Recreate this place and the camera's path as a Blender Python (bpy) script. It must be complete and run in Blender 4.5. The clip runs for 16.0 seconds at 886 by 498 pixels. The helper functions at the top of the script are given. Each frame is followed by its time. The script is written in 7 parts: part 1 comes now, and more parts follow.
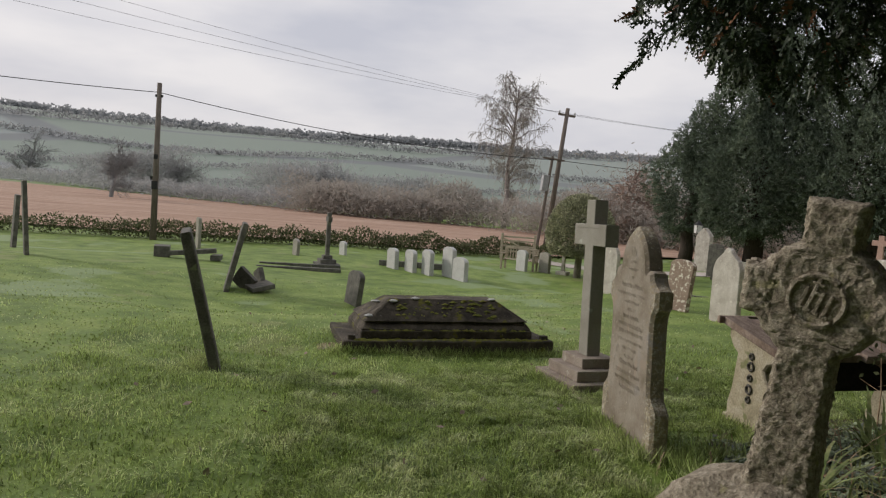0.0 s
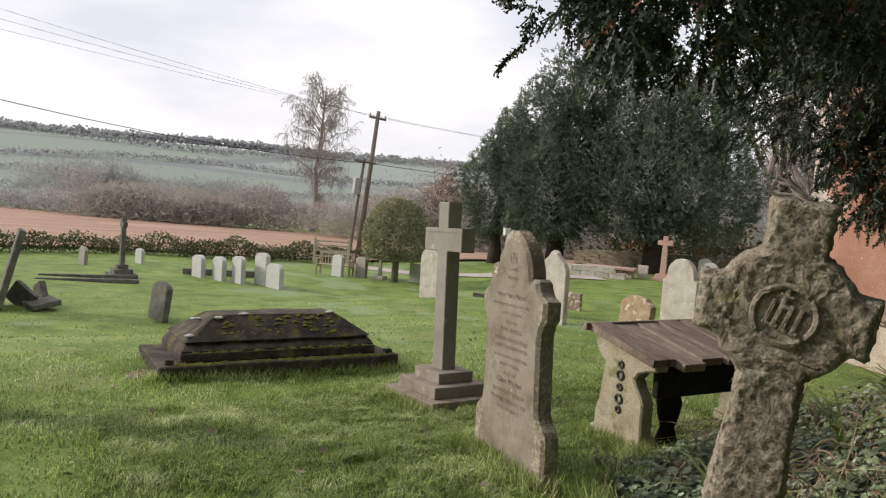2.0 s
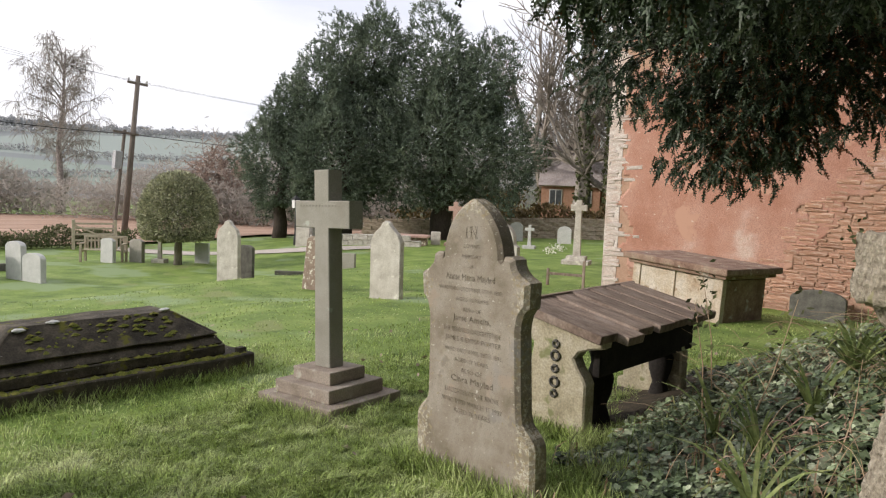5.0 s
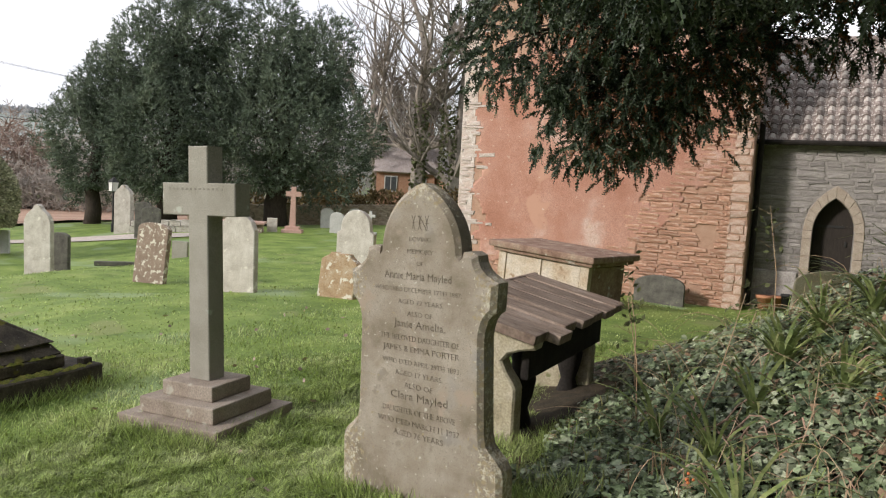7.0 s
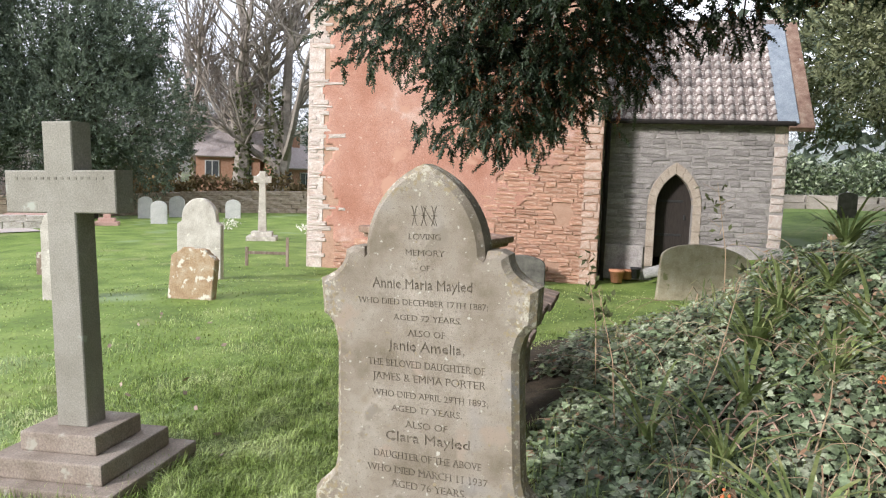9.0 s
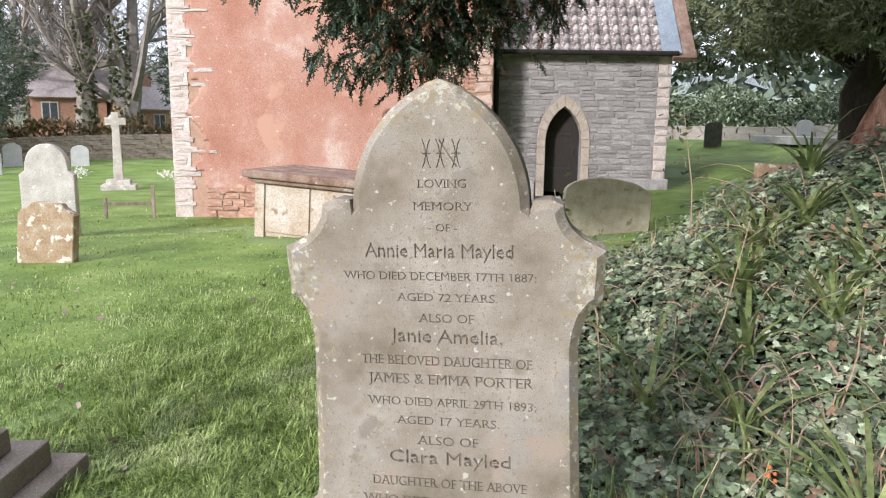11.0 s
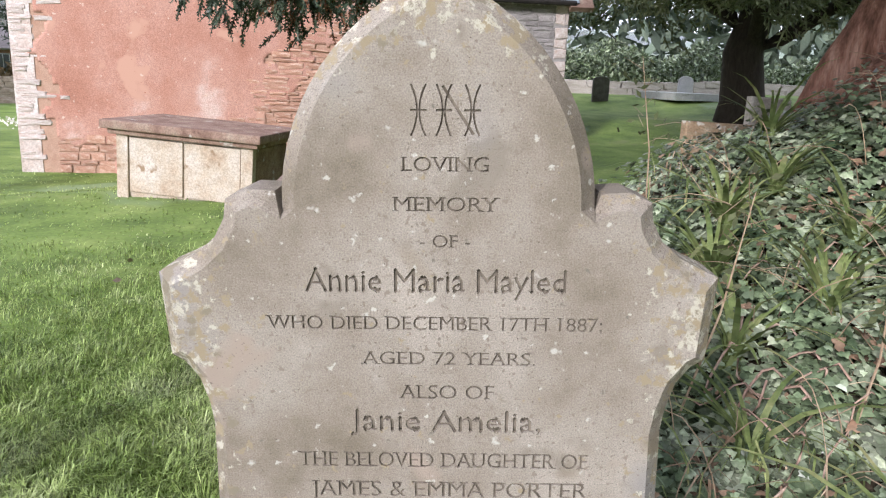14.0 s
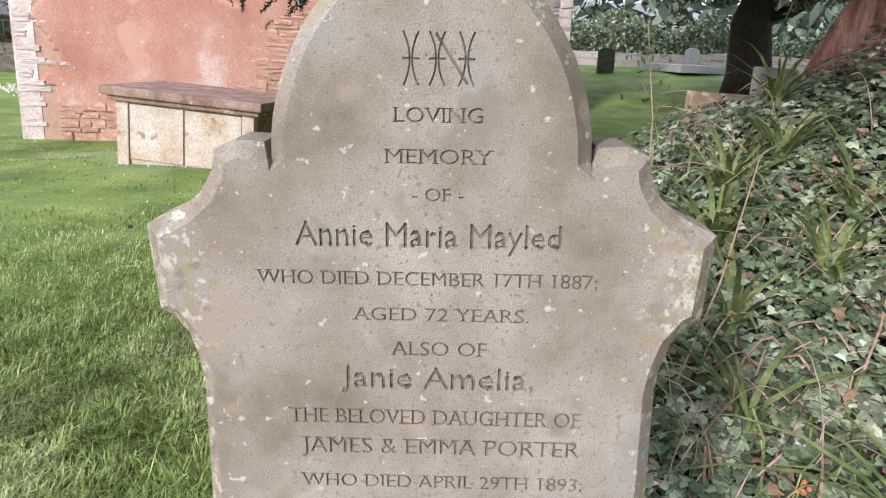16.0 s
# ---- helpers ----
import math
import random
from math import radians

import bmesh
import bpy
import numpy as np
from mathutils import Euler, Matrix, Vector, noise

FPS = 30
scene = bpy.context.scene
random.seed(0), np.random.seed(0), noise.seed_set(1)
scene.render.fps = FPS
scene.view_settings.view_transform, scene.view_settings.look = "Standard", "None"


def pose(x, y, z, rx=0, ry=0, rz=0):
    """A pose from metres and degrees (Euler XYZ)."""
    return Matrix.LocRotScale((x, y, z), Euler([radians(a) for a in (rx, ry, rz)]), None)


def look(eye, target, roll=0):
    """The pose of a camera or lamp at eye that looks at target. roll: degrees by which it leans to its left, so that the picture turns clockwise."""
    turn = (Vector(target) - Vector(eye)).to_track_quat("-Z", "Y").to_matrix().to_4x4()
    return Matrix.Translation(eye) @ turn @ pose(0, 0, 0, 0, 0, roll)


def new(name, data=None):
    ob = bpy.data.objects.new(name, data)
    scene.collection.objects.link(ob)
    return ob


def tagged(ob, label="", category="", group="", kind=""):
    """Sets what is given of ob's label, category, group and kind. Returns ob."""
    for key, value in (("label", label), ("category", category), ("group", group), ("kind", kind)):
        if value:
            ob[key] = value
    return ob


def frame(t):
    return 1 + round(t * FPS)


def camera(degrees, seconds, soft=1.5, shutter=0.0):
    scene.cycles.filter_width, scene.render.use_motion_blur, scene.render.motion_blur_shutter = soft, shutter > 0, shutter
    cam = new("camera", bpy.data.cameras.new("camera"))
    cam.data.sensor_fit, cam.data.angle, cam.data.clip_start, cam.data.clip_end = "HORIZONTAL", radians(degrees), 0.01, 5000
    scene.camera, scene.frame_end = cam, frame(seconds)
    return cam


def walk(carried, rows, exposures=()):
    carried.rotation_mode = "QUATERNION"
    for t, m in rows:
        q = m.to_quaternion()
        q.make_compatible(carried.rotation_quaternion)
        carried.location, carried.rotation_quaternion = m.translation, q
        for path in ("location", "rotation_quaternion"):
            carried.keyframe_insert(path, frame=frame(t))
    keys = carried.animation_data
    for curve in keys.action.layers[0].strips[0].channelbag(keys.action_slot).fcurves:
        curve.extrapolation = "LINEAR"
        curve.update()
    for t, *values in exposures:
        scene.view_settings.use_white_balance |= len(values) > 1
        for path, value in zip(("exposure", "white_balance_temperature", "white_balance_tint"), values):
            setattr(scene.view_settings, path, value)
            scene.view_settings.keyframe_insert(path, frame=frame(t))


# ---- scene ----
cam = camera(62.9, 16.0, soft=1.2)

PATH = [
    (0, (4.701, -2.02, 1.712), (2.73, -1.736, 1.53), 3.2),
    (0.5, (4.523, -2.139, 1.692), (2.588, -1.679, 1.482), 5.0),
    (1, (4.3, -2.167, 1.727), (2.351, -1.733, 1.616), -0.6),
    (1.5, (4.086, -2.151, 1.629), (2.196, -1.536, 1.4), 0.8),
    (2, (3.935, -2.219, 1.664), (2.105, -1.424, 1.523), 3.5),
    (2.5, (3.731, -2.378, 1.668), (1.997, -1.393, 1.517), 3.5),
    (3, (3.563, -2.44, 1.651), (1.82, -1.473, 1.485), 2.6),
    (3.5, (3.216, -2.391, 1.611), (1.434, -1.516, 1.367), -1.1),
    (4, (3.032, -2.457, 1.609), (1.268, -1.555, 1.337), 1.0),
    (4.5, (2.774, -2.56, 1.614), (1.163, -1.384, 1.457), -1.8),
    (4.7, (2.73, -2.596, 1.593), (1.181, -1.344, 1.411), 0.2),
    (6.8, (1.898, -2.564, 1.558), (0.704, -0.965, 1.413), 0.3),
    (7, (1.839, -2.546, 1.539), (0.711, -0.908, 1.329), 3.0),
    (7.5, (1.609, -2.502, 1.505), (0.435, -0.887, 1.382), 1.2),
    (8, (1.416, -2.36, 1.52), (0.295, -0.711, 1.37), -1.1),
    (8.5, (1.216, -2.311, 1.496), (0.241, -0.575, 1.304), 0.3),
    (9, (0.874, -2.265, 1.493), (0.18, -0.405, 1.257), 2.1),
    (9.5, (0.696, -2.152, 1.445), (0.119, -0.266, 1.114), 1.7),
    (10, (0.527, -1.968, 1.431), (0.009, -0.066, 1.093), 2.0),
    (10.2, (0.461, -1.922, 1.434), (-0.025, -0.021, 1.047), 1.5),
    (12.3, (0.124, -1.34, 1.412), (-0.024, 0.615, 1.017), 2.0),
    (12.5, (0.113, -1.298, 1.403), (-0.024, 0.653, 0.986), 1.9),
    (13, (0.019, -1.129, 1.417), (-0.027, 0.819, 0.966), 2.7),
    (13.5, (-0.033, -1.02, 1.397), (-0.045, 0.92, 0.911), 3.6),
    (14, (-0.035, -0.975, 1.38), (-0.039, 0.959, 0.871), 2.8),
    (14.5, (-0.039, -0.957, 1.368), (-0.05, 0.97, 0.834), 2.8),
    (15, (-0.031, -0.96, 1.36), (-0.03, 0.956, 0.789), 2.9),
    (15.5, (-0.022, -0.952, 1.359), (-0.014, 0.96, 0.77), 2.7),
    (16, (-0.02, -0.962, 1.351), (-0.027, 0.952, 0.769), 3.3),
]
# the churchyard's level against the settled stones beside the path
SETTLE = pose(0.035, -0.008, -0.008, 1.22, 0.57, -0.68)
walk(cam, [(t, SETTLE @ look(eye, target, roll)) for t, eye, target, roll in PATH],
     exposures=[(0, -0.33, 6500, 15), (1, 0.04, 6600, 15), (2, 0.18, 6600, 15), (4.5, 0.34, 6450, 15), (7, 0.42, 6400, 14), (7.5, 0.81, 6300, 15), (8, 0.80, 6150, 15), (10, 0.98, 5950, 16), (12.5, 0.97, 5700, 18), (16, 0.94, 5750, 20)])

# ---- light ----
SUN_DIR = Vector((-0.45, -0.80, 0.42)).normalized()
world = bpy.data.worlds.new("sky")
scene.world = world
world.use_nodes = True
wn, wl = world.node_tree.nodes, world.node_tree.links
bg = wn["Background"]
sky = wn.new("ShaderNodeTexSky")
sky.sky_type = "NISHITA"
sky.sun_disc = False
sky.sun_elevation = math.asin(SUN_DIR.z)
sky.sun_rotation = math.atan2(SUN_DIR.x, SUN_DIR.y)
sky.dust_density = 4.0
sky.air_density = 1.0
# thin overcast: the blue sky mixed towards a white cloud layer with soft billows
tc = wn.new("ShaderNodeTexCoord")
cl = wn.new("ShaderNodeTexNoise")
cl.inputs["Scale"].default_value = 2.2
cl.inputs["Detail"].default_value = 5
cmap = wn.new("ShaderNodeMapping")
cmap.inputs["Scale"].default_value = (1, 1, 3.5)
cr = wn.new("ShaderNodeValToRGB")
cr.color_ramp.elements[0].position, cr.color_ramp.elements[0].color = 0.36, (9.0, 9.4, 10.2, 1)
cr.color_ramp.elements[1].position, cr.color_ramp.elements[1].color = 0.62, (13.2, 13.2, 13.0, 1)
mx = wn.new("ShaderNodeMix")
mx.data_type = "RGBA"
mx.inputs[0].default_value = 0.86
wl.new(tc.outputs["Generated"], cmap.inputs[0])
wl.new(cmap.outputs[0], cl.inputs["Vector"])
wl.new(cl.outputs[0], cr.inputs[0])
wl.new(sky.outputs[0], mx.inputs[6])
wl.new(cr.outputs[0], mx.inputs[7])
wl.new(mx.outputs[2], bg.inputs[0])
bg.inputs[1].default_value = 0.084

sun_data = bpy.data.lights.new("sun", "SUN")
sun_data.energy, sun_data.angle, sun_data.color = 2.3, radians(7), (1.0, 0.94, 0.84)
sun = new("sun", sun_data)
sun.matrix_world = look(SUN_DIR * 50, (0, 0, 0))


# ---- materials ----
def material(name, colours, scale=6.0, rough=0.85, bump=0.3, fine=60.0, spots=None, vary=0.0, metal=0.0, stretch=(1, 1, 1), island=0.0, mid=0.5, band=0.18):
    """Ramp of colours over coarse noise, fine grain on top, bump from both; spots: (scale, threshold, colour) lichen patches."""
    m = bpy.data.materials.new(name)
    m.use_nodes = True
    n, l = m.node_tree.nodes, m.node_tree.links
    p = n["Principled BSDF"]
    p.inputs["Roughness"].default_value, p.inputs["Metallic"].default_value = rough, metal
    p.inputs["Specular IOR Level"].default_value = 0.3
    co = n.new("ShaderNodeTexCoord")
    mp = n.new("ShaderNodeMapping")
    mp.inputs["Scale"].default_value = stretch
    l.new(co.outputs["Object"], mp.inputs[0])
    a = n.new("ShaderNodeTexNoise")
    a.inputs["Scale"].default_value, a.inputs["Detail"].default_value, a.inputs["Roughness"].default_value = scale, 8, 0.62
    l.new(mp.outputs[0], a.inputs["Vector"])
    r = n.new("ShaderNodeValToRGB")
    el = r.color_ramp.elements
    k = len(colours)
    while len(el) < k:
        el.new(0.5)
    for i, c in enumerate(colours):
        el[i].position = mid - band + 2 * band * i / max(1, k - 1)
        el[i].color = (*c, 1)
    l.new(a.outputs[0], r.inputs[0])
    col = r.outputs[0]
    f = n.new("ShaderNodeTexNoise")
    f.inputs["Scale"].default_value, f.inputs["Detail"].default_value = fine, 4
    l.new(mp.outputs[0], f.inputs["Vector"])
    g = n.new("ShaderNodeMix")
    g.data_type, g.blend_type = "RGBA", "OVERLAY"
    g.inputs[0].default_value = 0.6
    l.new(col, g.inputs[6])
    l.new(f.outputs[0], g.inputs[7])
    col = g.outputs[2]
    for sc, th, sp in (spots or ()):
        v = n.new("ShaderNodeTexNoise")
        v.inputs["Scale"].default_value, v.inputs["Detail"].default_value, v.inputs["Roughness"].default_value = sc, 3, 0.55
        l.new(co.outputs["Object"], v.inputs["Vector"])
        t = n.new("ShaderNodeMapRange")
        t.inputs[1].default_value, t.inputs[2].default_value = th, th + 0.05
        l.new(v.outputs[0], t.inputs[0])
        q = n.new("ShaderNodeMix")
        q.data_type = "RGBA"
        q.inputs[7].default_value = (*sp, 1)
        l.new(t.outputs[0], q.inputs[0])
        l.new(col, q.inputs[6])
        col = q.outputs[2]
    if vary or island:
        rnd = n.new("ShaderNodeObjectInfo").outputs["Random"] if vary else n.new("ShaderNodeNewGeometry").outputs["Random Per Island"]
        h = n.new("ShaderNodeHueSaturation")
        mr = n.new("ShaderNodeMapRange")
        amt = vary or island
        mr.inputs[3].default_value, mr.inputs[4].default_value = 1 - amt, 1 + amt
        l.new(rnd, mr.inputs[0])
        l.new(mr.outputs[0], h.inputs["Value"])
        l.new(col, h.inputs["Color"])
        col = h.outputs[0]
    l.new(col, p.inputs["Base Color"])
    if bump:
        ad = n.new("ShaderNodeMath")
        ad.operation = "MULTIPLY_ADD"
        ad.inputs[1].default_value = 0.35
        l.new(f.outputs[0], ad.inputs[0])
        l.new(a.outputs[0], ad.inputs[2])
        b = n.new("ShaderNodeBump")
        b.inputs["Strength"].default_value, b.inputs["Distance"].default_value = bump, 0.02
        l.new(ad.outputs[0], b.inputs["Height"])
        l.new(b.outputs[0], p.inputs["Normal"])
    return m


M_SAND = material("buff sandstone", [(0.180, 0.152, 0.110), (0.250, 0.214, 0.168), (0.300, 0.266, 0.218), (0.355, 0.315, 0.262)], 3.4, 0.92, 0.42, 430, band=0.13, spots=[(7, 0.60, (0.235, 0.205, 0.162)), (90, 0.60, (0.225, 0.19, 0.15)), (1.7, 0.56, (0.255, 0.237, 0.215)), (4.5, 0.60, (0.315, 0.258, 0.205)), (130, 0.655, (0.20, 0.17, 0.135)), (3.2, 0.63, (0.235, 0.195, 0.140)), (60, 0.675, (0.175, 0.155, 0.125)), (48, 0.655, (0.46, 0.44, 0.38)), (26, 0.685, (0.45, 0.43, 0.37)), (210, 0.64, (0.15, 0.125, 0.095)), (2.2, 0.66, (0.25, 0.21, 0.15))])
# Letters darker than the stone: the shade of the cuts is in the colour.
M_SANDTXT = material("lettering darkened for shade", [(0.115, 0.096, 0.072), (0.185, 0.157, 0.122)], 30, 0.95, 0.2)
M_GREYST = material("grey weathered stone", [(0.235, 0.222, 0.185), (0.285, 0.272, 0.232), (0.335, 0.32, 0.28)], 3, 0.9, 0.2, 140, spots=[(9, 0.68, (0.40, 0.41, 0.36))])
M_GREYTXT = material("worn cross lettering", [(0.19, 0.178, 0.148), (0.235, 0.222, 0.185)], 8, 0.95, 0.1)
M_PALE = material("pale lichened stone", [(0.34, 0.31, 0.27), (0.46, 0.43, 0.38), (0.56, 0.54, 0.49)], 4, 0.9, 0.25, 70, spots=[(7, 0.62, (0.62, 0.60, 0.53)), (5, 0.68, (0.25, 0.20, 0.12))])
M_WHITE = material("white portland stone", [(0.40, 0.405, 0.39), (0.51, 0.51, 0.49)], 4, 0.85, 0.15, 70, spots=[(6, 0.70, (0.36, 0.38, 0.33))])
M_PINK = material("pink granite", [(0.40, 0.25, 0.205), (0.52, 0.355, 0.30)], 30, 0.6, 0.1, 150)
M_ORANGE = material("lichen-orange stone", [(0.27, 0.18, 0.105), (0.36, 0.26, 0.16), (0.44, 0.37, 0.27)], 6, 0.9, 0.4, 60, spots=[(9, 0.56, (0.60, 0.57, 0.48))])
M_LICH = material("blotched reddish stone", [(0.20, 0.145, 0.11), (0.30, 0.235, 0.185)], 6, 0.9, 0.4, 60, spots=[(11, 0.55, (0.58, 0.55, 0.46))])
M_MOSSTOMB = material("dark mossy tomb stone", [(0.035, 0.031, 0.025), (0.068, 0.058, 0.044), (0.13, 0.11, 0.085)], 6, 0.95, 0.7, 70, spots=[(5.0, 0.62, (0.13, 0.125, 0.025)), (26, 0.70, (0.40, 0.38, 0.35))])
M_MOSS = material("moss", [(0.07, 0.09, 0.012), (0.15, 0.16, 0.03), (0.22, 0.20, 0.05)], 18, 1.0, 1.0, 120)
M_SLATE = material("dark leaning slate", [(0.07, 0.068, 0.06), (0.12, 0.115, 0.10), (0.17, 0.165, 0.14)], 6, 0.85, 0.3, 70, spots=[(9, 0.66, (0.20, 0.22, 0.13))])
M_CELT = material("rough granite", [(0.15, 0.125, 0.092), (0.30, 0.262, 0.20), (0.45, 0.405, 0.325)], 34, 0.95, 1.0, 90, spots=[(9, 0.64, (0.30, 0.275, 0.16))])
M_TABLE = material("yellowish carved stone", [(0.27, 0.24, 0.16), (0.38, 0.34, 0.24), (0.44, 0.40, 0.31)], 6, 0.9, 0.4, 70, spots=[(5, 0.63, (0.20, 0.21, 0.10))])
M_PLANK = material("weathered brown lid", [(0.16, 0.115, 0.09), (0.25, 0.19, 0.15), (0.34, 0.275, 0.23)], 5, 0.85, 0.6, 50, stretch=(4, 1, 1), vary=0.22)
M_CHEST = material("chest tomb panel stone", [(0.37, 0.275, 0.19), (0.45, 0.375, 0.29), (0.52, 0.465, 0.40)], 3, 0.9, 0.35, 60, spots=[(4, 0.62, (0.27, 0.19, 0.12))])
M_CHESTTOP = material("chest tomb slab", [(0.16, 0.095, 0.07), (0.25, 0.165, 0.125), (0.32, 0.25, 0.19)], 5, 0.9, 0.4, 60, spots=[(6, 0.64, (0.42, 0.38, 0.33))])
# Near-black for iron pipe and gutter, and for shade beneath the tomb lid.
M_DARK = material("dark iron and lid shade", [(0.012, 0.010, 0.009), (0.03, 0.026, 0.022)], 8, 0.9, 0.3)
M_RENDER = material("terracotta limewash", [(0.335, 0.158, 0.108), (0.40, 0.206, 0.150), (0.445, 0.255, 0.196), (0.54, 0.41, 0.355)], 0.9, 0.95, 0.22, 55, band=0.19, spots=[(1.3, 0.60, (0.48, 0.28, 0.205)), (9, 0.665, (0.56, 0.42, 0.34)), (26, 0.68, (0.33, 0.15, 0.095))])
M_RUBBLE = material("reddish rubble", [(0.35, 0.180, 0.115), (0.45, 0.260, 0.180), (0.54, 0.39, 0.305)], 3, 0.95, 0.7, 40, vary=0.16)
M_QUOIN = material("limewashed quoin stone", [(0.42, 0.315, 0.26), (0.52, 0.445, 0.40), (0.60, 0.56, 0.525)], 4, 0.95, 0.5, 40, vary=0.08)
M_QUOINRED = material("pinkish limewashed corner stone", [(0.42, 0.27, 0.20), (0.50, 0.36, 0.29), (0.56, 0.46, 0.39)], 4, 0.95, 0.5, 40, vary=0.12)
M_MORTAR = material("mortar", [(0.36, 0.215, 0.15), (0.45, 0.30, 0.22)], 8, 0.95, 0.4, 60)
M_VSTONE = material("grey lias rubble", [(0.21, 0.19, 0.18), (0.29, 0.27, 0.26), (0.37, 0.345, 0.325)], 4, 0.92, 0.6, 50, vary=0.25)
M_VMORT = material("grey mortar", [(0.25, 0.235, 0.22), (0.34, 0.32, 0.30)], 6, 0.95, 0.4, 60)
M_DRESS = material("dressed ham stone", [(0.335, 0.275, 0.22), (0.43, 0.37, 0.31)], 6, 0.9, 0.35, 80)
M_TILE = material("lichened roof tile", [(0.125, 0.096, 0.084), (0.195, 0.160, 0.145), (0.30, 0.272, 0.252)], 9, 0.9, 0.4, 60, spots=[(5, 0.60, (0.40, 0.37, 0.34)), (24, 0.60, (0.52, 0.50, 0.47))], vary=0.4)
M_LEAD = material("lead flashing", [(0.22, 0.26, 0.30), (0.33, 0.37, 0.41)], 6, 0.55, 0.1, metal=0.3)
M_DOOR = material("dark oak door", [(0.018, 0.014, 0.012), (0.04, 0.032, 0.026)], 5, 0.7, 0.4, 50, stretch=(8, 8, 1))
M_BARK = material("red yew bark", [(0.085, 0.040, 0.028), (0.265, 0.130, 0.088), (0.45, 0.275, 0.205)], 5, 0.85, 1.0, 34, stretch=(3, 3, 0.5))
M_BARKD = material("grey bark", [(0.10, 0.088, 0.072), (0.19, 0.17, 0.14), (0.26, 0.24, 0.205)], 6, 0.95, 0.7, 40, stretch=(3, 3, 0.7))
# Darker bark copy: the shade inside the crowns is put into the colour.
M_BARKDARK = material("bark darkened for shade", [(0.035, 0.027, 0.022), (0.07, 0.055, 0.045)], 6, 0.95, 0.7, 40, stretch=(3, 3, 0.7))
# Bark colour lightened so the distant trunks look veiled by haze.
M_BARKHAZE = material("bark paled for haze", [(0.20, 0.175, 0.145), (0.30, 0.27, 0.235)], 4, 0.95, 0.4, 30)
M_BIRCH = material("birch bark", [(0.16, 0.13, 0.12), (0.38, 0.34, 0.31)], 5, 0.9, 0.3, 30)
# Both twig colours are paled to grey to imitate distance haze.
M_TWIG = material("bare twigs", [(0.36, 0.33, 0.29), (0.44, 0.41, 0.37)], 3, 0.95, 0, island=0.08)
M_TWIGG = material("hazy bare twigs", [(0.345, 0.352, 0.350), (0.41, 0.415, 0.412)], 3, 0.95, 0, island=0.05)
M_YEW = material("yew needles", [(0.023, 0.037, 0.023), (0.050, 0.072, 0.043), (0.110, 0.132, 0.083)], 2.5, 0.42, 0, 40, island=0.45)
# Yew needles lightened in colour to imitate the haze before far crowns.
M_YEWFAR = material("distant yew needles in haze", [(0.076, 0.103, 0.074), (0.120, 0.154, 0.108), (0.188, 0.222, 0.155)], 0.6, 0.75, 0, 30, island=0.45)
M_YEWOLIVE = material("olive yew needles", [(0.095, 0.115, 0.058), (0.165, 0.185, 0.095), (0.25, 0.255, 0.14)], 0.8, 0.75, 0, 30, island=0.45)
M_YEWBROWN = material("browned yew needles", [(0.15, 0.062, 0.034), (0.22, 0.115, 0.06)], 4, 0.8, 0, 40, island=0.4)
M_IVY = material("ivy leaf", [(0.034, 0.056, 0.028), (0.145, 0.188, 0.102), (0.39, 0.42, 0.30)], 6, 0.32, 0.1, 60, island=0.62)
M_STRAP = material("strap leaf", [(0.10, 0.155, 0.05), (0.22, 0.27, 0.095), (0.44, 0.42, 0.20)], 5, 0.55, 0, 30, island=0.35)
M_STEM = material("dry bramble stem", [(0.24, 0.155, 0.095), (0.42, 0.33, 0.22)], 6, 0.9, 0, island=0.3)
M_DEADLEAF = material("withered brown leaf", [(0.17, 0.10, 0.06), (0.32, 0.225, 0.145)], 9, 0.8, 0, 50, island=0.4)
M_SOIL = material("leaf mould", [(0.035, 0.03, 0.02), (0.075, 0.058, 0.038)], 9, 1.0, 0.8, 60)
M_GRASS = material("mown wet grass", [(0.078, 0.128, 0.021), (0.142, 0.212, 0.040), (0.225, 0.290, 0.075)], 1.3, 0.75, 0.9, 26, spots=[(0.9, 0.62, (0.19, 0.225, 0.075)), (0.35, 0.60, (0.20, 0.27, 0.12))])
M_BLADE = material("grass blades", [(0.165, 0.235, 0.056), (0.330, 0.412, 0.140), (0.56, 0.60, 0.33)], 1.6, 0.42, 0, 30, island=0.62)
M_FIELD = material("pale stubble field", [(0.25, 0.150, 0.105), (0.35, 0.230, 0.165), (0.45, 0.325, 0.250)], 0.30, 0.95, 0.8, 5, stretch=(4.0, 0.35, 1))
M_HEDGE = material("hedge leaves", [(0.06, 0.075, 0.03), (0.10, 0.115, 0.05), (0.16, 0.15, 0.09)], 1.2, 0.8, 0, 30, island=0.4)
M_BUSH = material("clipped holly", [(0.22, 0.235, 0.145), (0.35, 0.355, 0.23), (0.50, 0.495, 0.35)], 3, 0.6, 0, 30, island=0.45)
M_AUTUMN = material("russet leaves", [(0.30, 0.225, 0.185), (0.38, 0.295, 0.245)], 3, 0.85, 0, 30, island=0.3)
M_BROWNHEDGE = material("beech hedge leaves", [(0.13, 0.105, 0.05), (0.22, 0.15, 0.07)], 3, 0.85, 0, 30, island=0.4)
M_WOOD = material("silvered teak", [(0.35, 0.30, 0.22), (0.48, 0.42, 0.32)], 8, 0.85, 0.2)
M_POLE = material("creosoted pole", [(0.12, 0.098, 0.082), (0.19, 0.162, 0.138)], 5, 0.9, 0.3, stretch=(3, 3, 0.4))
M_METAL = material("galvanised metal", [(0.30, 0.31, 0.32), (0.42, 0.43, 0.44)], 10, 0.5, 0, metal=0.6)
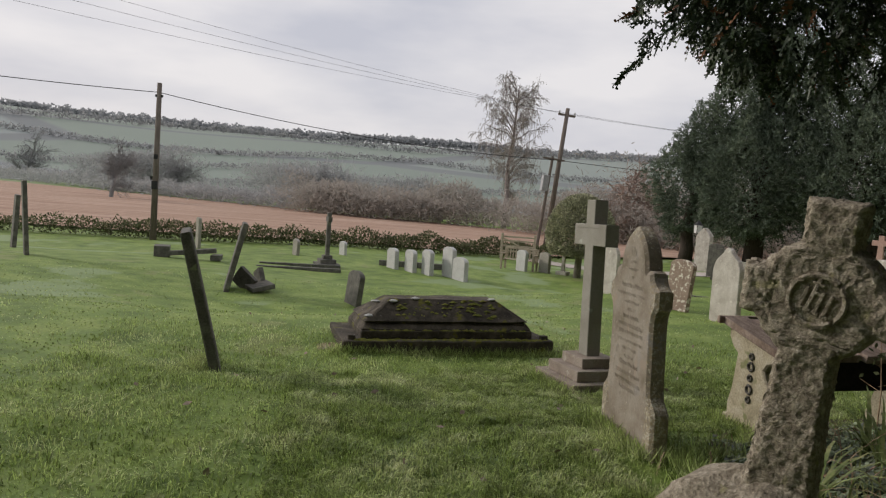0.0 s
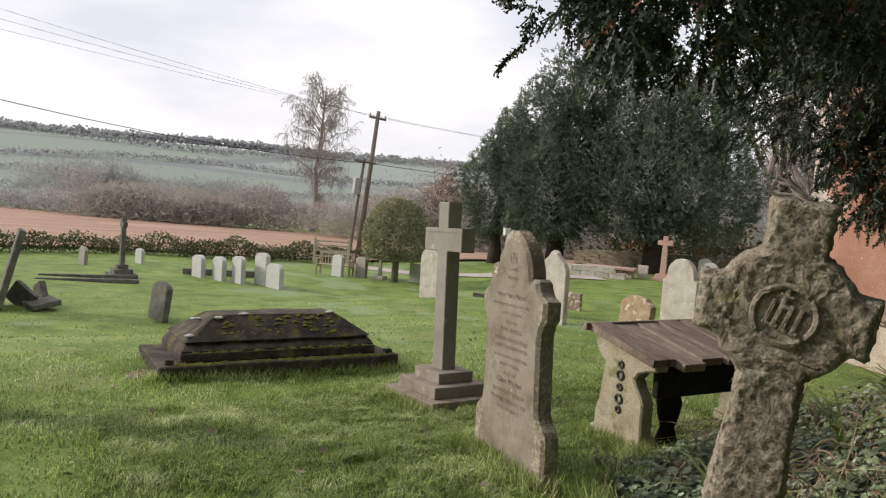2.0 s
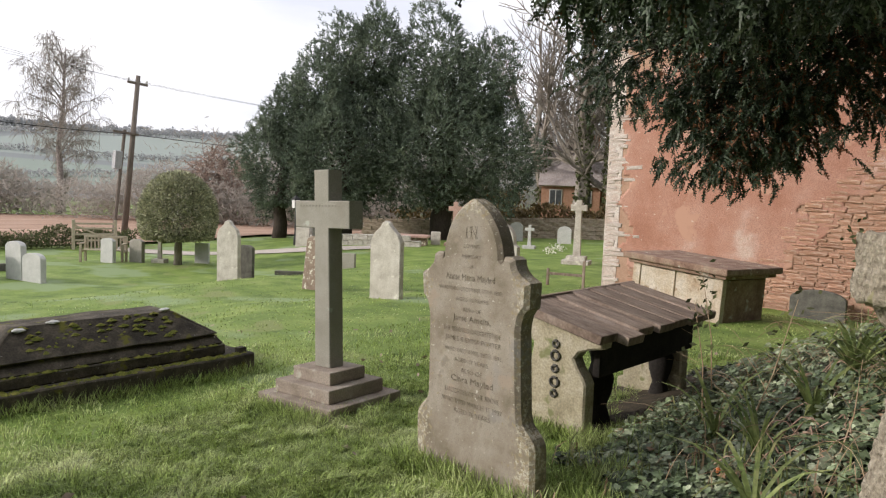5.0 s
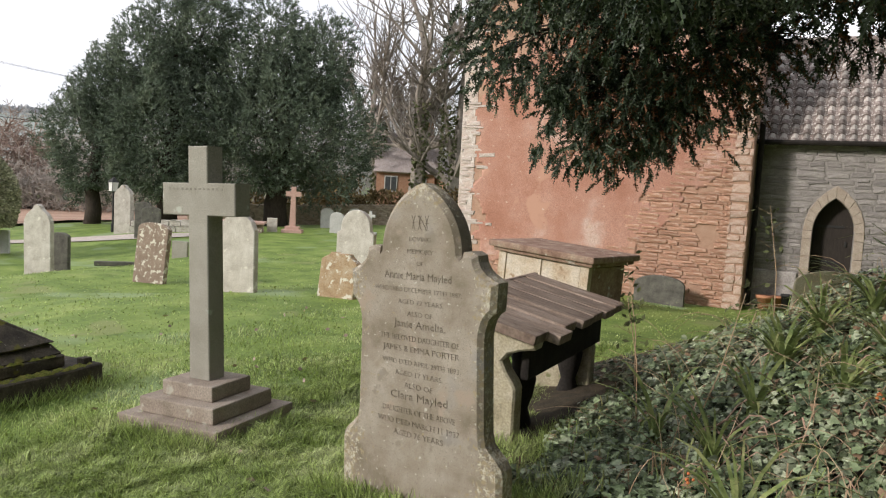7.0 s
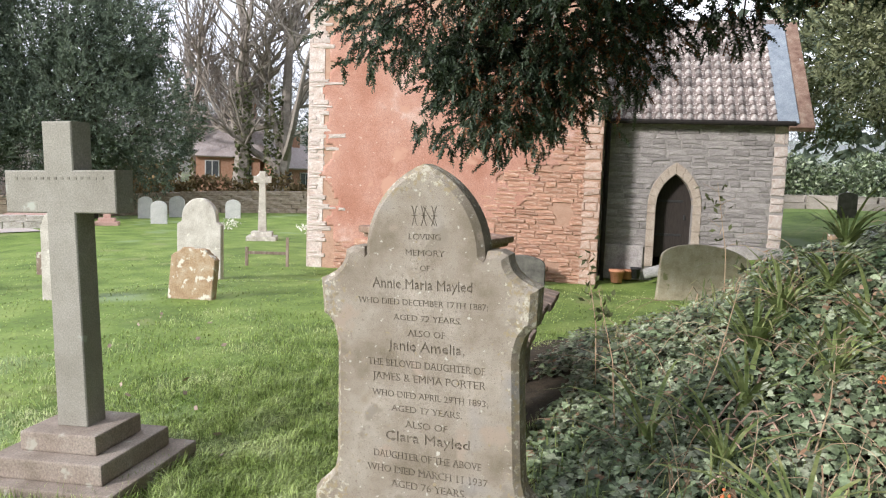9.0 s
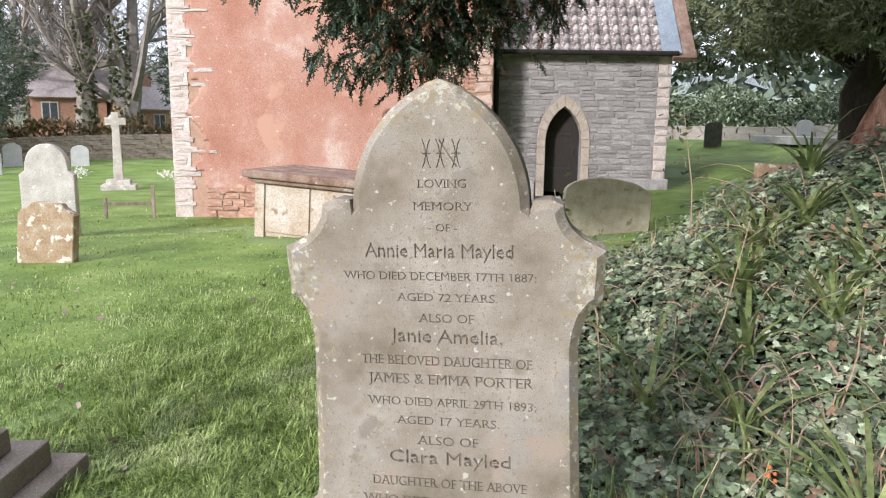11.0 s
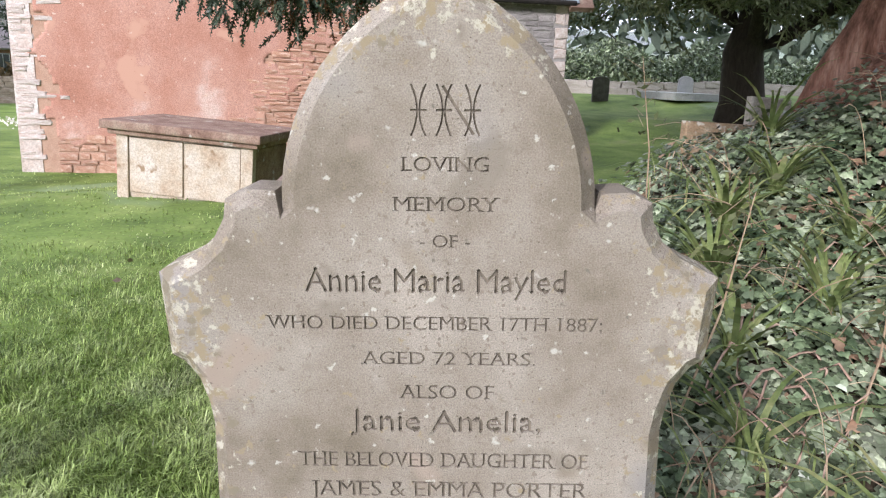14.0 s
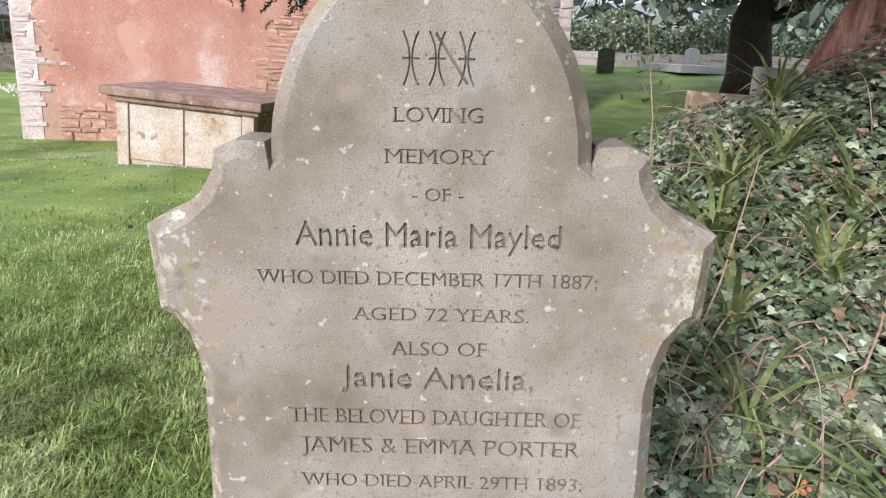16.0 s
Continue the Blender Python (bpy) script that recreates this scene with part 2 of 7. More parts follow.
M_BLACK = material("black cable", [(0.02, 0.02, 0.02), (0.035, 0.035, 0.035)], 10, 0.6, 0)
M_WALLST = material("dry stone wall", [(0.21, 0.16, 0.12), (0.32, 0.26, 0.20), (0.40, 0.35, 0.29)], 2.5, 0.95, 0.8, 14)
M_BRICK = material("red brick house", [(0.30, 0.16, 0.10), (0.40, 0.24, 0.17)], 6, 0.9, 0.3, 30)
M_HROOF = material("grey house roof", [(0.32, 0.275, 0.265), (0.40, 0.36, 0.35)], 5, 0.9, 0.3, 20)
M_GRAVEL = material("pale path", [(0.38, 0.33, 0.29), (0.48, 0.43, 0.39)], 4, 0.95, 0.3, 50)
M_POT = material("terracotta pot", [(0.40, 0.17, 0.09), (0.50, 0.25, 0.15)], 8, 0.9, 0.1)
M_PLAST = material("pale plastic can", [(0.26, 0.255, 0.24), (0.36, 0.355, 0.34)], 8, 0.6, 0.0)
M_FLOWER = material("white flowers", [(0.70, 0.68, 0.60), (0.80, 0.78, 0.74)], 8, 0.8, 0)
M_BERRY = material("orange seed heads", [(0.55, 0.13, 0.05), (0.65, 0.24, 0.08)], 8, 0.6, 0)
M_GLASS = material("lamp glass", [(0.60, 0.60, 0.58), (0.70, 0.70, 0.68)], 4, 0.2, 0)
M_WINDOW = material("dark window pane", [(0.05, 0.055, 0.06), (0.08, 0.085, 0.09)], 4, 0.15, 0)


# ---- geometry helpers ----
def link(name, bm, mats, parent=None, label=""):
    me = bpy.data.meshes.new(name)
    bm.to_mesh(me)
    bm.free()
    for m in (mats if isinstance(mats, (list, tuple)) else [mats]):
        me.materials.append(m)
    ob = new(name, me)
    if parent is not None:
        ob.parent = parent
    if label:
        ob["label"] = label
    return ob


def part(name, bm, m, parent, label=""):
    return link(name, bm, m, parent, label)


def from_arrays(name, verts, faces, mats, parent=None, idx=None):
    me = bpy.data.meshes.new(name)
    me.from_pydata(verts, [], faces)
    for m in (mats if isinstance(mats, (list, tuple)) else [mats]):
        me.materials.append(m)
    if idx is not None:
        me.polygons.foreach_set("material_index", np.asarray(idx, dtype=np.int32))
    me.update()
    ob = new(name, me)
    if parent is not None:
        ob.parent = parent
    return ob


def empty(name, m, label, category, group=""):
    ob = new(name)
    ob.matrix_world = m
    return tagged(ob, label, category, group)


def box(bm, x0, x1, y0, y1, z0, z1, bevel=0.0, m=None):
    r = bmesh.ops.create_cube(bm, size=1.0)
    vs = r["verts"]
    for v in vs:
        v.co = Vector(((x0 + x1) / 2 + v.co.x * (x1 - x0), (y0 + y1) / 2 + v.co.y * (y1 - y0), (z0 + z1) / 2 + v.co.z * (z1 - z0)))
    if m is not None:
        bmesh.ops.transform(bm, matrix=m, verts=vs)
    if bevel:
        es = list({e for v in vs for e in v.link_edges})
        bmesh.ops.bevel(bm, geom=es, offset=bevel, segments=2, affect="EDGES", profile=0.6)
    return bm


def boxes(*specs, bevel=0.0):
    bm = bmesh.new()
    for s in specs:
        box(bm, *s, bevel=bevel)
    return bm


def inset(profile, b):
    """The outline drawn in by b, mitred at its corners."""
    area = sum(profile[i - 1][0] * profile[i][1] - profile[i][0] * profile[i - 1][1] for i in range(len(profile)))
    sg, out, n = (1 if area > 0 else -1), [], len(profile)
    for i in range(n):
        p, q, r = Vector(profile[i - 1]), Vector(profile[i]), Vector(profile[(i + 1) % n])
        d1, d2 = (q - p).normalized(), (r - q).normalized()
        n1, n2 = Vector((-d1.y, d1.x)) * sg, Vector((-d2.y, d2.x)) * sg
        m = (n1 + n2) / max(0.7, 1 + n1.dot(n2))
        out.append(tuple(q + m * b))
    return out


def slab(profile, depth, bevel=0.0):
    """A profile in x, z pushed back along y by depth, its front on y = 0, front and back edges chamfered."""
    bm = bmesh.new()
    rings = [(inset(profile, bevel), 0.0), (profile, bevel), (profile, depth - bevel), (inset(profile, bevel), depth)] if bevel else [(profile, 0.0), (profile, depth)]
    vv = [[bm.verts.new((x, y, z)) for x, z in pr] for pr, y in rings]
    n = len(profile)
    for a, b in zip(vv, vv[1:]):
        for i in range(n):
            bm.faces.new((a[i], a[(i + 1) % n], b[(i + 1) % n], b[i]))
    bm.faces.new(vv[0])
    bm.faces.new(vv[-1])
    bmesh.ops.recalc_face_normals(bm, faces=bm.faces)
    return bm


def arch(x, z, apex, n=8, pointed=True):
    """Half outline of a pointed or round arch from (x, z) up to (0, apex)."""
    h = apex - z
    if pointed and h > x:
        k = (h * h - x * x) / (2 * x)
        rad = x + k
        a1 = math.asin(min(1, h / rad))
        return [(-k + rad * math.cos(a1 * i / n), z + rad * math.sin(a1 * i / n)) for i in range(n + 1)]
    return [(x * math.cos(math.pi / 2 * i / n), z + h * math.sin(math.pi / 2 * i / n)) for i in range(n + 1)]


def mirror(right):
    """A full outline from the right half, listed from the bottom up to the middle line."""
    left = [(-x, z) for x, z in reversed(right) if x > 1e-5]
    return right + left


def tube(path, radii, sides=8):
    """Vertices and faces of a tapering tube along the path."""
    vs, fs = [], []
    for i, p in enumerate(path):
        p = Vector(p)
        a = Vector(path[min(i + 1, len(path) - 1)]) - Vector(path[max(i - 1, 0)])
        a = a.normalized() if a.length > 1e-9 else Vector((0, 0, 1))
        u = a.orthogonal().normalized()
        w = a.cross(u)
        for k in range(sides):
            t = 2 * math.pi * k / sides
            vs.append(p + (u * math.cos(t) + w * math.sin(t)) * radii[i])
    for i in range(len(path) - 1):
        for k in range(sides):
            k2 = (k + 1) % sides
            fs.append((i * sides + k, i * sides + k2, (i + 1) * sides + k2, (i + 1) * sides + k))
    fs.append(tuple(range(sides))[::-1])
    fs.append(tuple((len(path) - 1) * sides + k for k in range(sides)))
    return vs, fs


class Soup:
    """Collects loose pieces into one mesh."""

    def __init__(self):
        self.v, self.f, self.i = [], [], []

    def add(self, vs, fs, mat=0):
        o = len(self.v)
        self.v.extend(tuple(v) for v in vs)
        self.f.extend(tuple(a + o for a in f) for f in fs)
        self.i.extend([mat] * len(fs))

    def tube(self, path, radii, sides=6, mat=0):
        self.add(*tube(path, radii, sides), mat)

    def link(self, name, mats, parent=None):
        return from_arrays(name, self.v, self.f, mats, parent, self.i)


def smooth(ob):
    ob.data.polygons.foreach_set("use_smooth", [True] * len(ob.data.polygons))
    return ob


# ---- ground ----
LEVELS = [(0, 0, 0), (3, -2, .1), (0, -3, 0), (-3.1, -.5, -.25), (-3.3, -1.8, -.22), (-1.7, .4, -.20), (-.6, 2, -.09), (-5, 5.1, -.2), (-2.4, 6.9, -.13),
          (-1, 12.1, -.54), (-6.2, 10.8, -.52), (-9.9, 14.3, -.5), (-18, 17, -.62), (-9.5, -1.8, -.86), (-17.4, 1.2, -1.2),
          (-18.5, 5.6, -1.24), (3, 14, .1), (-10, 6, -.6), (3, 4, .1), (5, 10, .1), (-28, -10, -1.4), (-28, 6, -1.4), (8, -6, .2),
          (6, 24, .9), (12, 24, 1.1), (3.5, 18, .5), (-30, 24, -.7), (-26, 34, -.2)]


def near_level(x, y):
    sw = s = 0.0
    for a, b, z in LEVELS:
        w = 1.0 / ((x - a) ** 2 + (y - b) ** 2 + 1.0) ** 2
        sw += w
        s += w * z
    return s / sw


def step(a, b, x):
    t = min(1.0, max(0.0, (x - a) / (b - a)))
    return t * t * (3 - 2 * t)


def ground(x, y):
    r = math.hypot(x, y)
    z = near_level(x, y)
    if r < 26:
        return z
    az = math.degrees(math.atan2(y, -x))
    # the field falls away, the valley lies at 250 m, the hills beyond rise to a long ridge
    far = -1.4 - 0.002 * (min(r, 220) - 26) - 3.0 * step(120, 280, r) + 62 * step(270, 950, r) + 6 * noise.noise((x * 0.004, y * 0.004, 2)) * step(300, 800, r)
    if az > 35 or az < -70:
        far = -0.6 + 0.02 * (min(r, 300) - 26) + 25 * step(60, 500, r)
        k = min(1, (az - 35) / 25) if az > 35 else 1
        near_far = -1.4 - 0.002 * (min(r, 220) - 26) - 3.0 * step(120, 280, r) + 62 * step(270, 950, r)
        far = near_far + (far - near_far) * k
    return z + (far - z) * step(26, 48, r)


def land(az_deg, r):
    a = math.radians(az_deg)
    return -math.cos(a) * r, math.sin(a) * r


def build_ground():
    vs, fs = [], []
    rings = [0.0, 0.4]
    while rings[-1] < 2400:
        rings.append(rings[-1] * 1.045 + 0.12)
    n = 180
    for r in rings:
        for k in range(n):
            t = 2 * math.pi * k / n
            x, y = r * math.cos(t), r * math.sin(t)
            z = ground(x, y)
            if r < 22:
                z += 0.012 * noise.noise((x * 1.6, y * 1.6, 0))
            vs.append((x, y, z))
    for i in range(len(rings) - 1):
        for k in range(n):
            k2 = (k + 1) % n
            fs.append((i * n + k, (i + 1) * n + k, (i + 1) * n + k2, i * n + k2))
    return vs, fs


def far_fields():
    """Grass near by; beyond the field, patchwork of pastures parted by hedge lines, greyed in colour to imitate haze.
    """
    m = M_GRASS
    n, l = m.node_tree.nodes, m.node_tree.links
    p = n["Principled BSDF"]
    old = p.inputs["Base Color"].links[0].from_socket
    co = n.new("ShaderNodeTexCoord")
    mp = n.new("ShaderNodeMapping")
    mp.inputs["Scale"].default_value = (0.0042, 0.0026, 0)
    l.new(co.outputs["Object"], mp.inputs[0])
    v = n.new("ShaderNodeTexVoronoi")
    v.inputs["Scale"].default_value = 1.0
    l.new(mp.outputs[0], v.inputs["Vector"])
    e = n.new("ShaderNodeTexVoronoi")
    e.feature = "DISTANCE_TO_EDGE"
    e.inputs["Scale"].default_value = 1.0
    l.new(mp.outputs[0], e.inputs["Vector"])
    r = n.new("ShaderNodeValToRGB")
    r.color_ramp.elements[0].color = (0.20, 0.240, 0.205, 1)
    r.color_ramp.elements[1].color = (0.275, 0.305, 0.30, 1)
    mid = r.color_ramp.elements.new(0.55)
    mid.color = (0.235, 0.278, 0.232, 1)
    s = n.new("ShaderNodeSeparateColor")
    l.new(v.outputs["Color"], s.inputs[0])
    l.new(s.outputs[0], r.inputs[0])
    t = n.new("ShaderNodeMapRange")
    t.inputs[1].default_value, t.inputs[2].default_value = 0.03, 0.05
    l.new(e.outputs["Distance"], t.inputs[0])
    h = n.new("ShaderNodeMix")
    h.data_type = "RGBA"
    h.inputs[6].default_value = (0.185, 0.20, 0.20, 1)
    l.new(t.outputs[0], h.inputs[0])
    l.new(r.outputs[0], h.inputs[7])
    # Blend by distance: the far palette carries the haze as pale grey.
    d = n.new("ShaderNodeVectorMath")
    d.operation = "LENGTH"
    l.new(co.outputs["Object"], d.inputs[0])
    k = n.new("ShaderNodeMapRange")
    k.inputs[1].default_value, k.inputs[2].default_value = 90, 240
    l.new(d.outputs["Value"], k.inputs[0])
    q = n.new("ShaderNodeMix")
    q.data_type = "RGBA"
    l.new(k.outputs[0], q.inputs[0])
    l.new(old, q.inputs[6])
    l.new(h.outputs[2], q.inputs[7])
    l.new(q.outputs[2], p.inputs["Base Color"])


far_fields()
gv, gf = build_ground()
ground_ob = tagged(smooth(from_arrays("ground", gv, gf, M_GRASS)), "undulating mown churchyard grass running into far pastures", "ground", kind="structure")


def build_field():
    """The bare stubble field past the churchyard hedge: its far side runs away to the south-west."""
    vs, fs = [], []
    nu, nv = 60, 30
    for i in range(nu + 1):
        y = -150 + 195 * i / nu
        far_x = -62 - max(0, (12 - y)) * 0.75
        for j in range(nv + 1):
            x = -31.5 + (far_x + 31.5) * (j / nv) ** 1.4
            vs.append((x, y, ground(x, y) + 0.10 + 0.04 * noise.noise((x * 0.7, y * 0.1, 0))))
    for i in range(nu):
        for j in range(nv):
            a = i * (nv + 1) + j
            fs.append((a, a + 1, a + nv + 2, a + nv + 1))
    return from_arrays("field", vs, fs, M_FIELD)


tagged(smooth(build_field()), "pale brown harvested stubble field beyond the hedge", "field", kind="structure")


def thin(m, share):
    """Lets part of the light pass through a leaf."""
    n, l = m.node_tree.nodes, m.node_tree.links
    p, out = n["Principled BSDF"], n["Material Output"]
    tr, mix = n.new("ShaderNodeBsdfTranslucent"), n.new("ShaderNodeMixShader")
    l.new(p.inputs["Base Color"].links[0].from_socket, tr.inputs[0])
    mix.inputs[0].default_value = share
    l.new(p.outputs[0], mix.inputs[1])
    l.new(tr.outputs[0], mix.inputs[2])
    l.new(mix.outputs[0], out.inputs[0])


# On twigs the translucent share also flattens contrast to imitate haze.
for leaf, share in ((M_TWIG, 0.5), (M_TWIGG, 0.5), (M_BLADE, 0.42), (M_STRAP, 0.3), (M_HEDGE, 0.3), (M_YEWFAR, 0.2), (M_BUSH, 0.25)):
    thin(leaf, share)


def rim_lichen(m):
    """Ochre and pale crusts that have spread inwards from the weathered rim of the stone."""
    n, l = m.node_tree.nodes, m.node_tree.links
    p = n["Principled BSDF"]
    col = p.inputs["Base Color"].links[0].from_socket
    co, sep = n.new("ShaderNodeTexCoord"), n.new("ShaderNodeSeparateXYZ")
    l.new(co.outputs["Object"], sep.inputs[0])
    def math_node(op, a, b=None):
        q = n.new("ShaderNodeMath")
        q.operation = op
        for i, v in enumerate((a, b)):
            if v is None:
                continue
            if isinstance(v, (int, float)):
                q.inputs[i].default_value = v
            else:
                l.new(v, q.inputs[i])
        return q.outputs[0]
    def ease(v, lo, hi):
        q = n.new("ShaderNodeMapRange")
        q.interpolation_type = "SMOOTHSTEP"
        q.inputs[1].default_value, q.inputs[2].default_value = lo, hi
        l.new(v, q.inputs[0])
        return q.outputs[0]
    side = ease(math_node("ABSOLUTE", sep.outputs[0]), 0.22, 0.42)
    rise = math_node("SUBTRACT", sep.outputs[2], 1.06)
    arch_d = math_node("SQRT", math_node("ADD", math_node("MULTIPLY", sep.outputs[0], sep.outputs[0]), math_node("MULTIPLY", rise, rise)))
    crown = math_node("MULTIPLY", ease(arch_d, 0.27, 0.44), ease(sep.outputs[2], 1.15, 1.22))
    rim = math_node("MAXIMUM", side, crown)
    for sc, gain, th, c in ((34, 0.17, 0.62, (0.285, 0.235, 0.15)), (48, 0.20, 0.66, (0.46, 0.43, 0.34)), (24, 0.15, 0.66, (0.22, 0.19, 0.135))):
        t = n.new("ShaderNodeTexNoise")
        t.inputs["Scale"].default_value, t.inputs["Detail"].default_value, t.inputs["Roughness"].default_value = sc, 5, 0.65
        l.new(co.outputs["Object"], t.inputs["Vector"])
        f = ease(math_node("ADD", t.outputs[0], math_node("MULTIPLY", rim, gain)), th, th + 0.07)
        k = n.new("ShaderNodeMix")
        k.data_type = "RGBA"
        k.inputs[7].default_value = (*c, 1)
        l.new(f, k.inputs[0])
        l.new(col, k.inputs[6])
        col = k.outputs[2]
    l.new(col, p.inputs["Base Color"])


rim_lichen(M_SAND)
M_STEPST = material("brown weathered step", [(0.20, 0.165, 0.13), (0.27, 0.225, 0.185), (0.33, 0.29, 0.245)], 4, 0.9, 0.4, 110, spots=[(9, 0.66, (0.38, 0.36, 0.30))])
M_ROOT = material("hanging roots", [(0.30, 0.19, 0.14), (0.46, 0.34, 0.26)], 8, 0.9, 0.2, island=0.25)
# Ridge trees: a hazy grey put straight into the base colour.
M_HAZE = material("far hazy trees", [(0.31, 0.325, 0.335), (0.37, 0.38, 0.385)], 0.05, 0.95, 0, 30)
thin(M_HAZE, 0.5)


# ---- church ----
CHURCH = pose(-1.05, 12.1, 0, 0, 0, 8)


def stones(parent, name, x0, x1, z0, z1, m, course, length, depth=0.03, keep=None, y=0.0, cap=300, rnd=None, clear=None):
    """Courses of separate rubble stones proud of a wall face on y; each an object sharing one of eight meshes."""
    rnd = rnd or random.Random(5)
    meshes = []
    for k in range(8):
        out = [(-.5, -.5), (-.1, -.5), (.5, -.5), (.5, 0), (.5, .5), (.12, .5), (-.5, .5), (-.5, .05)]
        out = [(a * rnd.uniform(.82, 1.04) + rnd.uniform(-.05, .05) * (abs(a) < .4), b * rnd.uniform(.70, 1.08)) for a, b in out]
        bm = bmesh.new()
        lo = [bm.verts.new((a, 0, b)) for a, b in out]
        hi = [bm.verts.new((a * .93, -rnd.uniform(.6, 1.0), b * .82)) for a, b in out]
        mid = bm.verts.new((rnd.uniform(-.15, .15), -1.05, rnd.uniform(-.1, .1)))
        for q in range(8):
            r = (q + 1) % 8
            bm.faces.new((lo[q], lo[r], hi[r], hi[q]))
            bm.faces.new((hi[q], hi[r], mid))
        bmesh.ops.recalc_face_normals(bm, faces=bm.faces)
        me = bpy.data.meshes.new(name)
        bm.to_mesh(me)
        bm.free()
        me.materials.append(m)
        meshes.append(me)
    z, count = z0, 0
    while z < z1:
        h = course * rnd.uniform(0.6, 1.45)
        x = x0 - rnd.uniform(0, length * 0.6)
        while x < x1:
            w = length * rnd.uniform(0.55, 1.6)
            a, b = max(x, x0), min(x + w, x1)
            if clear is not None:
                c = clear(z)
                if c is not None and b > c[0] and a < c[1]:
                    if a < c[0]:
                        b = c[0]
                    else:
                        a = c[1]
            if b - a > 0.05 and (keep is None or keep((a + b) / 2, z + h / 2, b - a, h)) and count < cap:
                ob = new(name, meshes[rnd.randrange(8)])
                ob.parent = parent
                ob.location = ((a + b) / 2, y, z + h / 2 + rnd.uniform(-0.12, 0.12) * h)
                ob.rotation_euler = (0, radians(rnd.uniform(-4, 4)), 0)
                ob.scale = (b - a - 0.004, depth * rnd.uniform(0.35, 1.3), h * rnd.uniform(0.86, 1.10))
                count += 1
            x += w
        z += h


def build_church():
    W, EAVE, APEX, DEEP = 6.1, 4.8, 8.3, 14.0
    wall = empty("wall_church", CHURCH, "gabled church wall with flaking terracotta limewash over rubble", "wall")
    wall["kind"] = "structure"
    bm = slab([(-W, -0.9), (0, -0.9), (0, EAVE), (-W / 2, APEX), (-W, EAVE)], DEEP, 0.02)
    part("masonry", bm, M_MORTAR, wall)
    # limewash skin: leaves the corners and a fallen patch bare
    rnd = random.Random(3)
    nx, nz = 122, 170
    vs, fs, keep = [], [], {}
    for i in range(nx + 1):
        for k in range(nz + 1):
            x, z = -W + W * i / nx, -0.6 + 8.8 * k / nz
            n1 = noise.noise((x * 1.7, 3.1, z * 1.7)) * 0.35 + noise.noise((x * 5, 7, z * 5)) * 0.16
            top = EAVE + (W / 2 - abs(x + W / 2)) * (APEX - EAVE) / (W / 2)
            ok = x > -W + 0.46 + n1 * 0.9 + 0.16 * noise.noise((1.3, 2.0, z * 7.0)) and z < top - 0.06
            # the right side has lost its coat below a slanting edge
            ok = ok and not (x > -2.75 + (z + 0.2) * 0.92 + n1 * 2.3 and z < 2.7 + n1 * 1.8)
            ok = ok and x < -0.30 + n1 * 0.5
            ok = ok and not (z < -0.05 + n1 * 0.6 and x < -4.6)
            ok = ok and not (z > 4.4 + n1 * 1.6 and n1 > -0.05)
            keep[i, k] = ok
            vs.append((x, -0.014 - 0.004 * noise.noise((x * 0.8, 1, z * 0.8)), z))
    for i in range(nx):
        for k in range(nz):
            if keep[i, k] and keep[i + 1, k] and keep[i, k + 1] and keep[i + 1, k + 1]:
                a = i * (nz + 1) + k
                fs.append((a, a + nz + 1, a + nz + 2, a + 1))
    skin = smooth(from_arrays("limewash", vs, fs, M_RENDER, wall))
    md = skin.modifiers.new("thickness", "SOLIDIFY")
    md.thickness = 0.012
    md.offset = -1
    part("quoin_bed", boxes((-W - 0.004, -W + 0.34, -0.012, 0.05, -0.6, EAVE)), M_QUOIN, wall, "pale limewashed corner")
    stones(wall, "quoin_stone", -W, -W + 0.86, -0.6, EAVE + 0.2, M_QUOIN, 0.080, 0.46, 0.030, keep=lambda x, z, w, h: x + w / 2 < -W + 0.55 + 0.5 * noise.noise((3.1, 0.4, z * 6.0)), rnd=random.Random(2), cap=290)
    stones(wall, "rubble_stone", -3.9, -0.32, -0.55, 3.6, M_RUBBLE, 0.080, 0.34, 0.028,
           keep=lambda x, z, w, h: x > -3.5 + (z + 0.2) * 0.92 and z < 3.2 and noise.noise((x * 2.1, 4.0, z * 2.1)) > -0.42, rnd=random.Random(8), cap=300)
    stones(wall, "corner_stone", -0.36, 0.0, -0.55, 5.0, M_QUOINRED, 0.15, 0.34, 0.026, rnd=random.Random(9), cap=60)
    stones(wall, "foot_stone", -5.5, -3.6, -0.55, 0.0, M_RUBBLE, 0.12, 0.3, 0.03, rnd=random.Random(10), cap=60)
    # roof
    roof = empty("roof_church", CHURCH, "steep tiled church roof behind a stone-edged gable", "roof")
    roof["kind"] = "structure"
    bm = bmesh.new()
    for s in (-1, 1):
        a, b = Vector((-W / 2 + s * (W / 2 + 0.12), EAVE - 0.12)), Vector((-W / 2, APEX + 0.03))
        t = Vector((0, 0.12))
        vv = []
        for y in (-0.06, DEEP + 0.1):
            vv.append([bm.verts.new((p.x, y, p.y)) for p in (a, b, b + t, a + t)])
        for q in range(4):
            bm.faces.new((vv[0][q], vv[0][(q + 1) % 4], vv[1][(q + 1) % 4], vv[1][q]))
        bm.faces.new(vv[0])
        bm.faces.new(vv[1])
    bmesh.ops.recalc_face_normals(bm, faces=bm.faces)
    part("roof_slope", bm, M_TILE, roof)
    # downpipe in the corner with the vestry
    pipe = empty("drainpipe", CHURCH @ pose(0.09, 0.5, -0.5), "dark iron drainpipe in the corner of the church", "pipe")
    s = Soup()
    s.tube([(0, 0, 0), (0, 0, 3.6)], [0.05, 0.05], 10)
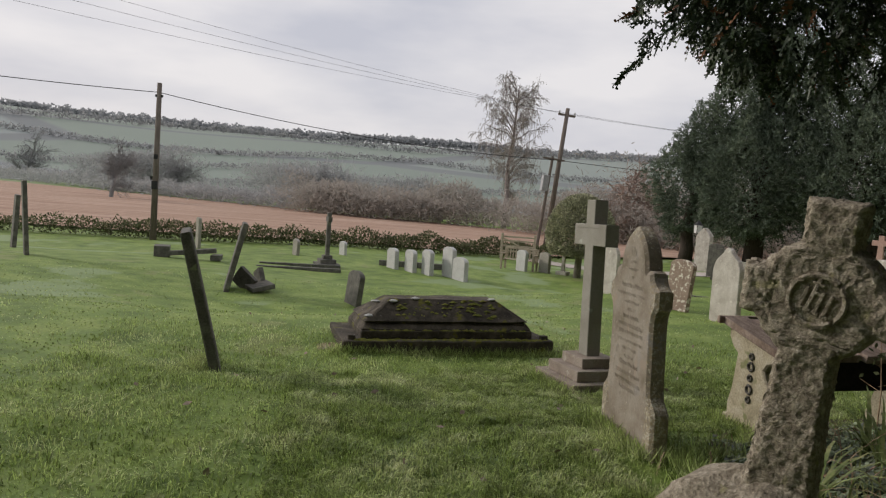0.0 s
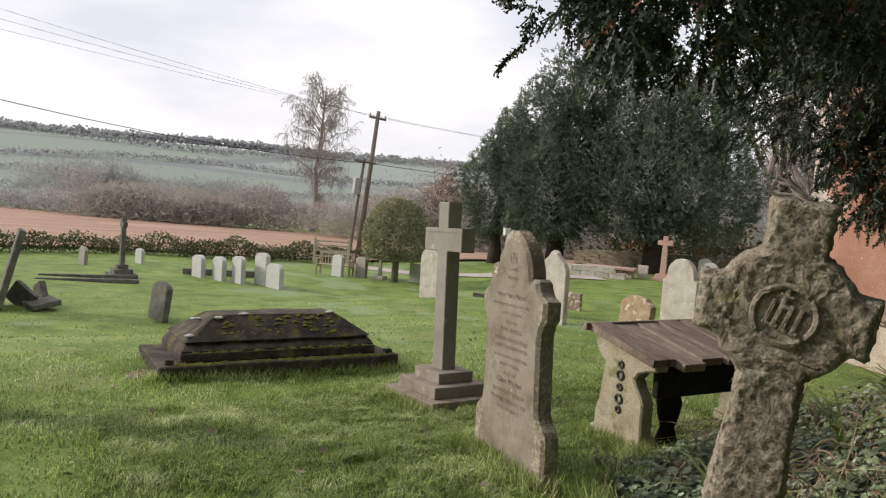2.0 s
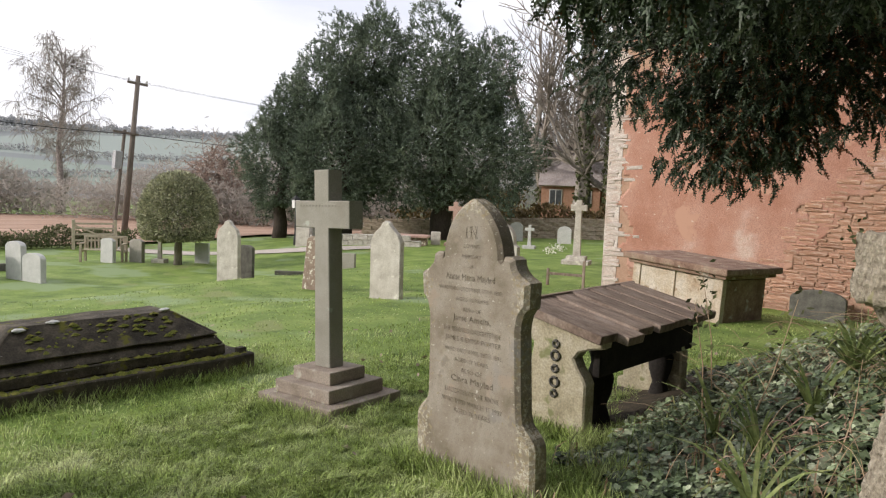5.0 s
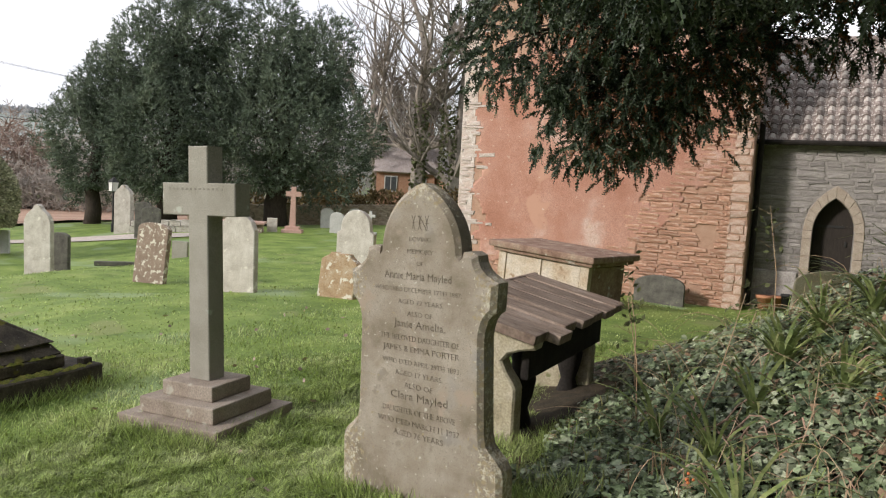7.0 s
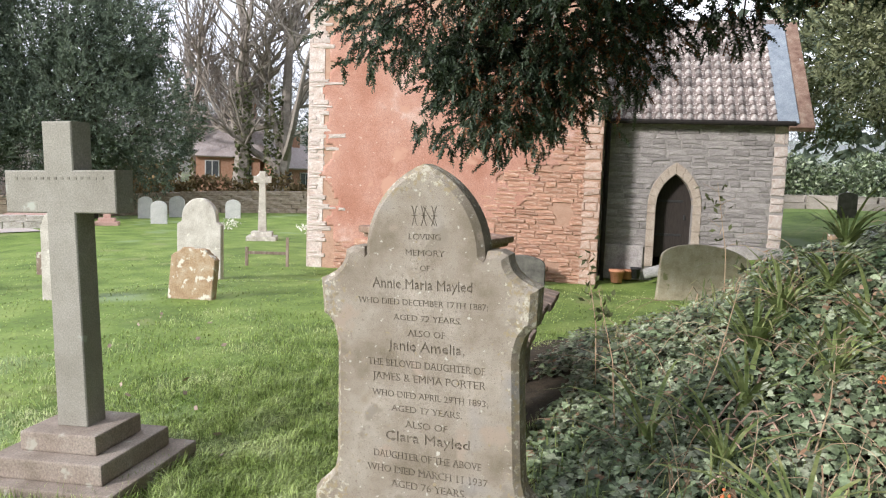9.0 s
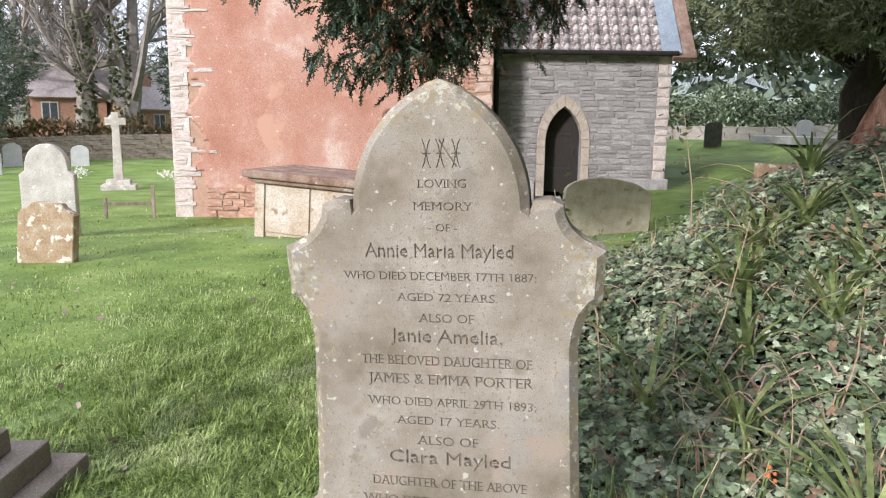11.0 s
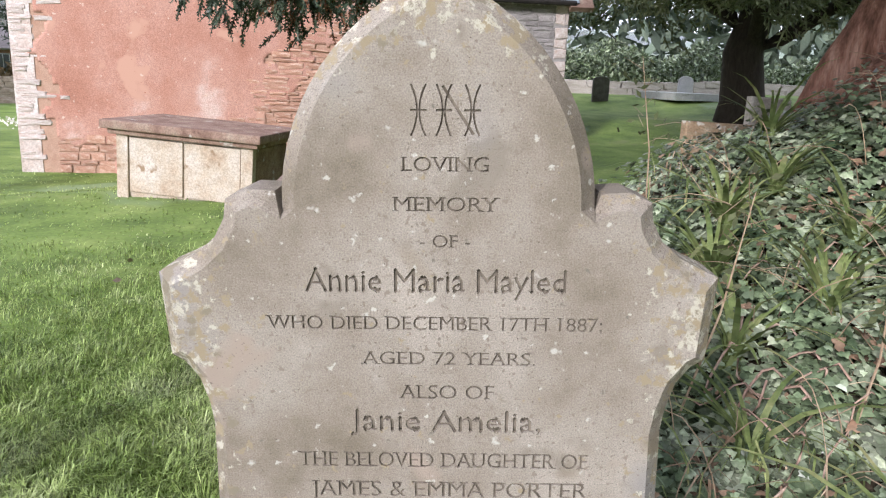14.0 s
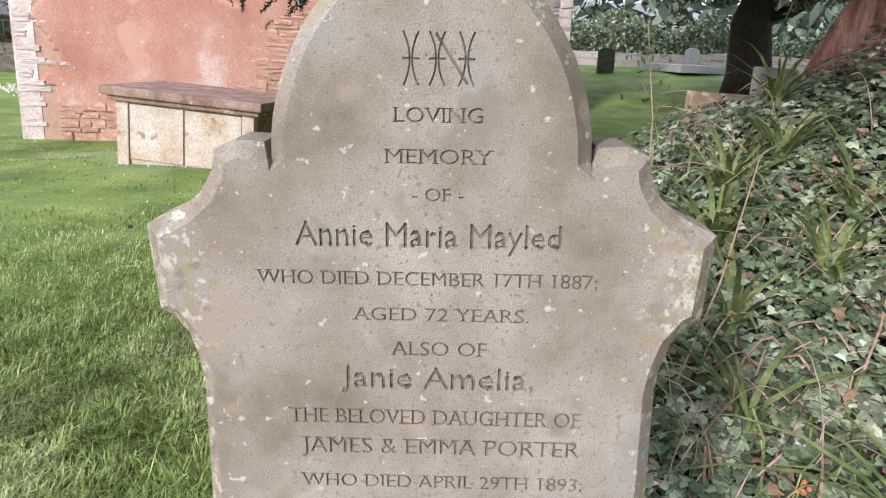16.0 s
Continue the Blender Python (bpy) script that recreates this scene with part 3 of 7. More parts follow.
    s.link("pipe", M_DARK, pipe)


build_church()


def build_vestry():
    X0, X1, Y0, EAVE, RIDGE, DEEP = 0.0, 3.55, 0.9, 2.82, 5.0, 3.6
    wall = empty("wall_vestry", CHURCH, "low grey lias rubble vestry wall with a pointed doorway", "wall")
    wall["kind"] = "structure"
    dx, half, spring, apex = 1.48, 0.36, 1.06, 1.71
    # wall face with the doorway cut through
    outer = [(X0, -0.5), (X1, -0.5), (X1, EAVE), (X0, EAVE)]
    arc = [(dx + x, z) for x, z in mirror([(half, -0.5)] + arch(half, spring, apex))]
    bm = bmesh.new()
    def tris(pts):
        f = bm.faces.new([bm.verts.new((x, Y0, z)) for x, z in pts])
        return f
    left = [(X0, -0.5), (dx - half, -0.5)] + [p for p in reversed(arc) if p[0] <= dx + 1e-6][1:] + [(dx, EAVE), (X0, EAVE)]
    right = [(dx + half, -0.5), (X1, -0.5), (X1, EAVE), (dx, EAVE)] + [p for p in reversed(arc) if p[0] >= dx - 1e-6][:-1]
    fs = [tris(left), tris(right)]
    r = bmesh.ops.extrude_face_region(bm, geom=fs)
    for v in [g for g in r["geom"] if isinstance(g, bmesh.types.BMVert)]:
        v.co.y += 0.55
    bmesh.ops.recalc_face_normals(bm, faces=bm.faces)
    part("masonry", bm, M_VMORT, wall)
    bm = bmesh.new()
    box(bm, X1 - 0.5, X1, Y0 + 0.55, Y0 + DEEP, -0.5, EAVE)
    box(bm, X0, X1, Y0 + DEEP, Y0 + DEEP + 0.4, -0.5, EAVE)
    part("back_masonry", bm, M_VMORT, wall)
    bm = slab([(Y0, EAVE), (Y0 + DEEP, EAVE), (Y0 + DEEP / 2, RIDGE)], 0.4)
    bmesh.ops.transform(bm, matrix=pose(X1, 0, 0, 0, 0, 90), verts=bm.verts)
    part("gable", bm, M_VSTONE, wall)
    def clear(z):
        w = half + 0.16
        if z > apex + 0.22:
            return None
        big = (w * w + 0.9 ** 2) / (2 * w)
        d = w if z < spring else math.sqrt(max(0.0, big * big - (z - spring) ** 2)) - (big - w)
        return (dx - d, dx + d) if d > 0.02 else None
    stones(wall, "stone", X0, X1 - 0.26, -0.3, EAVE - 0.03, M_VSTONE, 0.098, 0.33, 0.020, clear=clear, y=Y0, rnd=random.Random(21), cap=300)
    stones(wall, "quoin", X1 - 0.26, X1, -0.3, EAVE - 0.03, M_QUOIN, 0.24, 0.5, 0.025, y=Y0, rnd=random.Random(22), cap=30)
    # dressed surround of the doorway, stone by stone
    inner = mirror([(half, -0.2), (half, 0.2), (half, 0.55), (half, 0.9)] + arch(half, spring, apex, 5))
    outer = mirror([(half + 0.17, -0.2), (half + 0.17, 0.2), (half + 0.17, 0.55), (half + 0.17, 0.9)] + arch(half + 0.17, spring, apex + 0.24, 5))
    for i in range(len(inner) - 1):
        q = [inner[i], outer[i], outer[i + 1], inner[i + 1]]
        cx, cz = sum(a for a, b in q) / 4, sum(b for a, b in q) / 4
        q = [((a - cx) * 0.985 + cx, (b - cz) * 0.985 + cz) for a, b in q]
        bm = slab([(a + dx, b) for a, b in q], 0.30, 0.008)
        bmesh.ops.translate(bm, vec=(0, Y0 - 0.03, 0), verts=bm.verts)
        part("voussoir", bm, M_DRESS, wall)
    # door, ajar into the shade
    door = empty("door_1", CHURCH @ pose(dx - half + 0.01, Y0 + 0.28, -0.02), "dark oak boarded vestry door in a pointed arch", "door")
    door["kind"] = "structure"
    prof = [(half + x, z) for x, z in mirror([(half - 0.01, 0)] + arch(half - 0.01, spring + 0.02, apex + 0.01))]
    part("boards", slab(prof, 0.05), M_DOOR, door)
    for z in (0.45, 1.15):
        part("strap_hinge", boxes((0.03, 0.55, -0.012, 0, z, z + 0.05), bevel=0.004), M_BLACK, door)
    bm = boxes((0.57, 0.61, -0.03, 0, 0.80, 0.90), bevel=0.006)
    part("handle", bm, M_BLACK, door)
    # roof of plain tiles
    roof = empty("roof_vestry", CHURCH, "lichened clay-tiled vestry roof with lead-edged verge", "roof")
    roof["kind"] = "structure"
    run, rise = DEEP / 2 + 0.18, RIDGE - EAVE + 0.12
    L = math.hypot(run, rise)
    ang = math.degrees(math.atan2(rise, run))
    for s in (0, 1):
        base = pose(0, Y0 - 0.18, EAVE - 0.10, ang) if s == 0 else pose(0, Y0 + DEEP + 0.18, EAVE - 0.10, 180 - ang)
        bm = boxes((X0 - 0.02, X1 + 0.10, 0, L, -0.05 if s == 0 else -0.03, 0.03 if s == 0 else 0.05))
        bmesh.ops.transform(bm, matrix=base, verts=bm.verts)
        part("sheathing", bm, M_TILE, roof)
    # rolled pantile shape, one mesh shared by all tiles
    vs, fs = [], []
    for j in range(2):
        for i in range(7):
            t = i / 6
            vs.append((t * 0.205, j * 0.32, 0.045 + 0.032 * math.sin(t * 2 * math.pi) + (0.022 if j == 0 else 0.0)))
    for i in range(6):
        fs.append((i, i + 1, i + 8, i + 7))
    for i in range(7):
        vs.append((vs[i][0], 0, vs[i][2] - 0.03))
    for i in range(6):
        fs.append((i + 1, i, 14 + i, 15 + i))
    tile = bpy.data.meshes.new("tile")
    tile.from_pydata(vs, [], fs)
    tile.materials.append(M_TILE)
    slope = pose(0, Y0 - 0.18, EAVE - 0.10, ang)
    rnd = random.Random(4)
    for r in range(11):
        for c in range(17):
            ob = new("tile", tile)
            ob.parent = roof
            ob.matrix_basis = slope @ pose(X0 + c * 0.2 + rnd.uniform(-.004, .004), -0.04 + r * 0.262, 0.0, rnd.uniform(-0.8, 0.8), 0, rnd.uniform(-1, 1))
    bm = boxes((X0 + 3.25, X1 + 0.12, -0.02, L, 0.03, 0.075), bevel=0.012)
    bmesh.ops.transform(bm, matrix=slope, verts=bm.verts)
    part("lead_verge", bm, M_LEAD, roof, "blue-grey lead strip")
    bm = boxes((X1 - 0.16, X1 + 0.30, -0.10, L + 0.05, -0.06, 0.06), bevel=0.01)
    bmesh.ops.transform(bm, matrix=slope @ pose(0.10, 0, -0.02), verts=bm.verts)
    part("coping", bm, M_CHESTTOP, roof, "reddish stone coping")
    s = Soup()
    s.tube([(X0, Y0 - 0.24, EAVE - 0.08), (X1 + 0.05, Y0 - 0.24, EAVE - 0.08)], [0.05, 0.05], 8)
    s.link("gutter", M_DARK, roof)
    s = Soup()
    s.tube([(X0, Y0 + DEEP / 2, RIDGE + 0.05), (X1 + 0.1, Y0 + DEEP / 2, RIDGE + 0.05)], [0.10, 0.10], 10)
    s.link("ridge_tile", M_TILE, roof)
    # plinth
    bm = boxes((X0 + 0.02, dx - half - 0.2, Y0 - 0.07, Y0 + 0.01, -0.5, 0.22), (dx + half + 0.2, X1 + 0.06, Y0 - 0.07, Y0 + 0.01, -0.5, 0.30), bevel=0.03)
    part("plinth", bm, M_VSTONE, wall)


build_vestry()


# ---- near graves ----
LEAN = SETTLE @ pose(0, 0, 0, 0, -2.3, 0)   # the old stones have settled a little to one side


CUT = 0.0042   # depth of the chiselled verse


def lettering(text, parent, x, z, width, height, m, depth=0.0015, y=-0.0005, name="letter", thin=-0.020, foot="serif", cuts=None):
    """Built-in lettering fitted to a width and height, each character a piece of its own."""
    cu = bpy.data.curves.new(name, "FONT")
    cu.body, cu.size, cu.extrude, cu.offset, cu.resolution_u = text, 1.0, 0.5, thin, 3
    ob = new(name, cu)
    dg = bpy.context.evaluated_depsgraph_get()
    me = bpy.data.meshes.new_from_object(ob.evaluated_get(dg))
    bpy.data.objects.remove(ob)
    bm = bmesh.new()
    bm.from_mesh(me)
    bmesh.ops.remove_doubles(bm, verts=bm.verts, dist=1e-5)
    xs, ys = [v.co.x for v in bm.verts], [v.co.y for v in bm.verts]
    x0, x1, y0, y1 = min(xs), max(xs), min(ys), max(ys)
    for v in bm.verts:
        v.co = Vector((x + ((v.co.x - x0) / (x1 - x0) - 0.5) * width, y - v.co.z / 0.5 * depth, z + (v.co.y - y0) / (y1 - y0) * height))
    bm.faces.index_update()
    seen = set()
    for f in bm.faces:
        if f in seen:
            continue
        stack, island = [f], []
        seen.add(f)
        while stack:
            g = stack.pop()
            island.append(g)
            for e in g.edges:
                for h in e.link_faces:
                    if h not in seen:
                        seen.add(h)
                        stack.append(h)
        index, vs, fs = {}, [], []
        for g in island:
            row = []
            for v in g.verts:
                if v not in index:
                    index[v] = len(vs)
                    vs.append(tuple(v.co))
                row.append(index[v])
            fs.append(row)
        finish_strokes(vs, fs, z, height, foot)
        sunk(name, vs, fs, m, parent, cuts)
    bm.free()


def sunk(name, vs, fs, m, parent, cuts):
    """Lays the character on the floor of its cut and keeps the cutting prism."""
    mid = (min(v[1] for v in vs) + max(v[1] for v in vs)) / 2
    cuts.add([(x, -0.004 if y < mid else CUT, z) for x, y, z in vs], fs)
    # The floor piece's darker colour deepens the shade in the cut.
    from_arrays(name, [(x, CUT - 0.0012 if y < mid else CUT + 0.001, z) for x, y, z in vs], fs, m, parent)


def finish_strokes(vs, fs, z, height, foot):
    """Cuts serifs across the stroke ends of a capital, or lozenges on those of a black-letter character."""
    front = min(v[1] for v in vs)
    back = max(v[1] for v in vs)
    left = min(v[0] for v in vs)
    ends = []
    for f in fs:
        top = [vs[k] for k in f if vs[k][1] < front + 1e-5]
        if len(f) == 4 and len(top) == 2 and abs(top[0][2] - top[1][2]) < 0.03 * height:
            x0, x1 = sorted((top[0][0], top[1][0]))
            ends.append((x0, x1, (top[0][2] + top[1][2]) / 2))
    for x0, x1, ze in ends:
        wide, c = x1 - x0, (x0 + x1) / 2
        if wide < (0.075 if foot == "serif" else 0.06) * height:
            continue
        if foot == "serif":
            low, high = abs(ze - z) < 0.05 * height, abs(ze - z - height) < 0.05 * height
            if not (low or high):
                continue
            reach, t = 0.13 * height, 0.07 * height
            if wide > 0.28 * height:
                if abs(x0 - left) > 0.02 * height:
                    continue
                x1 = x0 + 0.12 * height
            zz = ze + t / 2 if low else ze - t / 2
            ring = [(x0 - reach, zz - t / 2), (x1 + reach, zz - t / 2), (x1 + reach, zz + t / 2), (x0 - reach, zz + t / 2)]
        else:
            if wide > 0.22 * height:
                continue
            r = 0.075 * height
            ring = [(c - r, ze), (c, ze - r), (c + r, ze), (c, ze + r)]
        o = len(vs)
        vs.extend((a, front - 0.0003, b) for a, b in ring)
        vs.extend((a, back, b) for a, b in ring)
        fs.append([o, o + 1, o + 2, o + 3])
        fs.append([o + 7, o + 6, o + 5, o + 4])
        fs.extend([o + k, o + 4 + k, o + 4 + (k + 1) % 4, o + (k + 1) % 4] for k in range(4))


def main_headstone():
    stone = empty("headstone", LEAN, "tall buff sandstone headstone with pointed top and incised verse", "gravestone")
    right = [(0.445, -0.25), (0.445, 0.25), (0.44, 0.285), (0.42, 0.315), (0.385, 0.345), (0.358, 0.375), (0.348, 0.42), (0.342, 0.62), (0.338, 0.84),
             (0.343, 0.875), (0.355, 0.915), (0.375, 0.942), (0.394, 0.953), (0.402, 1.08), (0.375, 1.092), (0.345, 1.108), (0.318, 1.132),
             (0.303, 1.16), (0.299, 1.188), (0.268, 1.202), (0.228, 1.20), (0.219, 1.172)] + arch(0.219, 1.18, 1.489, 14)
    bm = slab(mirror(right), 0.125, 0.022)
    slab_ob = part("slab", bm, M_SAND, stone)
    cuts = Soup()
    # verse: text, middle x, foot z, width, letter height
    rows = [("LOVING", 0.011, 1.226, 0.119, 0.020), ("MEMORY", 0.012, 1.170, 0.145, 0.020),
            ("- OF -", 0.011, 1.118, 0.071, 0.018), ("Annie Maria Mayled", -0.002, 1.042, 0.374, 0.042),
            ("WHO DIED DECEMBER 17TH 1887;", -0.003, 0.990, 0.486, 0.024), ("AGED 72 YEARS.", 0.018, 0.939, 0.254, 0.020),
            ("ALSO OF", 0.016, 0.884, 0.140, 0.022), ("Janie Amelia,", 0.014, 0.821, 0.287, 0.042), ("THE BELOVED DAUGHTER OF", 0.011, 0.769, 0.440, 0.025),
            ("JAMES & EMMA PORTER", 0.020, 0.709, 0.426, 0.035), ("WHO DIED APRIL 29TH 1893;", 0.023, 0.654, 0.436, 0.026),
            ("AGED 17 YEARS.", 0.014, 0.606, 0.268, 0.022), ("ALSO OF", 0.014, 0.550, 0.160, 0.024), ("Clara Mayled", 0.017, 0.486, 0.320, 0.044),
            ("DAUGHTER OF THE ABOVE", 0.014, 0.429, 0.409, 0.026), ("WHO DIED MARCH 11 1937", 0.012, 0.374, 0.460, 0.026), ("AGED 76 YEARS.", 0.020, 0.322, 0.287, 0.026)]
    for text, x, z, w, h in rows:
        z += 0.006 + 0.016 * (1.236 - z)
        if text.isupper():
            lettering(text, stone, x, z, w * 0.985, h, M_SANDTXT, thin=-0.002, cuts=cuts)
        else:
            lettering(text, stone, x, z, w * 0.985, h, M_SANDTXT, thin=0.0, foot="lozenge", cuts=cuts)
    # the ornate word IN: waisted double stems, a slanting bar and small crossing ticks
    def stroke(bm, pts, w):
        ring = []
        for i, (x, z) in enumerate(pts):
            a, b = pts[max(0, i - 1)], pts[min(len(pts) - 1, i + 1)]
            d = Vector((b[0] - a[0], b[1] - a[1])).normalized()
            ring.append([bm.verts.new((x + s * d.y * w / 2, y, z - s * d.x * w / 2)) for y in (-0.002, 0.001) for s in (-1, 1)])
        for p, q in zip(ring, ring[1:]):
            for i, j in ((0, 1), (1, 3), (3, 2), (2, 0)):
                bm.faces.new((p[i], p[j], q[j], q[i]))
        for r in (ring[0], ring[-1]):
            bm.faces.new((r[0], r[1], r[3], r[2]))
    for letter, stems in (("letter", (-0.026,)), ("letter", (0.008, 0.046))):
        bm = bmesh.new()
        for x in stems:
            for s in (-1, 1):
                stroke(bm, [(x + s * (0.0015 + 0.0085 * (2 * i / 8 - 1) ** 2), 1.280 + 0.068 * i / 8) for i in range(9)], 0.0027)
            stroke(bm, [(x - 0.011, 1.314), (x + 0.011, 1.314)], 0.003)
        if len(stems) == 2:
            stroke(bm, [(stems[0] - 0.002, 1.346), (stems[1] + 0.002, 1.282)], 0.004)
        bmesh.ops.recalc_face_normals(bm, faces=bm.faces)
        bm.verts.index_update()
        sunk(letter, [tuple(v.co) for v in bm.verts], [[v.index for v in f.verts] for f in bm.faces], M_SANDTXT, stone, cuts)
        bm.free()
    # chisel the verse into the face
    cutter = cuts.link("cutter", M_SAND)
    cutter.matrix_world = LEAN
    md = slab_ob.modifiers.new("chisel", "BOOLEAN")
    md.operation, md.solver, md.object, md.use_self = "DIFFERENCE", "EXACT", cutter, True
    bpy.context.view_layer.update()
    carved = bpy.data.meshes.new_from_object(slab_ob.evaluated_get(bpy.context.evaluated_depsgraph_get()))
    slab_ob.modifiers.clear()
    slab_ob.data = carved
    bpy.data.objects.remove(cutter)
    return stone


main_headstone()


def stone_cross():
    c = empty("cross_monument", LEAN @ pose(-2.115, 0.49, 0, 0, 0, 9.2), "grey-brown stone cross on three steps", "cross")
    t = 0.072
    prof = [(0.088, 0.172), (0.082, 1.262), (0.312, 1.262), (0.312, 1.474), (0.083, 1.474), (0.083, 1.712)]
    bm = slab(prof + [(-x, z) for x, z in reversed(prof)], 2 * t, 0.006)
    bmesh.ops.translate(bm, vec=(0, -t, 0), verts=bm.verts)
    part("cross", bm, M_GREYST, c)
    for w, d, z0, z1 in ((0.215, 0.185, 0.075, 0.175), (0.315, 0.285, -0.03, 0.075), (0.425, 0.375, -0.35, -0.03)):
        bm = boxes((-w, w, -d, d, z0, z1), bevel=0.012)
        part("step", bm, M_STEPST, c)
    for i in range(14):
        part("letter", boxes((-0.25 + i * 0.037, -0.25 + i * 0.037 + 0.016, -t - 0.002, -t + 0.001, 1.428, 1.442)), M_GREYTXT, c)
    return c


stone_cross()


def ledger_tomb():
    t = empty("coped_tomb", LEAN @ pose(-3.32, -0.70, 0, 0, 0, 96.8), "low coped tomb of dark mossy stone on a stepped base", "tomb")
    def block(x, y0, y1, z0, z1, top=None):
        bm = bmesh.new()
        n = 26
        lo, hi = (x, y0, y1), (top or (x, y0, y1))
        box(bm, -1, 1, 0, 1, 0, 1)
        bmesh.ops.subdivide_edges(bm, edges=[e for e in bm.edges if abs(e.verts[0].co.x - e.verts[1].co.x) > 0.5], cuts=n)
        for v in bm.verts:
            a = hi if v.co.z > 0.5 else lo
            v.co = Vector((v.co.x * a[0], a[1] if v.co.y < 0.5 else a[2], z0 if v.co.z < 0.5 else z1))
            v.co += Vector(noise.noise_vector(v.co * 3.1)) * 0.012
        bmesh.ops.bevel(bm, geom=[e for e in bm.edges if e.calc_face_angle(0) > 0.4], offset=0.012, segments=1, affect="EDGES")
        return bm
    part("base_slab", block(1.25, 0.0, 1.32, -0.45, 0.055), M_MOSSTOMB, t)
    part("step", block(1.03, 0.13, 1.20, 0.055, 0.15), M_MOSSTOMB, t)
    part("moulding", block(1.03, 0.15, 1.18, 0.15, 0.235, (0.97, 0.22, 1.10)), M_MOSSTOMB, t)
    part("coping", block(1.0, 0.19, 1.14, 0.24, 0.475, (0.66, 0.42, 0.86)), M_MOSSTOMB, t)
    # moss pads along the ledges
    rnd = random.Random(11)
    s = Soup()
    for k in range(330):
        x, lane = rnd.uniform(-1.2, 1.2), rnd.random()
        if lane < 0.55:
            y, z = rnd.uniform(0.02, 0.11), 0.055
        elif lane < 0.75:
            x *= 0.8
            y, z = rnd.uniform(0.14, 0.17), 0.15
        else:
            x, u = rnd.uniform(-0.6, 0.6), rnd.random()
            y, z = 0.22 + 0.2 * u, 0.265 + 0.205 * u
        r = rnd.uniform(0.018, 0.055)
        vs = [(x + r * math.cos(a) * rnd.uniform(.7, 1.2), y + r * 0.6 * math.sin(a) * rnd.uniform(.7, 1.2), z - 0.004) for a in [i * math.pi / 4 for i in range(8)]] + [(x, y, z + r * 0.38)]
        s.add(vs, [(i, (i + 1) % 8, 8) for i in range(8)])
    m = s.link("moss", M_MOSS, t)
    m["kind"] = "stuff"
    for k, (x, y, z) in enumerate(((-0.93, 0.27, 0.30), (-0.62, 0.40, 0.455), (-0.35, 0.45, 0.482), (0.60, 0.45, 0.482), (-0.80, 0.62, 0.42))):
        bm = bmesh.new()
        bmesh.ops.create_icosphere(bm, subdivisions=2, radius=0.045)
        for v in bm.verts:
            v.co = Vector((v.co.x * 1.2, v.co.y, v.co.z * 0.35)) + Vector(noise.noise_vector(v.co * 30 + Vector((k, 0, 0)))) * 0.008
        bmesh.ops.translate(bm, vec=(x, y, z), verts=bm.verts)
        part("lichen_patch", bm, M_WHITE, t, "white lichen patch")
    part("corner_block", boxes((1.12, 1.20, 0.06, 0.14, 0.05, 0.105), bevel=0.008), M_MOSSTOMB, t)
    part("corner_block", boxes((-1.18, -1.10, 0.06, 0.14, 0.05, 0.11), bevel=0.008), M_MOSSTOMB, t)
    part("end_slab", boxes((-1.50, -1.26, 0.15, 1.10, -0.40, -0.06), bevel=0.02), M_CHESTTOP, t, "sunken flat stone at the tomb's end")


ledger_tomb()


def outline(kind, w, h):
    a = w / 2
    if kind == "flat":
        return [(a, -0.3), (a, h)]
    if kind == "round":
        return [(a, -0.3)] + arch(a, h - a * 0.75, h, 8, False)
    if kind == "shallow":
        return [(a, -0.3)] + arch(a, h - a * 0.4, h, 7, False)
    if kind == "pointed":
        return [(a, -0.3), (a, h - a * 1.5)] + arch(a * 0.98, h - a * 1.4, h, 8)
    if kind == "ogee":
        return [(a, -0.3), (a, h - a * 1.3), (a * 0.97, h - a * 1.1), (a * 0.8, h - a * 0.72), (a * 0.55, h - a * 0.5), (a * 0.34, h - a * 0.33), (a * 0.22, h - a * 0.12), (0, h)]
    if kind == "shoulder":
        return [(a, -0.3), (a, h - a * 1.15), (a * 0.8, h - a * 1.02)] + arch(a * 0.78, h - a * 0.85, h, 8, False)
    if kind == "notch":
        return [(a, -0.3), (a, h - a * 0.42), (a * 0.86, h - a * 0.30), (a * 0.62, h - a * 0.16), (a * 0.5, h - a * 0.02), (a * 0.3, h), (0, h - a * 0.03)]
    return [(a, -0.3), (a, h)]


def headstone(x, y, yaw, w, h, m, kind, label, t=0.10, lean=(0, 0), verse=0, group="headstones", z=None, name="headstone"):
    zz = ground(x, y) if z is None else z
    ob = empty(name, pose(x, y, zz, lean[0], lean[1], yaw), label, "gravestone", group)
    o = outline(kind, w, h)
    pr = mirror(o) if o[-1][0] < 1e-5 else o + [(-p, q) for p, q in reversed(o)]
    bm = slab(pr, t, 0.012)
    part("slab", bm, m, ob)
    for i in range(verse):
        bw = w * (0.5 + 0.2 * ((i * 7) % 3) / 2)
        part("inscription", boxes((-bw / 2, bw / 2, -0.002, 0.001, h * 0.72 - i * 0.075, h * 0.72 - i * 0.075 + 0.02)), M_SANDTXT, ob)
    return ob


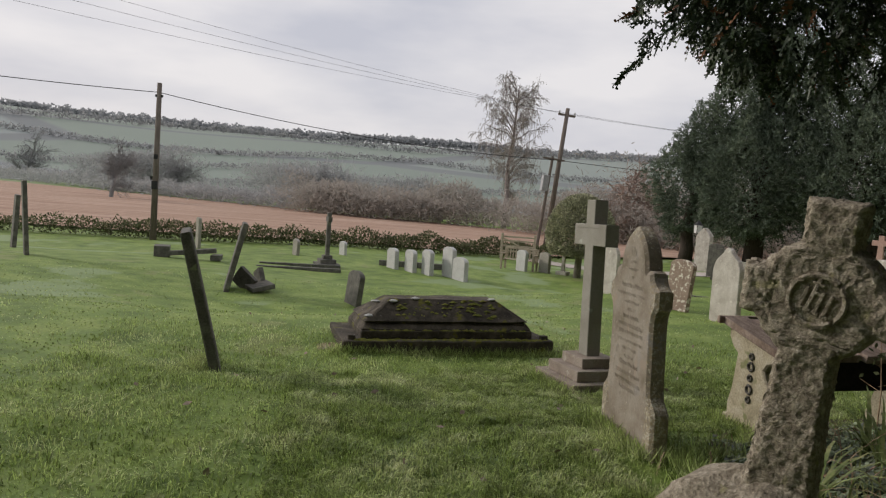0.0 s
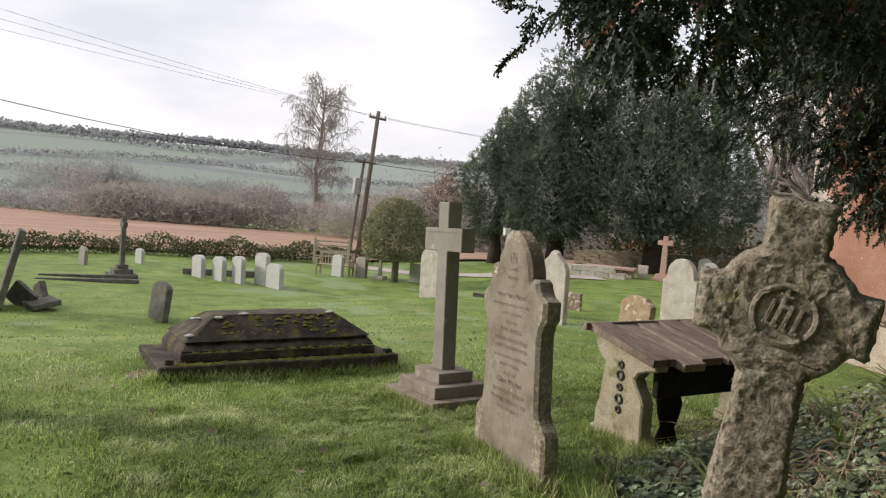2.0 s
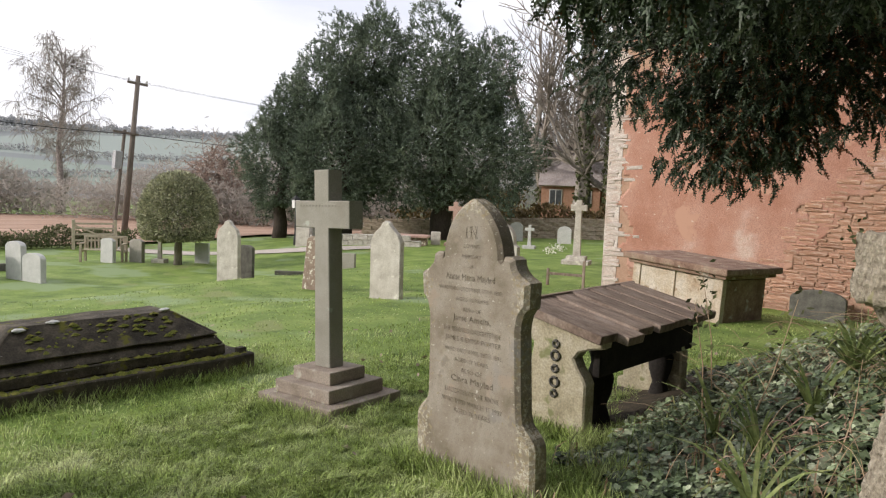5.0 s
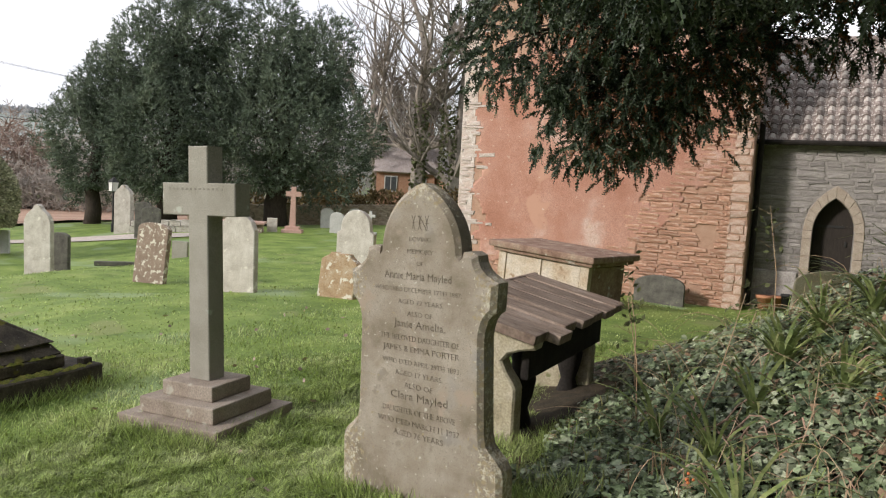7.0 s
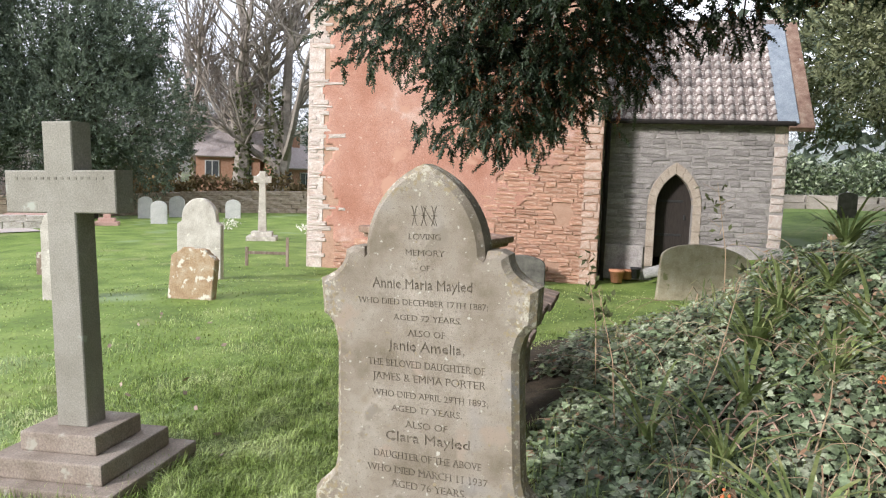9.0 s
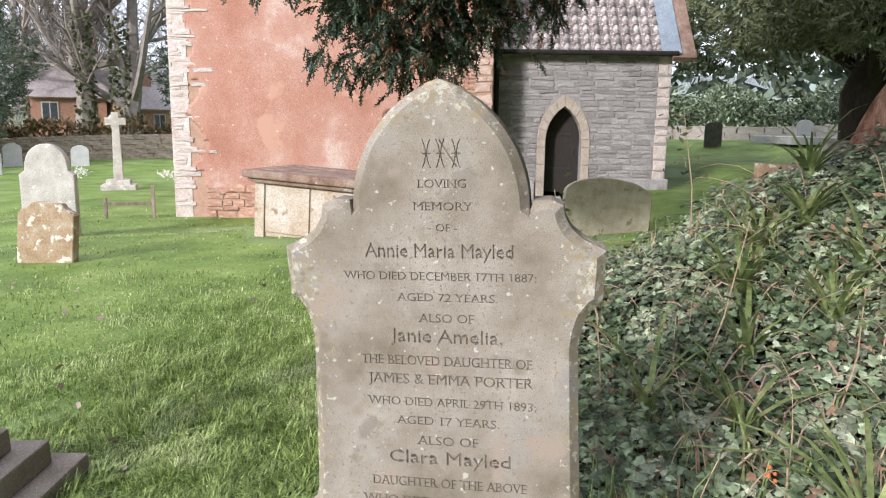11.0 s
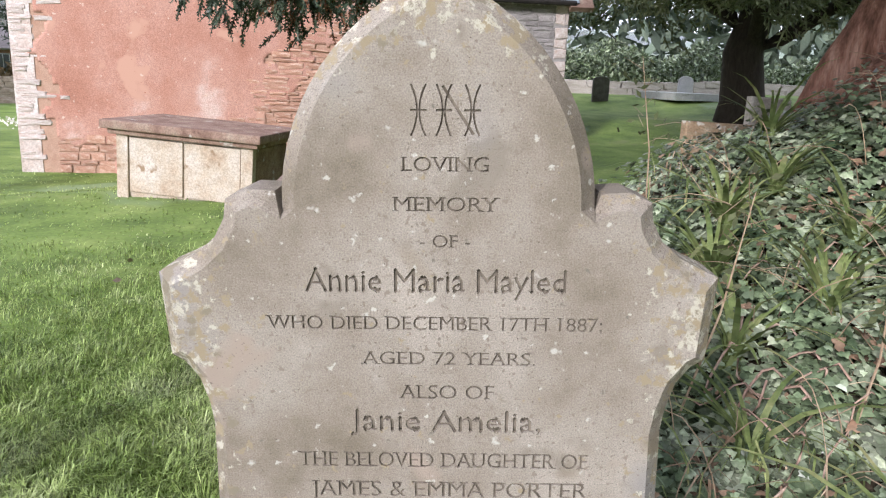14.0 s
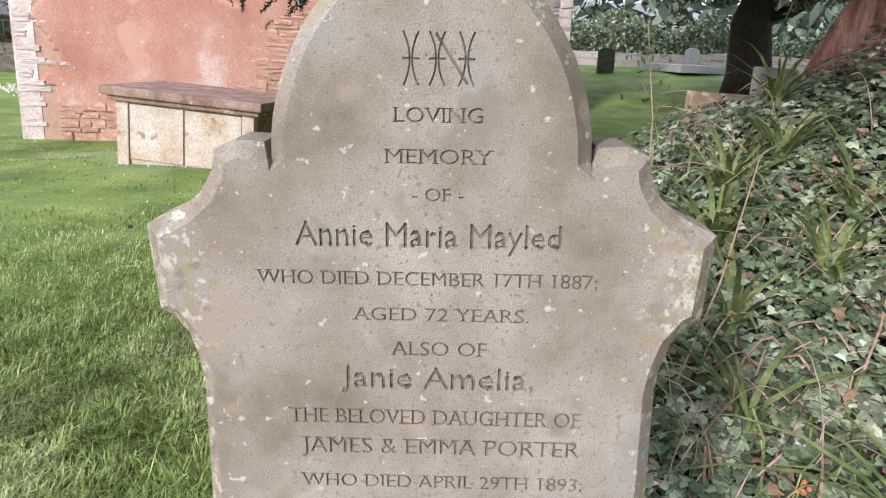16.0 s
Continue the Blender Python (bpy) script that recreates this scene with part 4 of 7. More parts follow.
def latin_cross(x, y, yaw, h, arm, w, m, label, steps=2, base=0.28, lean=(0, 0), ring=False, z=None):
    zz = ground(x, y) if z is None else z
    c = empty("grave_cross", pose(x, y, zz, lean[0], lean[1], yaw), label, "cross", "grave crosses")
    bh = 0.13 * steps
    ah = h - arm * 0.95
    prof = [(w * 0.62, bh), (w * 0.46, ah - w * 0.5), (arm, ah - w * 0.5), (arm, ah + w * 0.5), (w * 0.46, ah + w * 0.5), (w * 0.46, h)]
    bm = slab(prof + [(-a, b) for a, b in reversed(prof)], w * 0.8, 0.008)
    bmesh.ops.translate(bm, vec=(0, -w * 0.4, 0), verts=bm.verts)
    part("cross", bm, m, c)
    if ring:
        s = Soup()
        r = arm * 0.66
        path = [(r * math.cos(a), 0, ah + r * math.sin(a)) for a in [2 * math.pi * i / 24 for i in range(25)]]
        s.tube(path, [w * 0.2] * 25, 8)
        smooth(s.link("wheel_ring", m, c))
    for i in range(steps):
        b = base * (1.0 - 0.30 * i)
        part("step", boxes((-b, b, -b * 0.9, b * 0.9, (-0.2 if i == 0 else 0.13 * i), 0.13 * (i + 1)), bevel=0.012), m, c)
    return c


def celtic_cross():
    """Rough-hewn wheel-headed cross tilting on a boulder foot close to the path."""
    c = empty("celtic_cross", CELT, "rough-hewn granite wheel cross with round emblem on a boulder", "cross")
    a, n = 0.105, 10
    R, H = 0.235, 1.27
    prof = []
    # half outline: tapering shaft, wheel, arm, wheel, head
    def wheel(t0, t1):
        return [(R * math.cos(radians(t)), H + R * math.sin(radians(t))) for t in np.linspace(t0, t1, 5)]
    right = [(0.150, 0.30), (0.128, 0.55), (0.112, 0.80), (0.102, H - 0.215)] + wheel(-64, -26) + [(0.272, H - 0.098), (0.282, H + 0.100)] + wheel(26, 64) + [(0.098, H + 0.225), (0.103, H + 0.385)]
    bm = slab(right + [(-x, z) for x, z in reversed(right)], 0.20, 0.02)
    bmesh.ops.translate(bm, vec=(0, -0.10, 0), verts=bm.verts)
    bmesh.ops.triangulate(bm, faces=bm.faces)
    for _ in range(5):
        es = [e for e in bm.edges if e.calc_length() > 0.026]
        if not es:
            break
        bmesh.ops.subdivide_edges(bm, edges=es, cuts=1)
        bmesh.ops.triangulate(bm, faces=bm.faces)
    for v in bm.verts:
        q = v.co
        flat = math.hypot(q.x, q.z - H) < 0.095 and q.y < -0.09
        if not flat:
            v.co += Vector(noise.noise_vector(q * 42)) * 0.009 + Vector(noise.noise_vector(q * 95)) * 0.007 + Vector(noise.noise_vector(q * 9)) * 0.005
    smooth(part("shaft_and_wheel", bm, M_CELT, c))
    s = Soup()
    path = [(0.098 * math.cos(t), -0.104, H + 0.098 * math.sin(t)) for t in [2 * math.pi * i / 28 for i in range(29)]]
    s.tube(path, [0.012] * 29, 6)
    s.link("emblem_rim", M_CELT, c)
    # the emblem: three upright letters with hooked feet, one crossed by a bar
    for x, h in ((-0.046, 0.085), (-0.020, 0.135), (0.012, 0.085), (0.044, 0.085)):
        bm = boxes((x - 0.007, x + 0.007, -0.112, -0.09, H - 0.045, H - 0.045 + h), (x - 0.010, x + 0.016, -0.112, -0.09, H - 0.052, H - 0.038), bevel=0.003)
        bmesh.ops.rotate(bm, cent=(0, -0.1, H), matrix=Matrix.Rotation(radians(14), 3, "Y"), verts=bm.verts)
        part("emblem_bar", bm, M_CELT, c)
    bm = boxes((-0.040, 0.004, -0.112, -0.09, H + 0.058, H + 0.068), (-0.020, 0.018, -0.112, -0.09, H + 0.022, H + 0.034), bevel=0.003)
    bmesh.ops.rotate(bm, cent=(0, -0.1, H), matrix=Matrix.Rotation(radians(14), 3, "Y"), verts=bm.verts)
    part("emblem_bar", bm, M_CELT, c)
    bm = bmesh.new()
    bmesh.ops.create_icosphere(bm, subdivisions=4, radius=1.0)
    for v in bm.verts:
        q = v.co.copy()
        v.co = Vector((q.x * 0.40, q.y * 0.30, q.z * 0.44))
        v.co += Vector(noise.noise_vector(q * 1.6)) * 0.06 + Vector(noise.noise_vector(q * 6)) * 0.015
        if v.co.y < -0.24:
            v.co.y = -0.24 - (v.co.y + 0.24) * -0.2
    bmesh.ops.translate(bm, vec=(-0.10, -0.02, 0.06), verts=bm.verts)
    smooth(part("boulder_foot", bm, M_CELT, c))


CELT = SETTLE @ pose(2.03, -0.235, 0.08, 0, 6, 45)
celtic_cross()


def table_tomb():
    """A ruined table tomb: boarded-looking sloping lid on carved end panels and legs coloured near-black."""
    t = empty("table_tomb", SETTLE @ pose(-0.44, 1.93, ground(-0.36, 2.03), 0, 0, 94.5), "ruined table tomb with cracked sloping lid and scrolled end", "tomb")
    n, L = 7, 1.64
    rnd = random.Random(6)
    # local x runs along the tomb, y away from the path side; the lid leans to the path
    for i in range(n):
        x0, x1 = -L / 2 + L * i / n, -L / 2 + L * (i + 1) / n
        bm = bmesh.new()
        d = rnd.uniform(-0.016, 0.016)
        box(bm, x0 + 0.012, x1 - 0.012, -0.37 + rnd.uniform(-.05, .03), 0.36 + rnd.uniform(-.02, .03), -0.03, 0.03, bevel=0.008)
        bmesh.ops.transform(bm, matrix=pose(0, 0, 0.745 + d, 11, 0, 0), verts=bm.verts)
        part("lid_board", bm, M_PLANK, t)
    bm = boxes((-L / 2 - 0.03, L / 2 + 0.03, 0.345, 0.385, 0.795, 0.855), bevel=0.01)
    part("ridge_board", bm, M_PLANK, t)
    half = [(-0.22, -0.1), (-0.22, 0.36), (-0.20, 0.40), (-0.15, 0.46), (-0.12, 0.52), (-0.16, 0.57), (-0.24, 0.60), (-0.33, 0.62), (-0.34, 0.665), (0.33, 0.79), (0.33, 0.70), (0.27, 0.62), (0.21, 0.58), (0.23, 0.44), (0.25, 0.30), (0.29, 0.18), (0.29, 0.08), (0.34, 0.06), (0.34, -0.1)]
    for x in (-L / 2 + 0.06, L / 2 - 0.20):
        bm = slab([(a, b) for a, b in half][::-1], 0.12, 0.012)
        bmesh.ops.transform(bm, matrix=pose(x, 0, 0, 0, 0, 90), verts=bm.verts)
        bmesh.ops.translate(bm, vec=(0.12, 0, 0), verts=bm.verts)
        part("end_panel", bm, M_TABLE, t, "yellow stone end panel with scrolled edge")
    # chain of carved drops down the end
    for i, z in enumerate((0.60, 0.52, 0.43, 0.34, 0.26)):
        s = Soup()
        r = 0.032 if i % 2 else 0.022
        s.tube([(-L / 2 + 0.052, 0.02 + r * math.cos(a), z + r * math.sin(a)) for a in [2 * math.pi * k / 12 for k in range(13)]], [0.010] * 13, 5)
        s.link("carved_ring", M_SLATE, t)
    # Near-black colour puts the shade under the lid into this board and legs.
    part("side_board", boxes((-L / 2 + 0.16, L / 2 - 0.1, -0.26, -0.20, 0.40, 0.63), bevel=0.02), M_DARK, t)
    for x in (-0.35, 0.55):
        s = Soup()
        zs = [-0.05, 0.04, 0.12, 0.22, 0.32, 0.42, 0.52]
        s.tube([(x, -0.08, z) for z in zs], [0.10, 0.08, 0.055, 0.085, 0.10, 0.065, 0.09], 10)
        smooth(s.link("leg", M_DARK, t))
    part("plinth", boxes((-L / 2 - 0.05, L / 2, -0.34, 0.34, -0.25, -0.015), bevel=0.03), M_MOSSTOMB, t)


table_tomb()


def chest_tomb():
    t = empty("chest_tomb", pose(-2.80, 7.58, -0.17, 0, 3.0, -9), "chest tomb with reddish overhanging slab and ochre panels", "tomb")
    lx, ly = 0.88, 0.60
    bm = boxes((-lx + 0.10, lx - 0.10, -ly + 0.10, ly - 0.10, -0.2, 0.70))
    part("core", bm, M_CHEST, t)
    for x0, x1 in ((-lx + 0.22, -0.02), (0.02, lx - 0.22)):
        part("side_panel", boxes((x0, x1, -ly + 0.075, -ly + 0.11, 0.06, 0.68), bevel=0.008), M_CHEST, t)
    for x in (-lx + 0.07, lx - 0.21):
        part("pilaster", boxes((x, x + 0.14, -ly + 0.06, -ly + 0.16, -0.2, 0.70), bevel=0.012), M_CHEST, t)
    part("end_panel", boxes((lx - 0.11, lx - 0.07, -ly + 0.14, ly - 0.14, -0.2, 0.68), bevel=0.01), M_CHESTTOP, t)
    bm = boxes((-lx, lx, -ly, ly, 0.70, 0.76), bevel=0.02)
    box(bm, -lx - 0.06, lx + 0.06, -ly - 0.06, ly + 0.06, 0.76, 0.86, bevel=0.025)
    for v in bm.verts:
        v.co += Vector(noise.noise_vector(v.co * 4)) * 0.01
    part("top_slab", bm, M_CHESTTOP, t)


chest_tomb()

# ---- the other graves ----
headstone(-6.6, 4.55, 14, 0.62, 1.27, M_PALE, "ogee", "pale headstone with peaked shoulders and orange foot", 0.11, (0, -1))
headstone(-5.23, 5.2, 12, 0.60, 0.66, M_ORANGE, "notch", "short lichen-orange headstone with bumpy top", 0.14, (-3, 4))
headstone(-7.35, 8.05, 14, 0.80, 1.25, M_PALE, "shoulder", "broad round-topped headstone blotched white", 0.13, z=-0.28)
headstone(-10.2, 5.5, 20, 0.66, 1.14, M_LICH, "shallow", "reddish headstone spotted with white lichen", 0.12, (-4, 3))
headstone(-14.2, 5.5, 24, 0.66, 1.55, M_PALE, "ogee", "dark peaked headstone streaked with lichen", 0.13, (0, -1))
headstone(-14.5, 6.1, 28, 0.50, 0.95, M_SLATE, "shallow", "plain dark headstone behind a peaked one", 0.12)
headstone(-10.3, -1.62, 20, 0.66, 0.72, M_SLATE, "shallow", "small dark headstone leaning to one side", 0.12, (-6, 0))
headstone(-10.6, 7.8, 25, 0.36, 0.42, M_LICH, "flat", "small square stone in the grass", 0.1)
headstone(-15.3, 9.9, 25, 0.46, 0.46, M_GREYST, "flat", "low square grey stone", 0.1)
for x, y, h, w, yw in ((-20.6, .06, .72, .70, 19), (-19.9, .62, .76, .70, 18), (-19.3, 1.13, .85, .70, 16), (-18.95, 1.80, 1.02, .72, 18), (-18.2, 2.05, .76, .78, 20)):
    headstone(x, y, yw, w, h, M_WHITE, "shallow", "pale grey upright stone in a short row", 0.16, (0, random.Random(int(h * 100)).uniform(-3, 3)), group="row of pale headstones")
headstone(-23.0, 5.4, 20, .62, .83, M_WHITE, "shallow", "white headstone in front of a bench", 0.14)
headstone(-22.7, 6.25, 20, .62, .80, M_GREYST, "shallow", "grey headstone beside a white one", 0.14)
latin_cross(-22.2, 6.9, 45, .95, .16, .12, M_PALE, "small weathered stone cross", 1, .22)
headstone(-21.3, 7.98, 40, .50, .70, M_WHITE, "flat", "small white headstone near the bush", 0.12)
latin_cross(-19.7, -2.16, 12, 1.80, .22, .16, M_SLATE, "slim dark stone cross on three blocks", 3, .42)
headstone(-23.2, -3.4, 20, .55, .62, M_GREYST, "shallow", "squat grey headstone leaning sideways", 0.12, (0, 5))
headstone(-24.6, -1.6, 24, .5, .55, M_WHITE, "shallow", "low pale headstone near the hedge", 0.12)
headstone(-23.0, 13.0, 30, .62, 1.8, M_PALE, "ogee", "tall slender white monument", 0.3)
headstone(-19.6, 11.9, 40, .60, 1.15, M_SLATE, "shallow", "dark headstone by the path", 0.12)
headstone(-20.5, 12.2, 40, .55, 1.25, M_SLATE, "shallow", "brown headstone by the path", 0.12)
latin_cross(-19.5, 18.25, 38, 1.84, .30, .20, M_PINK, "pink granite cross on a stepped base", 2, .40)
headstone(-20.1, 17.7, 38, .40, .55, M_PALE, "flat", "small pale stone beside a pink cross", 0.14)
for x, y, w, h in ((-21.9, 22.8, .62, .95), (-18.8, 20.1, .60, .88), (-21.4, 24.2, .68, .94), (-18.7, 24.6, .66, .83)):
    headstone(x, y, 30, w, h, M_WHITE, "round", "white round-topped headstone near the boundary wall", 0.1, group="white headstones by the wall")
latin_cross(-17.4, 20.6, 30, 1.0, .20, .12, M_WHITE, "small white cross on a block", 1, .26)
latin_cross(-11.2, 15.7, 28, 2.0, .25, .19, M_PALE, "tall pale wheel cross on a stepped base", 2, .42, ring=True)
latin_cross(-9.6, 16.4, 25, 1.25, .22, .13, M_WHITE, "white cross on a stepped base", 2, .34)
latin_cross(-8.6, 16.0, 25, 1.05, .20, .12, M_WHITE, "small white cross beside the church", 1, .30)
headstone(0.93, 8.6, 12, 1.25, .66, M_TABLE, "shallow", "broad mossy headstone sunk in the bank", 0.14, (-6, 5), z=-0.02)
headstone(-2.4, 11.3, 8, .95, .55, M_SLATE, "shallow", "low dark headstone against the church", 0.12)
headstone(4.75, 21.4, 0, .50, .72, M_SLATE, "shallow", "small mossy headstone in the shade", 0.12)

# leaning slabs on the open side, seen nearly edge-on
headstone(-2.0, -3.12, 10, .62, 1.27, M_SLATE, "flat", "thin dark slate headstone tilting steeply", 0.09, (14, 0), group="leaning slates")
headstone(-11.25, -4.3, 8, .75, 1.50, M_SLATE, "flat", "thin slate headstone tilting forward", 0.11, (-13, 0), group="leaning slates")
headstone(-25.6, -7.4, 22, .5, 1.26, M_GREYST, "shallow", "upright grey headstone near the hedge", 0.12)
headstone(-14.6, -9.6, 24, .7, 1.84, M_SLATE, "flat", "thin slate headstone standing upright", 0.1, (3, 0), group="leaning slates")
headstone(-18.8, -11.6, 26, .7, 1.6, M_SLATE, "flat", "dark slate headstone near the hedge", 0.12, (-3, 0), group="leaning slates")


def fallen(x, y, specs, label, stone=None):
    g = empty("broken_monument", pose(x, y, ground(x, y)), label, "gravestone")
    for (cx, cy, cz, lx, ly, lz, rx, ry, rz) in specs:
        bm = boxes((-lx / 2, lx / 2, -ly / 2, ly / 2, -lz / 2, lz / 2), bevel=0.015)
        bmesh.ops.transform(bm, matrix=pose(cx, cy, cz, rx, ry, rz), verts=bm.verts)
        part("fragment", bm, stone or M_SLATE, g)


fallen(-11.6, -3.9, ((0, 0, .18, .5, .12, .4, 0, 35, 60), (.25, .35, .10, .7, .5, .1, 12, 0, 20), (-.2, .3, .2, .3, .12, .45, 0, -30, 30)), "broken slate pieces lying in the grass")
fallen(-18.2, -6.5, ((0, -.6, .18, .6, .45, .36, 0, 0, 10), (.1, .3, .22, .25, 1.4, .14, 6, 0, 5), (0, 1.0, .08, .5, .3, .16, 0, 0, 0)), "toppled stone cross on its block")
fallen(-18.2, -2.0, ((0, -1.0, .04, .16, 2.6, .16, 0, 0, 4), (-1.0, -1.0, .04, .16, 2.6, .16, 0, 0, 4)), "low grey kerb of a grave")
fallen(-21.2, 0.9, ((0, 0, .10, .2, 2.4, .2, 0, 0, -6),), "low stone grave kerb")
fallen(-14.8, 8.3, ((0, 0, .03, .14, 2.0, .12, 0, 0, -40), (.7, .9, .03, .14, 1.8, .12, 0, 0, -44)), "low grave kerb in the grass")
fallen(-7.0, 11.8, ((-.9, 3.2, .03, 2.2, .12, .12, 0, 0, 8), (.2, 1.6, .04, 1.4, .6, .08, 0, 0, 10)), "low pale grave kerb by the church")
fallen(7.2, 21.9, ((0, 0, .1, 1.6, 2.0, .22, 0, 0, 20),), "pale flat ledger stone on the far grass", M_WHITE)


# ---- vegetation helpers ----
def quads(name, v, m, parent=None, idx=None, mats=None):
    """A mesh of loose four-cornered leaves from an array of n x 4 x 3 points."""
    n = len(v)
    me = bpy.data.meshes.new(name)
    me.vertices.add(n * 4)
    me.vertices.foreach_set("co", np.asarray(v, dtype=np.float32).reshape(-1))
    me.loops.add(n * 4)
    me.loops.foreach_set("vertex_index", np.arange(n * 4, dtype=np.int32))
    me.polygons.add(n)
    me.polygons.foreach_set("loop_start", np.arange(0, n * 4, 4, dtype=np.int32))
    me.polygons.foreach_set("loop_total", np.full(n, 4, dtype=np.int32))
    for k in (mats or [m]):
        me.materials.append(k)
    if idx is not None:
        me.polygons.foreach_set("material_index", np.asarray(idx, dtype=np.int32))
    me.update(calc_edges=True)
    me.validate()
    ob = new(name, me)
    if parent is not None:
        ob.parent = parent
    return ob


def unit(a):
    return a / np.maximum(1e-9, np.linalg.norm(a, axis=-1, keepdims=True))


def leaves(rng, p, d, length, width):
    """Kite-shaped leaves: foot p, direction d, with a random roll."""
    n = len(p)
    side = unit(np.cross(d, rng.normal(size=(n, 3))))
    length = np.broadcast_to(np.asarray(length, float).reshape(-1, 1), (n, 1))
    width = np.broadcast_to(np.asarray(width, float).reshape(-1, 1), (n, 1))
    mid = p + d * length * 0.5
    return np.stack([p, mid + side * width / 2, p + d * length, mid - side * width / 2], axis=1)


def sprigs(rng, p, d, length, needles, nl, nw):
    """Yew sprays: along each spray, needles set out on both sides, drooping to the tip."""
    n = len(p)
    side = unit(np.cross(d, rng.normal(size=(n, 3))))
    L = np.broadcast_to(np.asarray(length, float).reshape(-1, 1), (n, 1))
    out = []
    stem_w = nw * 0.5
    tip = p + d * L + np.array([0, 0, -1]) * L * 0.15
    out.append(np.stack([p - side * stem_w, p + side * stem_w, tip + side * stem_w * 0.3, tip - side * stem_w * 0.3], axis=1))
    for k in range(needles):
        t = (k + 0.5) / needles
        s = 1 if k % 2 else -1
        foot = p + d * L * t + np.array([0, 0, -1]) * L * 0.15 * t * t
        nd = unit(d * 0.75 + side * s + rng.normal(size=(n, 3)) * 0.16)
        out.append(leaves(rng, foot, nd, nl * (1.1 - 0.5 * t) * rng.uniform(0.8, 1.2, (n, 1)), nw))
    return np.concatenate(out)


def in_ball(rng, n, c, r, shell=0.5):
    u = unit(rng.normal(size=(n, 3)))
    rad = (shell + (1 - shell) * rng.random((n, 1))) ** 0.6
    return np.array(c) + u * rad * np.array(r), u


def limb(s, a, b, r0, r1, rnd, n=7, wob=0.08, sag=0.0, mat=0, sides=7):
    a, b = Vector(a), Vector(b)
    d = (b - a).length
    pts = []
    for i in range(n + 1):
        t = i / n
        p = a.lerp(b, t) + Vector((0, 0, -sag * 4 * t * (1 - t)))
        if 0 < i < n:
            p += Vector((rnd.uniform(-1, 1), rnd.uniform(-1, 1), rnd.uniform(-1, 1))) * wob * d * 0.2
        pts.append(p)
    s.tube(pts, [r0 + (r1 - r0) * i / n for i in range(n + 1)], sides, mat)
    return pts


def bare(s, rnd, p, d, length, r, depth, spread=0.55, droop=0.0, up=0.12, kids=(3, 5), minr=0.004, split=0.35, mat=0):
    """A bare tree by repeated forking: each bough bends, tapers and throws thinner ones."""
    n = 4
    pts, q, dd = [Vector(p)], Vector(p), Vector(d).normalized()
    for i in range(n):
        dd = (dd + Vector((rnd.gauss(0, .13), rnd.gauss(0, .13), rnd.gauss(0, .10) + up - droop))).normalized()
        q = q + dd * length / n
        pts.append(q.copy())
    end = max(minr, r * 0.55)
    s.tube(pts, [r + (end - r) * i / n for i in range(n + 1)], 6 if r > 0.06 else 3, mat)
    if depth == 0:
        return
    for k in range(rnd.randint(*kids)):
        t = split + (1 - split) * rnd.random()
        i = min(n - 1, int(t * n))
        base = pts[i].lerp(pts[i + 1], t * n - i)
        ax = Vector((rnd.gauss(0, 1), rnd.gauss(0, 1), rnd.gauss(0, .6)))
        nd = (dd * (1 - spread) + ax.normalized() * spread).normalized()
        bare(s, rnd, base, nd, length * rnd.uniform(.55, .8), max(minr, r * rnd.uniform(.4, .6)), depth - 1, spread, droop * 1.5, up, kids, minr, 0.2, mat)
    bare(s, rnd, pts[-1], dd, length * rnd.uniform(.6, .8), end, depth - 1, spread, droop * 1.5, up, kids, minr, 0.2, mat)


